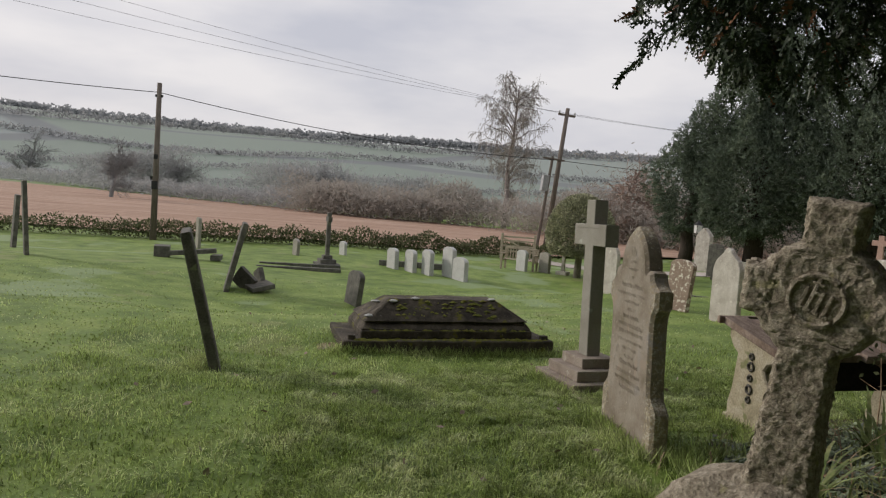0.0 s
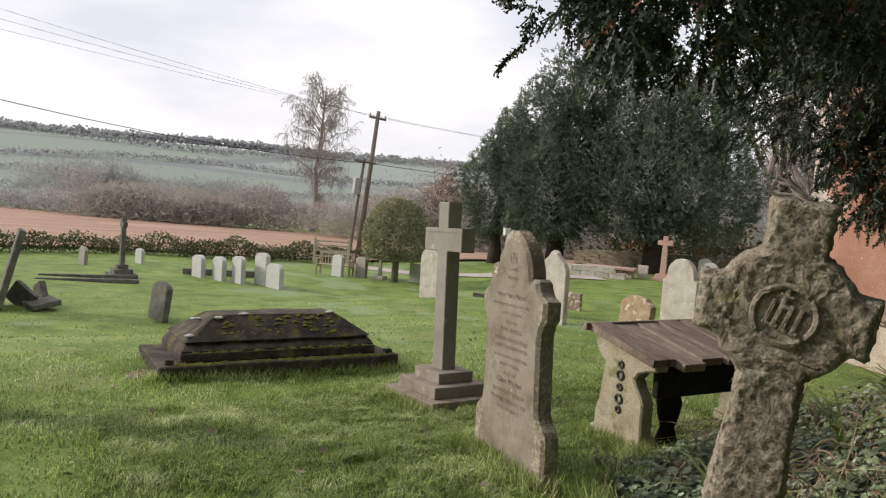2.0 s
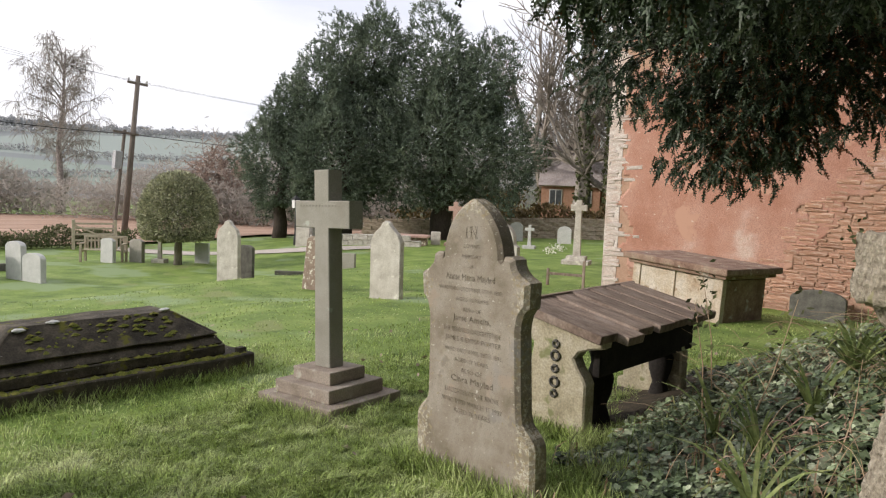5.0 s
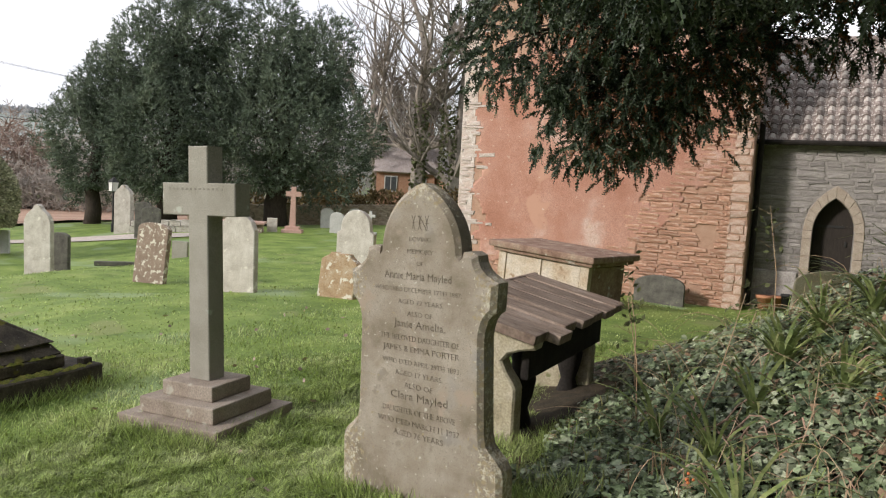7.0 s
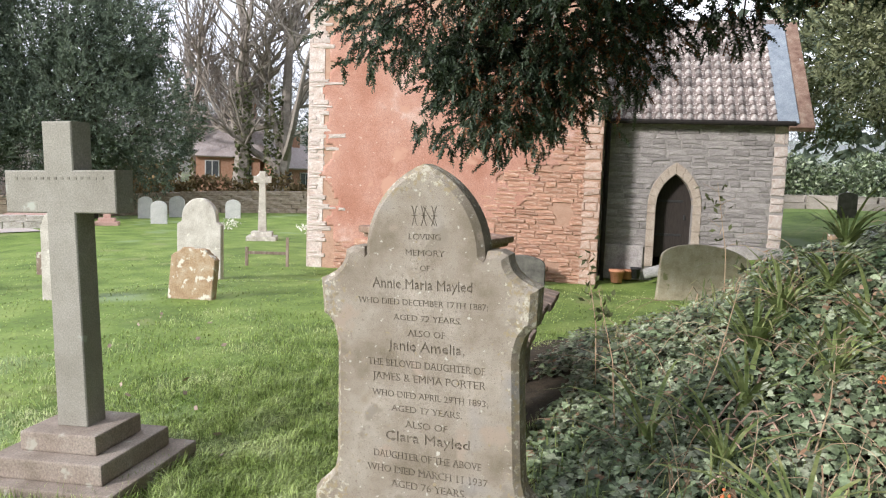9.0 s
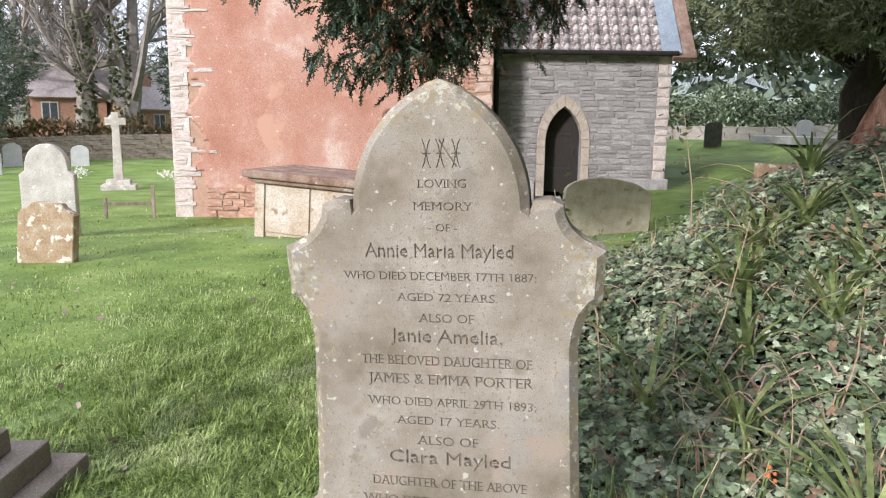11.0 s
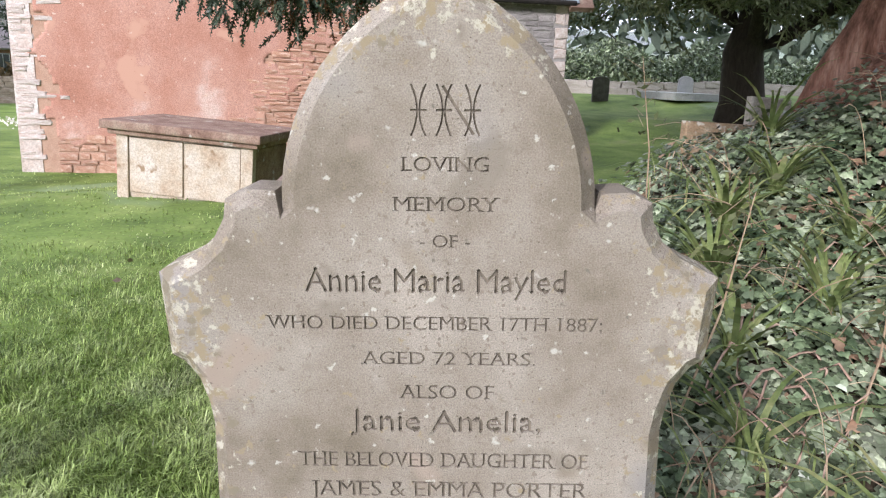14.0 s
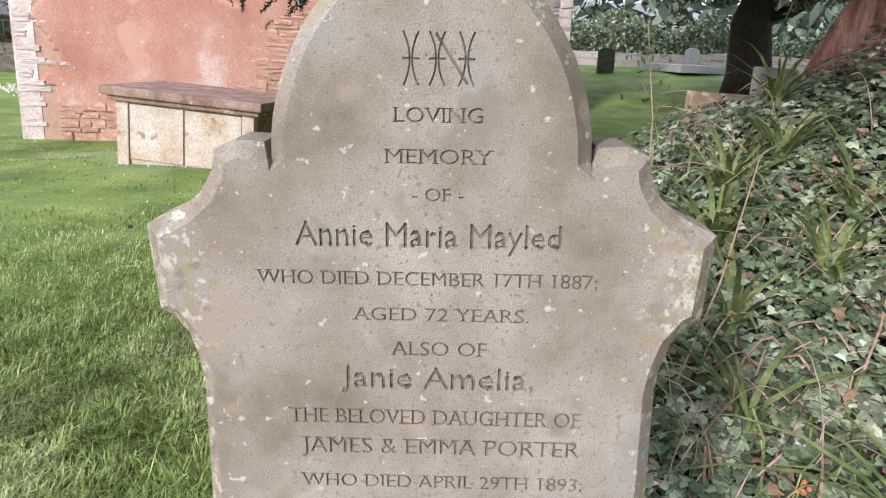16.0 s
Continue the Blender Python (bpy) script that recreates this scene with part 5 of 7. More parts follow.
# ---- the yew over the path ----
def near_yew():
    rng, rnd = np.random.default_rng(3), random.Random(3)
    t = empty("yew_tree", pose(2.7, 3.3, 0.0), "old yew with red fluted trunk and drooping dark boughs", "tree")
    inv = Vector((2.7, 3.3, 0.0))
    s = Soup()
    # fluted leaning trunk
    stations = [(2.62, 3.35, 0.2), (2.64, 3.38, 0.9), (2.80, 3.45, 1.45), (3.10, 3.55, 2.1), (3.5, 3.65, 3.2), (3.6, 3.75, 4.6)]
    girth = [0.66, 0.56, 0.47, 0.42, 0.38, 0.30]
    n, rows, vs, fs = 72, 46, [], []
    for i in range(rows + 1):
        f = i / rows * (len(stations) - 1)
        k0 = min(int(f), len(stations) - 2)
        p = Vector(stations[k0]).lerp(Vector(stations[k0 + 1]), f - k0)
        g = girth[k0] + (girth[k0 + 1] - girth[k0]) * (f - k0)
        for k in range(n):
            a = 2 * math.pi * k / n
            w = a + 0.30 * math.sin(f * 1.3) + 0.5 * noise.noise((math.cos(a) * 1.2, math.sin(a) * 1.2, f * 0.7))
            rib = abs(math.sin(w * 2.5 + 0.6)) ** 0.55
            rough = noise.noise((math.cos(a) * 5, math.sin(a) * 5, p.z * 1.4)) * 0.09 + noise.noise((math.cos(a) * 14, math.sin(a) * 14, p.z * 3.0)) * 0.035
            vs.append(p - inv + Vector((math.cos(a), math.sin(a), -0.25 * math.cos(a))) * g * (0.50 + 0.56 * rib + rough))
    for i in range(rows):
        for k in range(n):
            k2 = (k + 1) % n
            fs.append((i * n + k, i * n + k2, (i + 1) * n + k2, (i + 1) * n + k))
    trunk = smooth(from_arrays("trunk", vs, fs, M_BARK, t))
    # boughs out to the foliage masses
    balls = [((-1.25, 5.45, 2.50), (0.95, 0.9, 0.80), 5200), ((-2.0, 4.8, 3.25), (1.05, 1.0, 0.80), 2800), ((-0.5, 5.3, 3.10), (1.25, 1.0, 0.90), 5000), ((-1.2, 4.9, 4.1), (1.6, 1.2, 0.8), 2200),
             ((0.54, 0.46, 3.07), (0.82, 0.92, 0.63), 2900), ((1.6, 1.6, 3.30), (1.25, 1.1, 0.75), 3200), ((0.35, 2.5, 3.5), (1.2, 1.1, 0.80), 3800),
             ((-0.4, 3.8, 3.70), (1.3, 1.1, 0.85), 4600), ((0.8, 5.2, 3.40), (1.0, 0.9, 0.62), 1300), ((2.9, 2.2, 3.9), (1.5, 1.5, 0.9), 1800),
             ((2.0, 5.9, 3.85), (1.7, 1.0, 0.50), 2200), ((2.4, 0.6, 3.75), (1.3, 1.0, 0.75), 2400), ((1.2, 3.9, 3.95), (1.4, 1.2, 0.7), 2000)]
    start = Vector((3.4, 3.55, 2.9)) - inv
    for (c, r, k) in balls:
        c2 = Vector(c) - inv
        mid = start.lerp(c2, 0.55) + Vector((0, 0, 0.7))
        b = Soup()
        limb(b, start, mid, 0.09, 0.045, rnd, 5)
        limb(b, mid, c2, 0.045, 0.014, rnd, 5)
        for q in range(14):
            u = Vector((rnd.gauss(0, 1), rnd.gauss(0, 1), rnd.gauss(0, .6))).normalized()
            tip = c2 + Vector((u.x * r[0], u.y * r[1], u.z * r[2])) * 0.9
            limb(b, c2.lerp(mid, rnd.random() * 0.5), tip, 0.018, 0.005, rnd, 4, 0.2, 0.03, 0, 4)
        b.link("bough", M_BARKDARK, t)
    allv, idx = [], []
    for (c, r, k) in balls:
        # hanging branchlets, each with sprays set out on both sides
        nb, per = int(k * 1.25) // 9, 9
        p0, u = in_ball(rng, nb, c, r, 0.25)
        lump = np.array([noise.noise(Vector(q) * 2.3) for q in p0])
        p0 = np.array(c) + (p0 - np.array(c)) * (1 + 0.45 * lump)[:, None] + rng.normal(size=p0.shape) * 0.04
        d0 = unit(u * np.array([1, 1, 0.5]) + np.array([0, 0, -0.45]) + rng.normal(size=p0.shape) * 0.6)
        sd = unit(np.cross(d0, np.array([0, 0, 1.0]) + rng.normal(size=p0.shape) * 0.25))
        ln = rng.uniform(0.12, 0.24, (nb, 1))
        pp, dd = [], []
        for j in range(per):
            f = j / (per - 1)
            s2 = (1 if j % 2 else -1) * (1 - 0.75 * f)
            pp.append(p0 + d0 * ln * (f - 0.5) + np.array([0, 0, -1.0]) * ln * 0.25 * f * f)
            dd.append(unit(d0 * (0.55 + 0.4 * f) + sd * s2 * 0.8 + np.array([0, 0, -0.30 - 0.3 * f]) + rng.normal(size=p0.shape) * 0.16))
        p, d = np.concatenate(pp), np.concatenate(dd)
        k = len(p)
        q = sprigs(rng, p - np.array(inv), d, rng.uniform(0.06, 0.115, k), 6, 0.036, 0.020)
        allv.append(q)
        brown = np.zeros(k, int)
        hit = (p[:, 2] < c[2] + 0.2) & (rng.random(k) < (0.20 if c[1] > 4.5 else 0.03)) & (p[:, 0] > -1.5)
        brown[hit] = 1
        idx.append(np.tile(brown, len(q) // k))
    f = quads("foliage", np.concatenate(allv), None, t, np.concatenate(idx), [M_YEW, M_YEWBROWN])
    f["kind"] = "stuff"
    # ivy climbing the foot of the trunk
    a, h = rng.uniform(2.2, 5.4, 520), rng.random(520) ** 1.4
    ip = np.stack([2.68 + 0.35 * h + np.cos(a) * (0.62 - 0.14 * h), 3.38 + 0.2 * h + np.sin(a) * (0.62 - 0.14 * h), 0.8 + 0.9 * h], 1)
    iv = quads("climbing_ivy", leaves(rng, ip - np.array(inv), unit(rng.normal(size=ip.shape) + np.array([0, 0, -0.5])), 0.075, 0.065), M_IVY, t)
    iv["kind"] = "stuff"
    # high crown, out of view: added over the walk to block sky light
    p, u = in_ball(rng, 10500, (4.0, 3.9, 7.2), (5.6, 5.4, 3.6), 0.55)
    d = unit(u * 0.6 + np.array([0, 0, -0.5]) + rng.normal(size=p.shape) * 0.4)
    f = quads("crown", sprigs(rng, p - np.array(inv), d, rng.uniform(0.4, 0.7, len(p)), 7, 0.20, 0.06), M_YEW, t)
    f["kind"] = "stuff"


near_yew()


# ---- background trees ----
def far_yew(name, x, y, blobs, trunk_r, label, n, size, m, rng, base=None, mats=None):
    z = ground(x, y) if base is None else base
    t = empty(name, pose(x, y, z), label, "tree", "yews")
    rnd = random.Random(int(abs(x) * 10))
    s = Soup()
    top = max(b[0][2] + b[1][2] for b in blobs)
    limb(s, (0, 0, -0.3), (0.2, 0.1, top * 0.7), trunk_r, trunk_r * 0.3, rnd, 6, 0.1, sides=10)
    for c, r in blobs:
        limb(s, (0.05, 0.05, max(0.8, c[2] * 0.45)), c, trunk_r * 0.35, 0.05, rnd, 5, 0.2)
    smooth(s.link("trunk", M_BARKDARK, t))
    vol = [r[0] * r[1] + r[0] * r[2] for c, r in blobs]
    vs = []
    for (c, r), w in zip(blobs, vol):
        k = int(n * w / sum(vol))
        p, u = in_ball(rng, k, c, r, 0.55)
        # knotted surface: clumps push out, hollows stay open
        bump = np.array([noise.noise((q[0] * 1.2, q[1] * 1.2, q[2] * 0.6)) for q in p])
        p = np.array(c) + (p - np.array(c)) * (1 + 0.55 * bump)[:, None]
        d = unit(u * np.array([1, 1, 0.8]) + np.array([0, 0, 0.45]) + rng.normal(size=p.shape) * 0.35)
        vs.append(sprigs(rng, p, d, rng.uniform(0.6, 1.3, k) * size, 4, size * 0.62, size * 0.20))
    f = quads("crown", np.concatenate(vs), m, t)
    f["kind"] = "stuff"
    return t


def background_trees():
    rng = np.random.default_rng(8)
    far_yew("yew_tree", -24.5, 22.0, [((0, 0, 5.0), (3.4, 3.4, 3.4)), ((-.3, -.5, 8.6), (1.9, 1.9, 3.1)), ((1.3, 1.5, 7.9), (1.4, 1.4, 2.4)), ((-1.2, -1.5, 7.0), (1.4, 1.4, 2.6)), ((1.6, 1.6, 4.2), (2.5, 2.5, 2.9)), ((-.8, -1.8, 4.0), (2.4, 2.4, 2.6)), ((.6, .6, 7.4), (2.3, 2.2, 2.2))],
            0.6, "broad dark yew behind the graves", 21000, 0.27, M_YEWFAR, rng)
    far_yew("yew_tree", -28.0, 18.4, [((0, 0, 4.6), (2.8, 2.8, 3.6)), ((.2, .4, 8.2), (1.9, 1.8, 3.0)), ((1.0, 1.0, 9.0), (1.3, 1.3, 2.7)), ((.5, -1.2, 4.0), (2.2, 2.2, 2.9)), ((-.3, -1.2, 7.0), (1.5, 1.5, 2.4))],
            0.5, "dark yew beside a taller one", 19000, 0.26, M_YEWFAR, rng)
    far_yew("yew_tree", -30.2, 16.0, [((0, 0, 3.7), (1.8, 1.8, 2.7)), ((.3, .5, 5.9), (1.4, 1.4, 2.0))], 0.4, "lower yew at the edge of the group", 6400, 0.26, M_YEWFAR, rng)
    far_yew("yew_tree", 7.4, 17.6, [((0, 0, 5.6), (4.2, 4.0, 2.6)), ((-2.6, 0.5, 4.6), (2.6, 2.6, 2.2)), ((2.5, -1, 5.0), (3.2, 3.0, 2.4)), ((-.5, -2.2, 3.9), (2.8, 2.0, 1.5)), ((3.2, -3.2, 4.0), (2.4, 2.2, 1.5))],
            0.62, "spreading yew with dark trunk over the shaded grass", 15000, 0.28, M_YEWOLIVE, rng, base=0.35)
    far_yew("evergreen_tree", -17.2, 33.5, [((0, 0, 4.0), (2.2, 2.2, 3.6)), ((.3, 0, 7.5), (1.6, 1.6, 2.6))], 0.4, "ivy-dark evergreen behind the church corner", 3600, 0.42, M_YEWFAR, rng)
    # tall bare trees with climbing ivy
    for x, y, h, sd in ((-25.2, 34.5, 7.5, 4), (-23.6, 35.2, 7.0, 9), (-30.5, 37, 6.4, 12), (-20.0, 41, 6.0, 15)):
        rnd = random.Random(sd)
        z = ground(x, y)
        t = empty("bare_tree", pose(x, y, z), "tall bare winter tree with ivy-wrapped trunk", "tree", "bare trees")
        s = Soup()
        bare(s, rnd, (0, 0, -0.3), (rnd.uniform(-.08, .08), rnd.uniform(-.08, .08), 1), h, 0.55 if sd < 10 else 0.36, 4, 0.52, 0.0, 0.10, (3, 5), 0.022)
        s.link("trunk", M_BARKHAZE, t)
        k = 700
        a = rng.random(k) * 6.28
        zz = rng.random(k) ** 1.3 * h * 1.0
        p = np.stack([np.cos(a) * 0.45, np.sin(a) * 0.45, zz], 1)
        q = quads("ivy", leaves(rng, p, unit(rng.normal(size=p.shape)), 0.26, 0.2), M_HEDGE, t)
        q["kind"] = "stuff"
    # weeping birch beyond the field edge
    rnd = random.Random(17)
    bx, by = -65.3, 14.8
    t = empty("birch_tree", pose(bx, by, -1.5), "bare weeping birch with pale slender trunk", "tree")
    s = Soup()
    tr = [(0, 0, -0.3), (0.1, 0.1, 3), (-.1, 0, 6), (.15, .3, 9), (0, .4, 12), (.1, .5, 14.2)]
    s.tube(tr, [.30, .26, .2, .14, .08, .02], 8)
    smooth(s.link("trunk", M_BIRCH, t))
    s = Soup()
    for k in range(38):
        h = 4.0 + 9.6 * rnd.random()
        a = rnd.random() * 6.28
        L = (1.0 - abs(h - 7.5) / 8.5) * 2.6 + 0.7
        b = Vector((0, .25, h))
        e = b + Vector((math.cos(a) * L, math.sin(a) * L, 0.9 + rnd.random() * 1.6))
        pts = limb(s, b, e, 0.07, 0.02, rnd, 4, 0.25, -0.25, 0, 4)
        for q in range(5):
            bare(s, rnd, pts[rnd.randrange(1, 5)], (math.cos(a) + rnd.gauss(0, .7), math.sin(a) + rnd.gauss(0, .7), rnd.uniform(-.2, .8)), rnd.uniform(.5, 1.0), 0.022, 2, 0.6, 0.10, 0.02, (2, 3), 0.012, 0.2)
        for q in range(15):
            o = pts[rnd.randrange(2, 5)] + Vector((rnd.gauss(0, .25), rnd.gauss(0, .25), 0))
            ln = rnd.uniform(0.5, 2.2)
            s.tube([o, o + Vector((rnd.gauss(0, .2), rnd.gauss(0, .2), -ln * .5)), o + Vector((rnd.gauss(0, .3), rnd.gauss(0, .3), -ln))], [0.022, 0.018, 0.012], 3)
    s.link("twig_curtain", M_TWIG, t)["kind"] = "stuff"
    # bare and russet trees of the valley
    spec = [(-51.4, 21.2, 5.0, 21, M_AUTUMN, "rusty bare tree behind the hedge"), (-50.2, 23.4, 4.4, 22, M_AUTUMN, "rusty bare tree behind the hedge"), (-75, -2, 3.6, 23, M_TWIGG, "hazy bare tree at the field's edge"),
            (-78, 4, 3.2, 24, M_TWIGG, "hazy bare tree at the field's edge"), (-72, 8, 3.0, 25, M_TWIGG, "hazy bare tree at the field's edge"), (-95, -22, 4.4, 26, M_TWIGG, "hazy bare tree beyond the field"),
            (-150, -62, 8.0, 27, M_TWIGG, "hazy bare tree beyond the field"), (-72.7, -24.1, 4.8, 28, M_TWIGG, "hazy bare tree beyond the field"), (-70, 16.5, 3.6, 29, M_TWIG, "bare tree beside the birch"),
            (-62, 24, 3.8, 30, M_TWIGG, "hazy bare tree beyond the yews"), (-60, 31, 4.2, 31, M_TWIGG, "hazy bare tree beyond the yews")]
    for x, y, h, sd, m, lab in spec:
        rnd = random.Random(sd)
        t = empty("bare_tree", pose(x, y, ground(x, y)), lab, "tree", "bare trees")
        s = Soup()
        bare(s, rnd, (0, 0, -0.3), (0, 0, 1), h * 0.55, 0.05 * h, 4, 0.62, 0.02, 0.08, (4, 6), 0.026 if m is M_AUTUMN else 0.018, 0.25)
        s.link("branching_trunk", m, t)
    # scrub belts: the far edge of the field, the valley floor, wood behind the church, hedge lines on the hill
    def belt(name, pts, n, w, h, size, m, label, kind="stuff", low=0.0, aspect=0.5):
        v = []
        seg = [Vector(a) for a in pts]
        for i in range(len(seg) - 1):
            k = max(4, int(n / (len(seg) - 1)))
            f = rng.random(k)
            x = seg[i].x + (seg[i + 1].x - seg[i].x) * f + rng.normal(size=k) * w
            y = seg[i].y + (seg[i + 1].y - seg[i].y) * f + rng.normal(size=k) * w
            gz = np.array([ground(a, b) for a, b in zip(x, y)])
            hh = h * np.array([0.55 + 0.6 * max(0, 0.5 + noise.noise((a * 0.9 / max(1, h), b * 0.9 / max(1, h), 4.0))) for a, b in zip(x, y)])
            p = np.stack([x, y, gz + low + (rng.random(k) ** 0.8) * hh], 1)
            d = unit(rng.normal(size=p.shape) * np.array([1, 1, 0.6]) + np.array([0, 0, 0.7]))
            v.append(leaves(rng, p, d, size * rng.uniform(0.6, 1.4, (k, 1)), size * aspect))
        return tagged(quads(name, np.concatenate(v), m), label, "hedge", kind=kind)
    belt("boundary_hedge", [(-26.5, -30), (-28.8, -12), (-30.2, 0), (-31, 9)], 22000, 0.35, 0.80, 0.13, M_HEDGE, "rough low hedge between churchyard and field")
    belt("scrub", [(-63, 12.5), (-66, 2), (-72, -5)], 16000, 1.5, 3.6, 0.7, M_TWIG, "brown winter scrub at the field's far edge", aspect=0.13)
    belt("scrub", [(-58, 14), (-50, 20), (-44, 27), (-40, 33)], 16000, 1.6, 3.8, 0.6, M_TWIG, "brown winter scrub behind the yews", aspect=0.13)
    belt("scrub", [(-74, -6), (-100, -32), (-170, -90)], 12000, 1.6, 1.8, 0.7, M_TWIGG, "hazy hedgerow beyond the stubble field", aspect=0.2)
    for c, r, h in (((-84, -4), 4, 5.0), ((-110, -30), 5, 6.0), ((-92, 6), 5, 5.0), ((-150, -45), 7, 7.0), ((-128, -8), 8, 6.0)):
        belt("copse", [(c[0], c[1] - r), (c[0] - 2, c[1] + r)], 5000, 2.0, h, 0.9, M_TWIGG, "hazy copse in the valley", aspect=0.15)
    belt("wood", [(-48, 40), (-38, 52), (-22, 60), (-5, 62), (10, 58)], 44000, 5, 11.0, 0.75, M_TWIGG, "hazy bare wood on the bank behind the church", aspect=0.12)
    belt("wood", [(-60, 30), (-50, 44), (-30, 56)], 26000, 4, 8.0, 0.7, M_TWIG, "brown wood edge behind the yews", aspect=0.12)
    belt("ivy_hedge", [(2, 27), (8, 28.5), (16, 29), (26, 27)], 17000, 0.5, 1.9, 0.20, M_IVY, "dark ivy hedge at the back of the churchyard")
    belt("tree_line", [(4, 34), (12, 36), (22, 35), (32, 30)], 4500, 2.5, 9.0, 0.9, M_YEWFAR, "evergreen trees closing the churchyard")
    belt("wall_hedge", [(-31, 24.5), (-24.5, 28.5), (-17, 31.2), (-10, 33)], 5200, 0.35, 1.25, 0.28, M_BROWNHEDGE, "brown and green hedge behind a low wall", low=0.5)
    belt("autumn_shrub", [(-28.8, 28.4), (-27.0, 29.9)], 1500, 0.6, 3.2, 0.30, M_BROWNHEDGE, "golden-brown shrub by the house")
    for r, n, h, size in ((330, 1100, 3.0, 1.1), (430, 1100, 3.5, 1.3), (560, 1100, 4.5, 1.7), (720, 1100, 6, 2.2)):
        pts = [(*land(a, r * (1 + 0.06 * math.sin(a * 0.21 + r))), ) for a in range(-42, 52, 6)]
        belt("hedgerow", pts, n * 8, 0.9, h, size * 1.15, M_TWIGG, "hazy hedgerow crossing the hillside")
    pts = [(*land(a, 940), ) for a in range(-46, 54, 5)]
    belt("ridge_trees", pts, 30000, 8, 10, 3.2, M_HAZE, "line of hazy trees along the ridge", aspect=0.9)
    # Unseen trees added behind the path to keep sky light off stone sides.
    belt("tree_line", [(9.5, -16), (10.5, -2), (10.0, 12)], 42000, 1.2, 17.0, 0.8, M_YEWFAR, "unseen evergreens added behind the path to block sky light")


background_trees()


# ---- clipped bush ----
def round_bush():
    rng = np.random.default_rng(5)
    x, y = -21.3, 7.15
    z = ground(x, y) + 0.22
    t = empty("clipped_bush", pose(x, y, z), "large dome-clipped evergreen bush on a short trunk", "bush")
    s = Soup()
    s.tube([(0, 0, -.5), (.05, 0, .5), (0, .05, 1.2)], [.16, .13, .12], 8)
    smooth(s.link("trunk", M_BARKD, t))
    k = 20000
    u = unit(rng.normal(size=(k, 3)))
    rad = 0.8 + 0.2 * rng.random((k, 1)) ** 0.5
    p = u * rad * np.array([1.24, 1.24, 1.48])
    p[:, 2] = np.where(p[:, 2] < -0.75, -0.75 + rng.random(k) * 0.2, p[:, 2])
    p[:, 2] += 1.42
    q = quads("clipped_crown", leaves(rng, p, unit(u + rng.normal(size=p.shape) * 0.5), 0.11, 0.065), M_BUSH, t)
    q["kind"] = "stuff"


round_bush()


# ---- ivy bank under the yew ----
def bank(x, y):
    return 1.27 * math.exp(-((x - 2.75) / (2.10 if x < 2.75 else 1.75)) ** 2 - ((y - 3.0) / 1.65) ** 2)


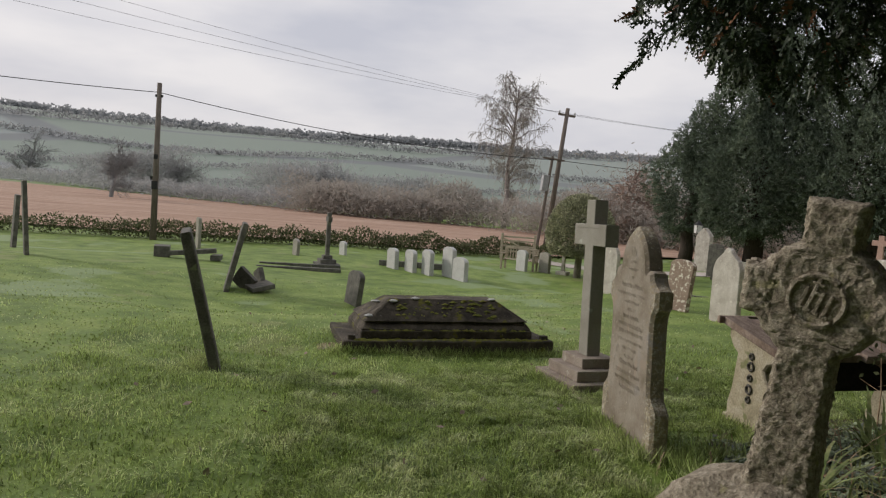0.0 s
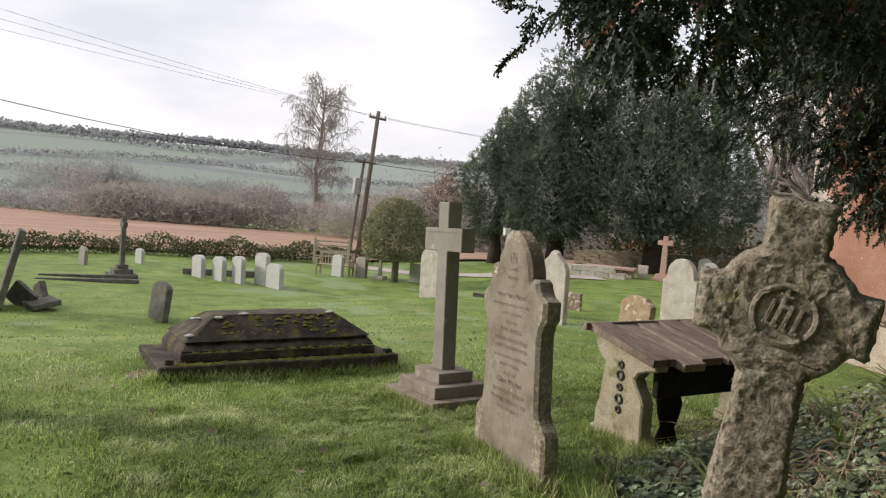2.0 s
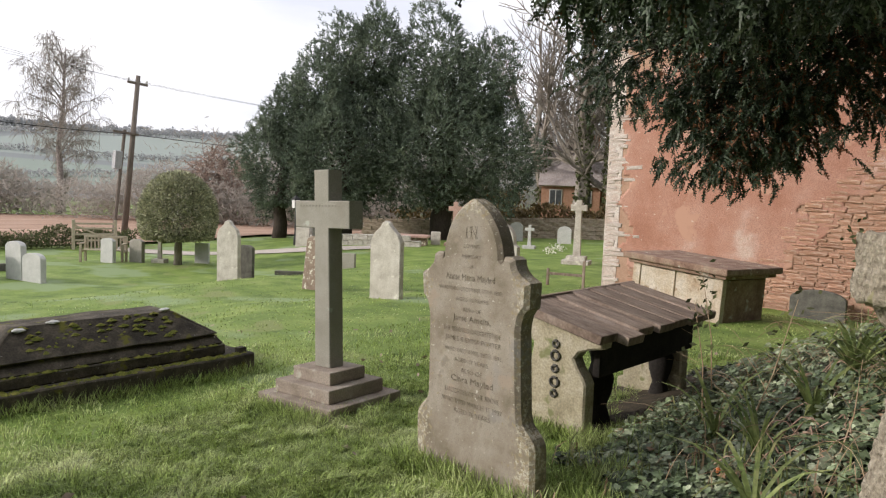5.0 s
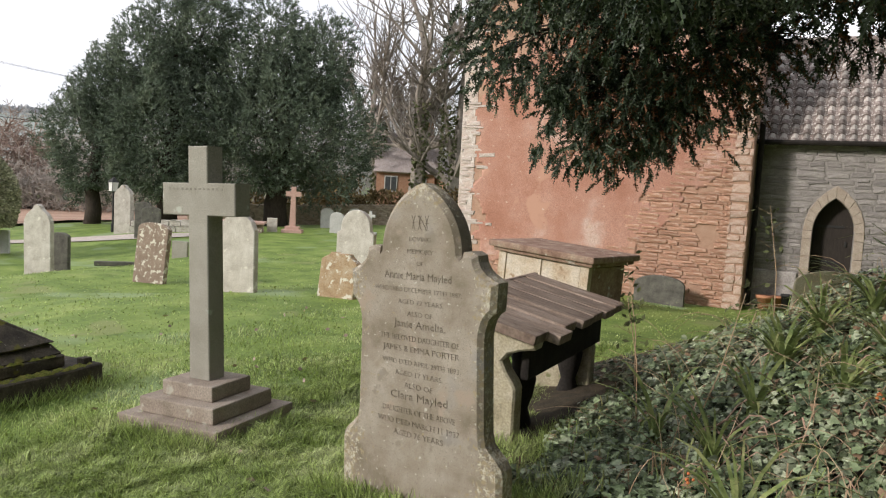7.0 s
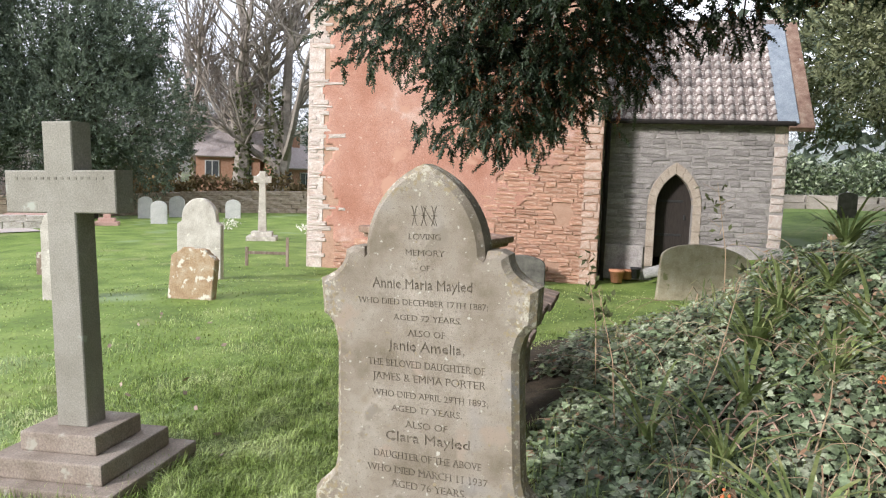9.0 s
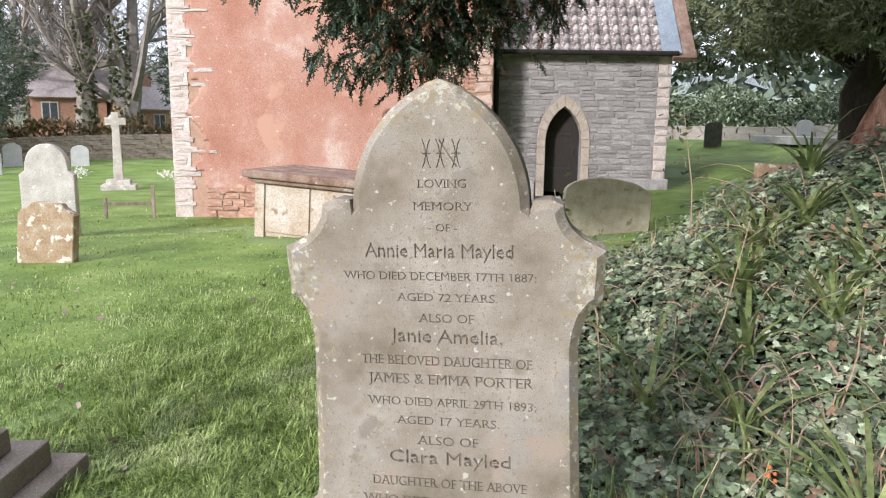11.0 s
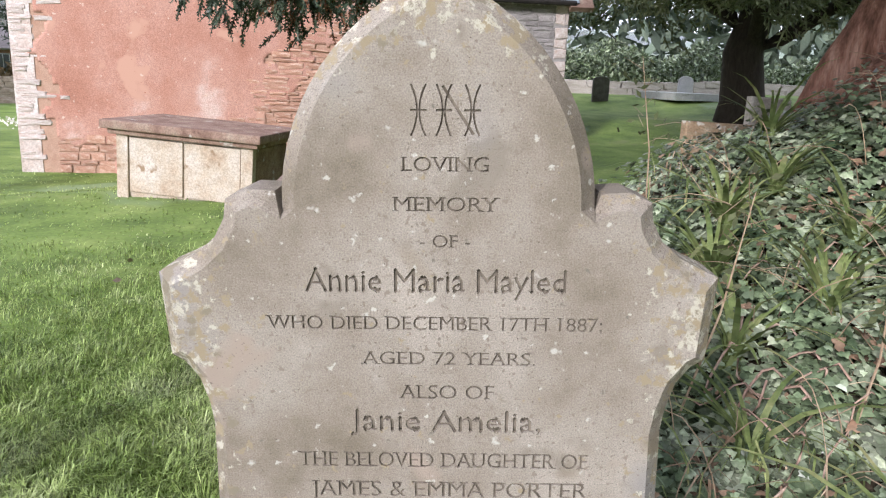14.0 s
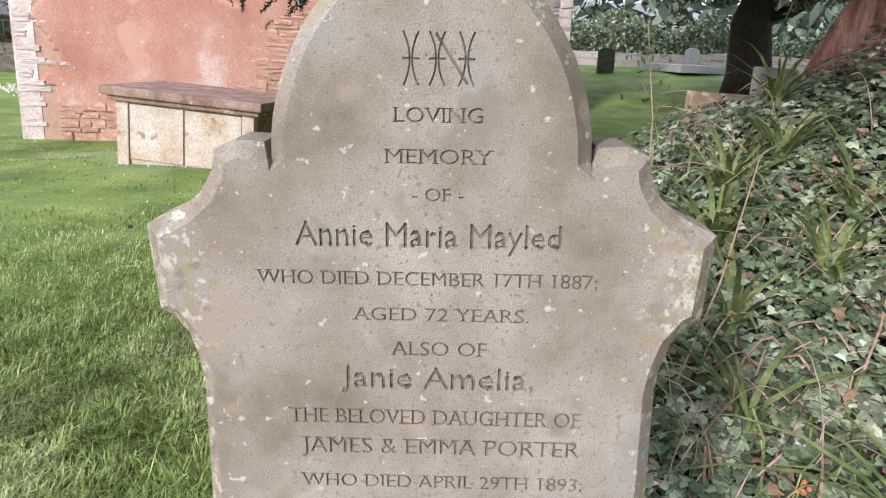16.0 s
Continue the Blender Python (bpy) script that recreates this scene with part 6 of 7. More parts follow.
def ivy_bank():
    rng, rnd = np.random.default_rng(12), random.Random(12)
    vs, fs = [], []
    n = 56
    for i in range(n + 1):
        for j in range(n + 1):
            x, y = -0.6 + 7.0 * i / n, -0.9 + 7.6 * j / n
            h = bank(x, y)
            vs.append((x, y, ground(x, y) + h - 0.05 + 0.05 * noise.noise((x * 3, y * 3, 1)) * min(1, h * 5)))
    for i in range(n):
        for j in range(n):
            a = i * (n + 1) + j
            fs.append((a, a + n + 1, a + n + 2, a + 1))
    tagged(smooth(from_arrays("bank", vs, fs, M_SOIL)), "leaf-mould bank heaped round the yew's foot", "ground", kind="structure")
    # ivy: lobed leaves lying over the bank
    lobes = np.array([(0, 0), (.50, .05), (.26, .38), (.34, .62), (0, 1.0), (-.34, .62), (-.26, .38), (-.50, .05)])
    V, Fc, dead = [], [], []
    count = 0
    while count < 42000:
        x, y = rnd.uniform(-0.2, 4.6), rnd.uniform(-0.5, 4.6)
        h = bank(x, y)
        edge = h + 0.05 * noise.noise((x * 2.2, y * 2.2, 5))
        if edge < 0.045 or (y < 2.6 and x < 0.12 + 0.25 * noise.noise((y * 2.5, 1, x))) or (y > 3.0 and rnd.random() < 0.7) or (x > 3.2 and rnd.random() < 0.6):
            continue
        if (x - 2.05) ** 2 + (y + 0.2) ** 2 < 0.16:
            continue
        e = 0.05
        nrm = Vector(((bank(x - e, y) - bank(x + e, y)) / (2 * e), (bank(x, y - e) - bank(x, y + e)) / (2 * e), 1)).normalized()
        nrm = (nrm + Vector((rnd.gauss(0, .27), rnd.gauss(0, .27) - 0.14, rnd.gauss(0, .2)))).normalized()
        lift = rnd.random() ** 1.6 * (0.06 + 0.20 * min(1, h * 2.5) * max(0.15, 0.5 + noise.noise((x * 1.9, y * 1.9, 9))))
        c = Vector((x, y, ground(x, y) + h - 0.02 + lift))
        u = nrm.orthogonal().normalized()
        u.rotate(Matrix.Rotation(rnd.random() * 6.28, 3, nrm))
        w = nrm.cross(u)
        sz = 0.024 + 0.036 * rnd.random() ** 1.4
        o = len(V)
        for k, (a, b) in enumerate(lobes):
            V.append(tuple(c + u * (a * sz) + w * (b * sz) + nrm * (-0.10 * sz * (a * a * 3 + (b - .4) ** 2))))
        Fc.append(tuple(range(o, o + 8)))
        dead.append(1 if rnd.random() < 0.025 + 0.16 * max(0, noise.noise((x * 2.7, y * 2.7, 14))) else 0)
        count += 1
    t = tagged(from_arrays("ivy", V, Fc, [M_IVY, M_DEADLEAF], None, dead), "thick ivy with glossy lobed leaves over the bank", "ivy", kind="stuff")
    # strap-leaved clumps
    clumps = ((1.20, 2.05, 34), (1.55, 1.72, 30), (1.62, 2.45, 30), (1.15, 1.60, 22), (1.95, 1.35, 30), (2.35, 1.0, 26), (2.0, 0.62, 18), (1.75, 2.9, 20), (2.75, 0.75, 26), (2.85, 0.2, 20), (0.70, 1.35, 10), (1.3, 0.55, 14), (1.35, 2.35, 30), (1.75, 1.95, 28), (2.2, 1.7, 26), (1.05, 1.15, 14), (2.5, 1.5, 24))
    for cx, cy, k in clumps:
        s = Soup()
        base = Vector((cx, cy, ground(cx, cy) + bank(cx, cy)))
        for i in range(k):
            a = rnd.random() * 6.28
            L = rnd.uniform(0.32, 0.72)
            d = Vector((math.cos(a), math.sin(a), 0))
            sd = Vector((-d.y, d.x, 0))
            wd = rnd.uniform(0.007, 0.016)
            lean = rnd.uniform(0.55, 1.2)
            pts = []
            for j in range(6):
                f = j / 5
                pts.append(Vector((rnd.uniform(-.05, .05), rnd.uniform(-.05, .05), 0)) * (1 if j == 0 else 0) + d * L * (lean * f ** 1.5) + Vector((0, 0, L * (f - 0.62 * lean * f ** 2.6))))
            vv, ff = [], []
            for j, p in enumerate(pts):
                ww = wd * (1 - (j / 5) ** 2.2) + 0.0006
                vv += [p - sd * ww, p + sd * ww]
            for j in range(5):
                ff.append((2 * j, 2 * j + 1, 2 * j + 3, 2 * j + 2))
            s.add(vv, ff)
        ob = s.link("strap_leaf_clump", M_STRAP)
        ob.location = base
        tagged(ob, "clump of arching green strap leaves", "plant", "strap-leaf clumps", "stuff")
    # long wild grass, green and withered, in drifts over the bank and along its foot
    n = 2600
    gx, gy = rng.uniform(0.15, 4.2, n), rng.uniform(-0.4, 3.4, n)
    hb = np.array([bank(a, b) for a, b in zip(gx, gy)])
    drift = np.array([noise.noise((a * 1.6, b * 1.6, 21)) for a, b in zip(gx, gy)])
    foot = (gx < 0.75) & (hb > 0.015)
    ok = (hb > 0.015) & (foot | ((drift > 0.14) & (hb < 0.85))) & ((gx - 2.05) ** 2 + (gy + 0.2) ** 2 > 0.14)
    gx, gy, hb, foot, drift = gx[ok], gy[ok], hb[ok], foot[ok], drift[ok]
    n = len(gx)
    gz = np.array([ground(a, b) for a, b in zip(gx, gy)]) + hb - 0.02
    a = rng.random(n) * 6.283
    out = np.stack([np.cos(a), np.sin(a), np.zeros(n)], 1)
    sd = np.stack([-np.sin(a), np.cos(a), np.zeros(n)], 1) * rng.uniform(0.0022, 0.0055, n)[:, None]
    ln = np.where(foot, rng.uniform(0.07, 0.22, n), rng.uniform(0.12, 0.36, n))[:, None]
    lean = rng.uniform(0.2, 1.0, n)[:, None]
    p0 = np.stack([gx, gy, gz], 1)
    up = np.array([0, 0, 1.0])
    p1 = p0 + up * ln * 0.55 + out * ln * lean * 0.18
    p2 = p0 + up * ln * (0.88 - 0.25 * lean) + out * ln * lean * 0.55
    p3 = p0 + up * ln * (0.92 - 0.62 * lean) + out * ln * lean * 0.95
    v = np.concatenate([np.stack([p0 - sd, p0 + sd, p1 + sd, p1 - sd], 1), np.stack([p1 - sd, p1 + sd, p2 + sd * .7, p2 - sd * .7], 1), np.stack([p2 - sd * .7, p2 + sd * .7, p3 + sd * .1, p3 - sd * .1], 1)])
    dry = (rng.random(n) < np.where(drift > 0.34, 0.6, 0.22)).astype(int)
    tagged(quads("wild_grass", v, None, None, np.tile(dry, 3), [M_STRAP, M_STEM]), "long green and withered grass over the bank", "grass", kind="stuff")
    # dry stems and brambles arching out of the ivy
    s = Soup()
    for i in range(300):
        x, y = rnd.uniform(0.5, 3.6), rnd.uniform(-0.1, 2.8)
        h = bank(x, y)
        if h < 0.07:
            continue
        z = ground(x, y) + h
        a, L, up, bend = rnd.random() * 6.28, rnd.uniform(0.15, 0.6), rnd.uniform(0.08, 0.42), rnd.gauss(0, 0.9)
        tip, pts = rnd.uniform(.2, 1.1), []
        for j in range(7):
            f = j / 6
            b = a + bend * f
            pts.append((x + math.cos(b) * L * f, y + math.sin(b) * L * f, z + up * (2.2 * f - (2.2 - tip) * f * f)))
        s.tube(pts, [.0026 - .0002 * j for j in range(7)], 4)
    tagged(s.link("bramble_stems", M_STEM), "dry brown stems and brambles tangled in ivy", "plant", kind="stuff")
    # bare roots trailing down the bank
    for i in range(46):
        s = Soup()
        x, y = rnd.uniform(1.0, 2.6), rnd.uniform(0.5, 2.2)
        if bank(x, y) < 0.2:
            continue
        pts, a = [], rnd.uniform(3.6, 4.9)
        for j in range(9):
            pts.append((x, y, ground(x, y) + bank(x, y) + 0.10 + 0.05 * math.sin(j * 1.3 + i)))
            a += rnd.gauss(0, 0.5)
            x, y = x + 0.055 * math.cos(a), y + 0.055 * math.sin(a)
        s.tube(pts, [rnd.uniform(.003, .0055)] * 9, 5)
        tagged(smooth(s.link("trailing_root", M_ROOT)), "bare pinkish-brown root trailing over the ivy", "root", "trailing roots", "stuff")
    # a few tall weeds standing proud
    for x, y, L, sd in ((0.52, 1.55, 0.75, 1), (0.85, 1.35, 0.85, 2), (1.05, 2.6, 0.9, 3), (0.35, 2.0, 0.9, 4), (1.4, 1.2, 0.55, 5)):
        w = empty("dry_weed", pose(x, y, ground(x, y) + bank(x, y)), "tall dry weed stalk with seed head", "plant", "dry weeds")
        r2 = random.Random(sd)
        s = Soup()
        tip = Vector((r2.uniform(-.2, .25), r2.uniform(-.1, .1), L))
        s.tube([(0, 0, -0.05), tip * 0.5 + Vector((.03, 0, 0)), tip], [.005, .004, .002], 4)
        for k in range(7):
            b = tip * r2.uniform(.5, 1)
            s.tube([b, b + Vector((r2.gauss(0, .06), r2.gauss(0, .06), .05))], [.002, .001], 3)
        s.link("stalk", M_STEM, w)
        p = np.array([tuple(tip * r2.uniform(.55, 1.0) + Vector((r2.gauss(0, .05), r2.gauss(0, .05), r2.gauss(.03, .03)))) for k in range(26)])
        q = quads("seed_head", leaves(rng, p, unit(rng.normal(size=p.shape)), 0.05, 0.025), M_HEDGE, w)
        q["kind"] = "stuff"
    for x, y, dz in ((1.05, 0.72, .13), (1.72, 1.5, .16)):
        bm = bmesh.new()
        for k in range(6):
            bmesh.ops.create_icosphere(bm, subdivisions=1, radius=0.008, matrix=Matrix.Translation((rnd.gauss(0, .012), rnd.gauss(0, .012), rnd.gauss(0, .012))))
        ob = link("seed_cluster", bm, M_BERRY)
        ob.location = (x, y, ground(x, y) + bank(x, y) + dz)
        tagged(ob, "split pod with bright orange seeds", "seed pod", "orange seeds", "stuff")


ivy_bank()


# ---- grass ----
def grass():
    rng = np.random.default_rng(20)
    def patch(name, n, x0, x1, y0, y1, hmin, hmax, w, thin=None, label="short wet grass blades"):
        x, y = rng.uniform(x0, x1, n), rng.uniform(y0, y1, n)
        if thin is not None:
            k = rng.random(n) < np.array([thin(a, b) for a, b in zip(x, y)])
            x, y = x[k], y[k]
        n = len(x)
        clump = np.array([0.5 + 0.7 * max(0, 0.5 + noise.noise((a * 2.3, b * 2.3, 3))) + 0.9 * max(0, noise.noise((a * 9.0, b * 9.0, 6))) for a, b in zip(x, y)])
        z = np.array([ground(a, b) for a, b in zip(x, y)])
        h = rng.uniform(hmin, hmax, n) * clump
        comb = np.array([noise.noise((a * 5.1, b * 5.1, 8)) * 5.0 for a, b in zip(x, y)])
        a = comb + rng.normal(size=n) * 0.9
        lean = rng.uniform(0.2, 1.25, n)
        d = np.stack([np.cos(a), np.sin(a), np.zeros(n)], 1)
        sd = np.stack([-np.sin(a), np.cos(a), np.zeros(n)], 1) * (w * rng.uniform(0.6, 1.2, n))[:, None]
        p = np.stack([x, y, z - 0.005], 1)
        up = np.array([0, 0, 1.0])
        mid = p + d * (h * lean * 0.35)[:, None] + up * (h * 0.62)[:, None]
        tip = p + d * (h * lean)[:, None] + up * (h * (1.02 - 0.25 * lean))[:, None]
        v = np.stack([p - sd, p + sd, mid + sd * 0.8, mid - sd * 0.8], 1)
        v2 = np.stack([mid - sd * 0.8, mid + sd * 0.8, tip + sd * 0.1, tip - sd * 0.1], 1)
        return tagged(quads(name, np.concatenate([v, v2]), M_BLADE), label, "grass", kind="stuff")
    cams = [(4.6, -2.1), (3.6, -2.4), (2.7, -2.6), (1.7, -2.6), (0.9, -2.3), (0.2, -1.4), (0, -1)]
    def near(a, b):
        d = min((a - c) ** 2 + (b - e) ** 2 for c, e in cams) ** 0.5
        return min(1.0, 2.6 / (d + 0.6)) ** 1.4
    patch("grass", 140000, -4.5, 4.0, -4.5, 5.0, 0.022, 0.074, 0.0036, near)
    patch("grass", 90000, -14, 2, -9, 12, 0.018, 0.036, 0.0075, lambda a, b: min(1, 6.0 / (math.hypot(a - 2, b + 2) + 1)) ** 1.2, "mown grass sward")
    patch("grass", 60000, -3.4, -0.35, -0.6, 5.0, 0.020, 0.058, 0.0030, lambda a, b: max(0.0, min(1.0, (5.0 - b) / 3.5)) * max(0.0, min(1.0, (a + 3.4) / 1.2)), "longer wet grass beside the headstone")
    patch("grass", 95000, -2.7, -0.25, -1.0, 3.0, 0.030, 0.085, 0.0034, lambda a, b: max(0.0, min(1.0, (3.0 - b) / 2.0)) * max(0.0, min(1.0, (a + 2.7) / 0.8)), "dense tufted grass beside the headstone")
    patch("grass", 70000, -2.2, 4.4, -2.4, -0.2, 0.030, 0.080, 0.0036, lambda a, b: max(0.0, min(1.0, (4.4 - a) / 2.0)), "tufted grass along the walk")
    # longer tufts round the foot of the stones
    def tufts(n, pts, spread):
        k = rng.integers(0, len(pts), n)
        q = np.array(pts)[k] + rng.normal(size=(n, 2)) * spread
        return q
    feet = [(-.45 + .09 * i, -.05) for i in range(11)] + [(.5, .1 + .1 * i) for i in range(6)]
    feet += [(-3.12 - .11 * i / 2.2 * 2.4 / 11 - 0.02, -2.0 + 2.6 * i / 24) for i in range(25)]
    feet += [(-1.72 - .09 * i, .08 - .012 * i) for i in range(10)] + [(-.75 + .09 * i, 1.08) for i in range(9)] + [(.03, 1.1 + .2 * i) for i in range(10)] + [(-1.68, .1 + .09 * i) for i in range(8)] + [(.05, .95 + .1 * i) for i in range(10)]
    feet += [(1.6 + .1 * i, -.75 + .02 * i) for i in range(8)] + [(-2.3 + .06 * i, -3.2) for i in range(10)] + [(.5 + .1 * i, .2 - .02 * i) for i in range(14)]
    q = tufts(12000, feet, 0.055)
    n = len(q)
    z = np.array([ground(a, b) + bank(a, b) * (1 if a > .4 else 0) for a, b in q])
    p = np.stack([q[:, 0], q[:, 1], z - 0.01], 1)
    a = rng.random(n) * 6.283
    d = unit(np.stack([np.cos(a) * .55, np.sin(a) * .55, np.full(n, 1.0)], 1) + rng.normal(size=(n, 3)) * .2)
    h = rng.uniform(.06, .17, n)
    tagged(quads("long_grass", leaves(rng, p, d, h, 0.006), M_BLADE), "longer grass tufts left round the stones", "grass", kind="stuff")


grass()


# ---- poles, wires and distant things ----
def poles():
    p = empty("telegraph_pole", pose(-28.3, -9.7, ground(-28.3, -9.7)), "brown wooden telegraph pole with iron fittings", "pole", "telegraph poles")
    s = Soup()
    s.tube([(0, 0, -0.4), (0, 0, 6.75)], [0.15, 0.10], 10)
    smooth(s.link("shaft", M_POLE, p))
    part("bracket", boxes((-.05, .05, -.22, .05, 2.6, 2.75), bevel=.01), M_BLACK, p)
    part("junction_box", boxes((.08, .2, -.12, .12, 2.2, 2.55), bevel=.01), M_BLACK, p)
    part("junction_box", boxes((.06, .16, -.08, .08, 3.5, 3.7), bevel=.01), M_BLACK, p)
    part("wire_clamp", boxes((-.06, .06, -.16, .16, 6.15, 6.25), bevel=.01), M_BLACK, p)
    q = empty("telegraph_pole", pose(-35.3, 10.1, ground(-35.3, 10.1), -4.5), "leaning wooden electricity pole with transformer post", "pole", "telegraph poles")
    s = Soup()
    s.tube([(0, 0, -0.4), (0, 0, 8.2)], [0.16, 0.11], 10)
    smooth(s.link("shaft", M_POLE, q))
    part("crossarm", boxes((-.06, .06, -.5, .5, 7.75, 7.87), bevel=.01), M_POLE, q)
    for y in (-.45, 0, .45):
        s = Soup()
        s.tube([(0, y, 7.86), (0, y, 7.95), (0, y, 8.05)], [.03, .06, .02], 8)
        s.link("insulator", M_WHITE, q)
    s = Soup()
    s.tube([(0.1, -.55, -0.4), (0.1, -.45, 5.4)], [0.10, 0.08], 8)
    s.link("side_post", M_POLE, q)
    part("side_arm", boxes((.02, .18, -1.0, .25, 5.2, 5.3), bevel=.01), M_POLE, q)
    part("transformer", boxes((-.15, .3, -.85, -.5, 3.4, 4.3), bevel=.03), M_METAL, q)
    def wire(a, b, sag, r=0.012, name="power_line", label="black overhead wire"):
        pts = []
        for i in range(25):
            t = i / 24
            v = Vector(a).lerp(Vector(b), t)
            v.z -= sag * 4 * t * (1 - t)
            pts.append(v)
        s = Soup()
        s.tube(pts, [r] * 25, 5)
        tagged(s.link(name, M_BLACK), label, "wire", "overhead wires")
    for k, y in enumerate((-.4, 0, .4)):
        wire((-35.3 + y * .2, 10.7 + y, 6.55), (-8.5 - 1.6 * k, -34, 10.2 - .75 * k), 0.7, 0.006, label="thin black overhead power line")
        wire((-35.3 + y * .2, 10.7 + y, 6.55), (-52, 50 + y, 8.6), 0.6, 0.006, label="thin black overhead power line")
    wire((-28.3, -9.7, 4.95), (-35.2, 10.3, 3.9), 0.45, 0.017, "telephone_line", "thick black telephone line between poles")
    wire((-28.3, -9.7, 4.95), (-16, -34, 5.6), 0.5, 0.017, "telephone_line", "thick black telephone line between poles")
    wire((-35.2, 10.3, 3.9), (-48, 50, 5.0), 0.5, 0.018, "telephone_line", "black telephone line leaving the pole")


poles()


def bench(x, y, yaw):
    b = empty("bench", pose(x, y, ground(x, y), 0, 0, yaw), "silvered teak park bench on the grass", "bench", "benches")
    for sx in (-.68, .68):
        part("front_leg", boxes((sx - .04, sx + .04, -.26, -.19, 0, .62), bevel=.008), M_WOOD, b)
        part("back_leg", boxes((sx - .04, sx + .04, .20, .27, 0, .88), bevel=.008), M_WOOD, b)
        part("armrest", boxes((sx - .045, sx + .045, -.30, .26, .62, .66), bevel=.008), M_WOOD, b)
        part("side_rail", boxes((sx - .03, sx + .03, -.2, .22, .34, .41), bevel=.006), M_WOOD, b)
    for i in range(5):
        part("seat_slat", boxes((-.66, .66, -.24 + i * .09, -.165 + i * .09, .41, .435), bevel=.005), M_WOOD, b)
    part("top_rail", boxes((-.70, .70, .20, .26, .82, .90), bevel=.01), M_WOOD, b)
    for i in range(11):
        part("back_slat", boxes((-.60 + i * .12 - .025, -.60 + i * .12 + .025, .215, .245, .44, .82)), M_WOOD, b)


bench(-23.6, 5.5, 55)


def field_gate():
    g = empty("field_gate", pose(-29.6, 7.0, ground(-29.6, 7.0), 0, 0, 80), "weathered wooden barred gate in the hedge", "gate")
    for x in (-.8, .8):
        part("gate_post", boxes((x - .06, x + .06, -.06, .06, -.3, 1.25), bevel=.01), M_WOOD, g)
    for z in (.35, .6, .85, 1.05):
        part("bar", boxes((-.76, .76, -.02, .02, z, z + .08), bevel=.005), M_WOOD, g)
    bm = boxes((-.9, .9, -.015, .015, -.035, .035))
    bmesh.ops.transform(bm, matrix=pose(0, -.035, .68, 0, 24, 0), verts=bm.verts)
    part("brace", bm, M_WOOD, g)


field_gate()


def lamp_post():
    l = empty("lamp_post", pose(-24.4, 13.5, ground(-24.4, 13.5)), "black iron lamp post with square glass lantern", "lamp")
    s = Soup()
    s.tube([(0, 0, -.2), (0, 0, .3), (0, 0, .35), (0, 0, 1.55)], [.07, .07, .04, .035], 8)
    s.link("post", M_BLACK, l)
    bm = slab([(.10, 1.58), (.15, 1.92), (-.15, 1.92), (-.10, 1.58)], .24)
    bmesh.ops.translate(bm, vec=(0, -.12, 0), verts=bm.verts)
    part("lantern_glass", bm, M_GLASS, l)
    s = Soup()
    s.tube([(0, 0, 1.92), (0, 0, 1.95), (0, 0, 2.08), (0, 0, 2.14)], [.21, .20, .05, .015], 4)
    s.link("lantern_cap", M_BLACK, l)
    for x, y in ((-.13, -.13), (.13, -.13), (.13, .13), (-.13, .13)):
        s = Soup()
        s.tube([(x * .8, y * .8, 1.57), (x * 1.15, y * 1.0, 1.93)], [.012, .012], 4)
        s.link("lantern_bar", M_BLACK, l)


lamp_post()


def low_walls():
    rnd = random.Random(31)
    def wall(name, pts, h, w, m, label, base=None, sl=0.45):
        root = empty(name, pose(0, 0, 0), label, "wall")
        root["kind"] = "structure"
        meshes = []
        for k in range(6):
            bm = bmesh.new()
            box(bm, -.5, .5, -.5, .5, 0, 1, bevel=0.06)
            for v in bm.verts:
                v.co += Vector((rnd.uniform(-.05, .05), rnd.uniform(-.06, .06), rnd.uniform(-.06, .06)))
            me = bpy.data.meshes.new("wall_stone")
            bm.to_mesh(me)
            bm.free()
            me.materials.append(m)
            meshes.append(me)
        for a, b in zip(pts, pts[1:]):
            a, b = Vector(a), Vector(b)
            L = (b - a).length
            ang = math.degrees(math.atan2(b.y - a.y, b.x - a.x))
            rows = max(1, round(h / 0.2))
            for r in range(rows):
                x = rnd.uniform(-.2, 0)
                while x < L:
                    ln = sl * rnd.uniform(.7, 1.5)
                    c = a.lerp(b, (x + ln / 2) / L)
                    ob = new("wall_stone", rnd.choice(meshes))
                    ob.parent = root
                    ob.matrix_basis = pose(c.x, c.y, ground(c.x, c.y) - (.1 if r == 0 else 0) + r * h / rows, 0, 0, ang) @ Matrix.Diagonal((ln * .98, w, h / rows * 1.02 + (.1 if r == 0 else 0), 1))
                    x += ln
        return root
    wall("wall_boundary", [(-31, 22), (-24, 26.3), (-16, 29.4), (-9, 31.4)], 1.05, .45, M_WALLST, "low rubble boundary wall with pale capping", sl=0.75)
    wall("wall_low", [(-22.6, 13.3), (-19.6, 15.9)], .42, .40, M_PALE, "low pale stone retaining wall beside the path")
    wall("wall_back", [(3, 24.5), (10, 26.2), (18, 26.6)], .45, .35, M_GRAVEL, "low pale wall at the back of the grass", sl=0.9)


low_walls()
fallen_label = "long reddish flat tomb near the yews"
red = empty("flat_tomb", pose(-20.6, 16.4, ground(-20.6, 16.4), 0, 0, 42), fallen_label, "tomb")
part("body", boxes((-.95, .95, -.4, .4, -.2, .32), bevel=.02), M_LICH, red)
part("top_slab", boxes((-1.05, 1.05, -.5, .5, .32, .42), bevel=.02), M_PINK, red)


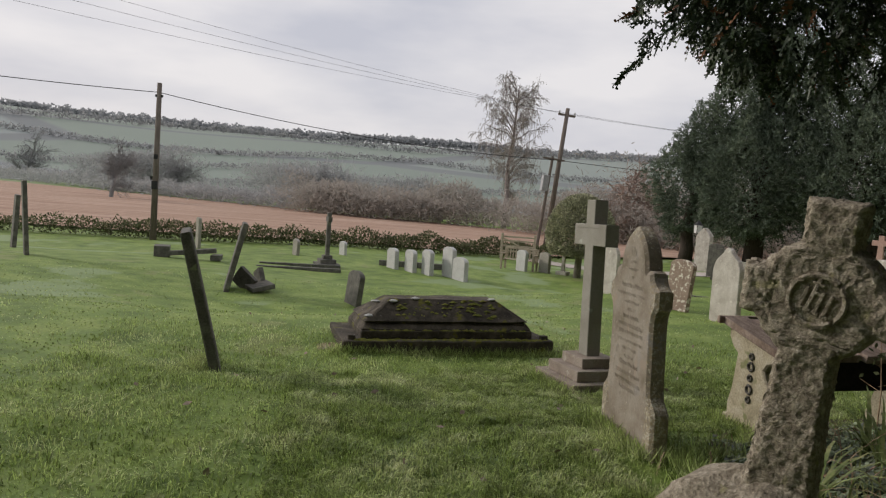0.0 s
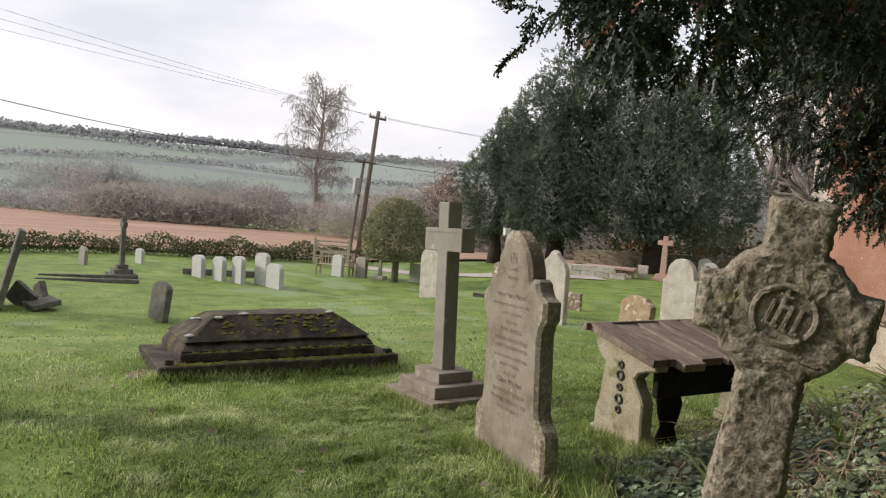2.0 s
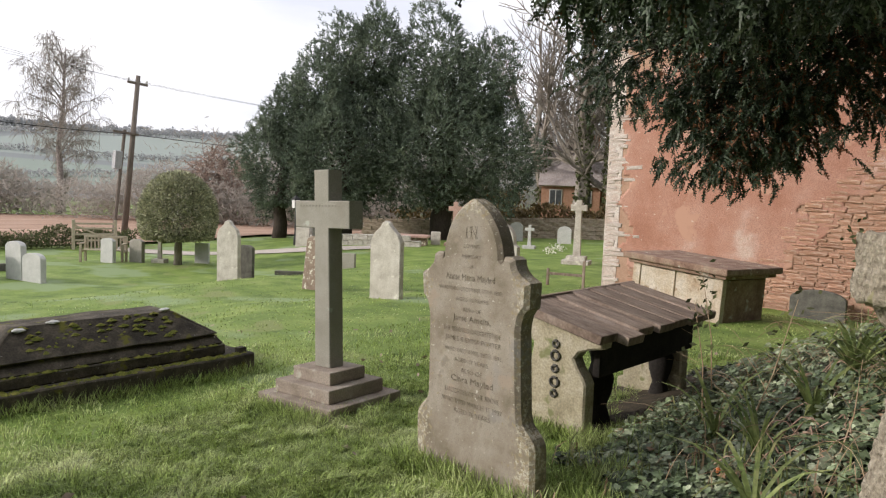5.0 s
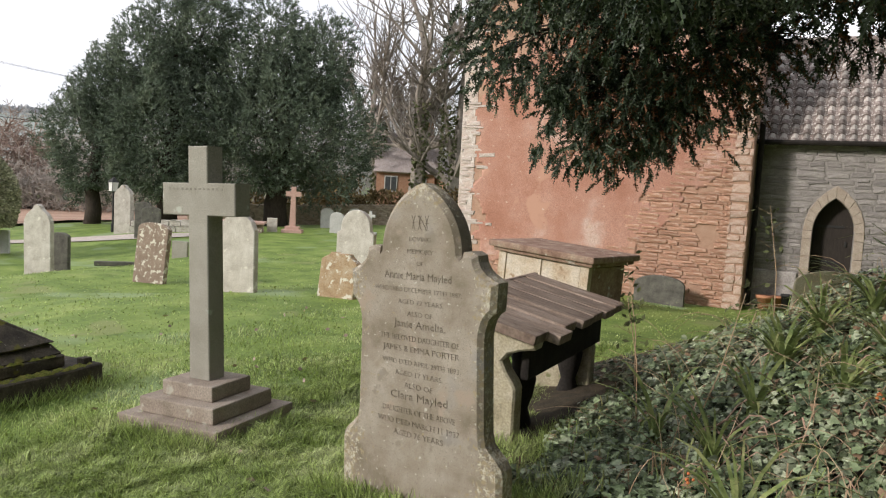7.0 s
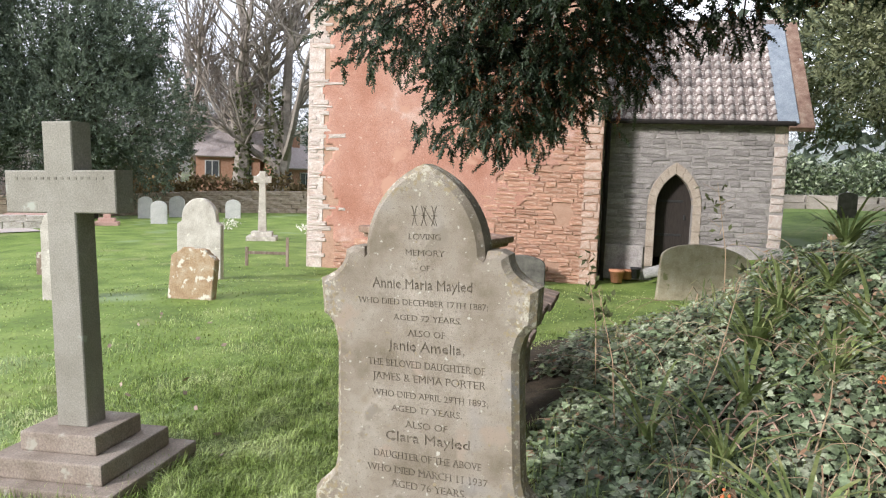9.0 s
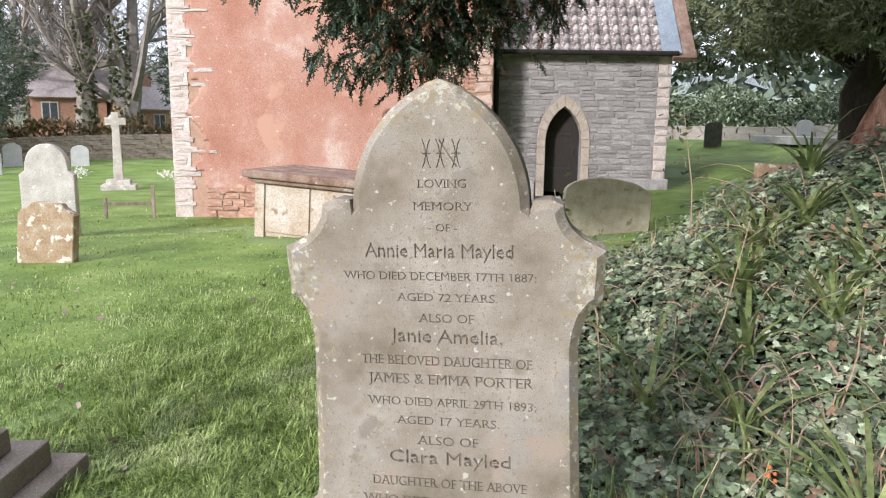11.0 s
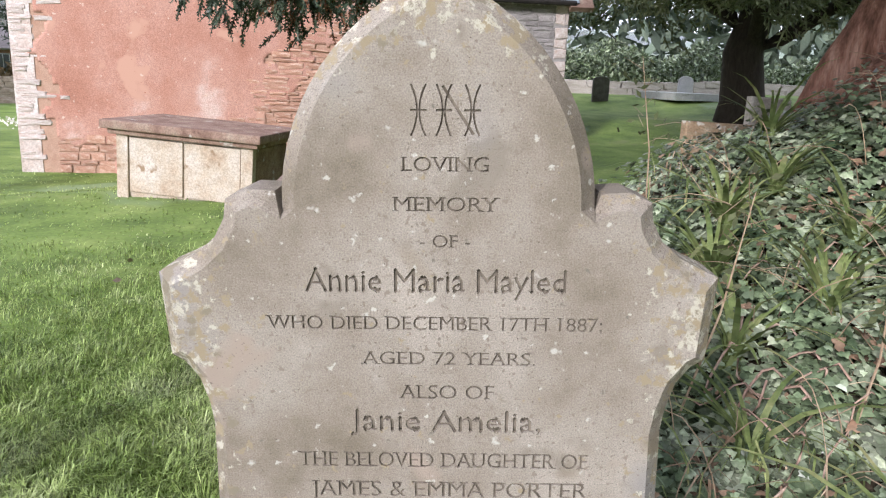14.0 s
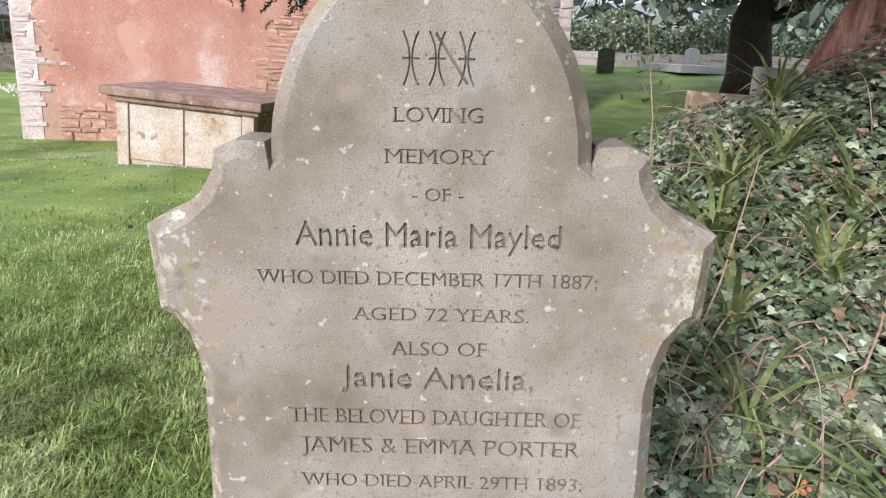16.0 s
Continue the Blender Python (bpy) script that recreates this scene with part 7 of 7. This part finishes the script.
def path_strip():
    pts = [(-30, 7.5), (-26, 9.8), (-22.5, 11.5), (-20, 13.2), (-19.2, 15.0)]
    vs, fs = [], []
    n = 24
    for i in range(n + 1):
        t = i / n * (len(pts) - 1)
        k = min(int(t), len(pts) - 2)
        a, b = Vector(pts[k]), Vector(pts[k + 1])
        c = a.lerp(b, t - k)
        d = (b - a).normalized()
        for s in (-.7, .7):
            x, y = c.x - d.y * s, c.y + d.x * s
            vs.append((x, y, ground(x, y) + .03))
    for i in range(n):
        fs.append((2 * i, 2 * i + 1, 2 * i + 3, 2 * i + 2))
    tagged(from_arrays("path", vs, fs, M_GRAVEL), "pale gravel churchyard path", "path", kind="structure")


path_strip()


def house(x, y, yaw, w, d, eave, ridge, m, label, base=None):
    z = ground(x, y) if base is None else base
    h = empty("house", pose(x, y, z, 0, 0, yaw), label, "house", "houses behind the churchyard")
    e, r = eave - z, ridge - z
    bm = slab([(-w / 2, -.5), (w / 2, -.5), (w / 2, e), (-w / 2, e)], d)
    part("wall", bm, m, h)
    bm = slab([(0, e), (d, e), (d / 2, r)], w)
    bmesh.ops.transform(bm, matrix=pose(w / 2, 0, 0, 0, 0, 90), verts=bm.verts)
    part("gable_wall", bm, m, h)
    for s in (0, 1):
        L = math.hypot(d / 2 + .25, r - e + .1)
        an = math.degrees(math.atan2(r - e, d / 2))
        bm = boxes((-w / 2 - .2, w / 2 + .2, 0, L, -.03, .09))
        base_m = pose(0, -.25, e - .2, an) if s == 0 else pose(0, d + .25, e - .2, an, 0, 180)
        bmesh.ops.transform(bm, matrix=base_m, verts=bm.verts)
        part("roof_slope", bm, M_HROOF, h)
    for wx in (-w / 4, w / 4):
        win = part("window", boxes((wx - .45, wx + .45, -.05, .02, e - 1.5, e - .4), bevel=.01), M_WHITE, h)
        part("pane", boxes((wx - .38, wx - .03, -.06, -.04, e - 1.43, e - .47), (wx + .03, wx + .38, -.06, -.04, e - 1.43, e - .47)), M_WINDOW, win)
    part("chimney", boxes((w / 2 - .9, w / 2 - .3, d / 2 - .3, d / 2 + .3, r - .5, r + .9), bevel=.02), M_BRICK, h)


house(-28.4, 37.4, 33, 4.0, 4.0, 2.6, 5.2, M_BRICK, "small brick house with grey roof past the hedge")
house(-24.9, 39.9, 70, 3.2, 3.0, 2.0, 3.4, M_BRICK, "red brick house half hidden by trees")


# ---- small things by the church ----
def by_vestry():
    def pot(x, y, z, r, h, m, label, name="plant_pot", tilt=(0, 0)):
        c = empty(name, CHURCH @ pose(x, y, z, *tilt), label, "pot", "pots by the vestry")
        s = Soup()
        s.tube([(0, 0, 0), (0, 0, h * .8), (0, 0, h * .8), (0, 0, h), (0, 0, h * .99), (0, 0, h * .7)], [r * .72, r * .95, r * 1.08, r * 1.1, r * .92, r * .85], 14)
        smooth(s.link("pot", m, c))
        return c
    pot(.40, .35, -.50, .15, .26, M_POT, "terracotta flower pot by the vestry wall")
    pot(.62, .62, -.46, .11, .20, M_POT, "small terracotta pot by the wall")
    pot(.92, .35, -.30, .13, .52, M_PLAST, "pale grey plastic tub lying on its side", "plastic_tub", (0, 74))
    pot(.78, .55, -.42, .10, .22, M_BLACK, "black plastic bucket near the wall", "bucket")
    # small timber grave rail by the corner of the church
    r = empty("grave_rail", pose(-7.75, 10.75, ground(-7.75, 10.75), 0, 0, 25), "low rusty timber rail beside the church corner", "rail")
    for x in (-.42, .42):
        part("post", boxes((x - .03, x + .03, -.03, .03, -.1, .62 if x > 0 else .40), bevel=.006), M_PLANK, r)
    part("rail", boxes((-.40, .40, -.02, .02, .25, .31), bevel=.006), M_PLANK, r)
    rng = np.random.default_rng(2)
    for x, y in ((-15.6, 20.4), (-14.9, 18.9), (-11.6, 18.8)):
        p = np.array([x, y, ground(x, y) + .18]) + rng.normal(size=(90, 3)) * np.array([.12, .12, .07])
        f = quads("flower_bunch", leaves(rng, p, unit(rng.normal(size=p.shape)), .07, .05), M_FLOWER)
        tagged(f, "bunch of white flowers on a grave", "flowers", "grave flowers", "stuff")


by_vestry()
for x, y, w, h, m, lab in ((2.22, 4.85, .58, .42, M_ORANGE, "small tawny headstone behind the ivy bank"), (2.72, 5.1, .36, .55, M_PALE, "speckled pale headstone beside the bank")):
    headstone(x, y, 8, w, h, m, "flat", lab, 0.1, (-3, 2), z=1.06 - .42 if w > .5 else 1.27 - .55)
headstone(7.7, 22.6, 10, .5, .7, M_WHITE, "round", "small white headstone on the far grass", 0.1)


def fallen_leaves():
    rng = np.random.default_rng(41)
    n = 130
    x, y = rng.uniform(-6, 3, n), rng.uniform(-3.5, 5, n)
    p = np.stack([x, y, np.array([ground(a, b) for a, b in zip(x, y)]) + .045], 1)
    d = unit(np.stack([rng.normal(size=n), rng.normal(size=n), rng.normal(size=n) * .25], 1))
    tagged(quads("fallen_leaf", leaves(rng, p, d, rng.uniform(.04, .08, (n, 1)), .04), M_AUTUMN), "scattered brown fallen leaves on the grass", "leaves", kind="stuff")


fallen_leaves()
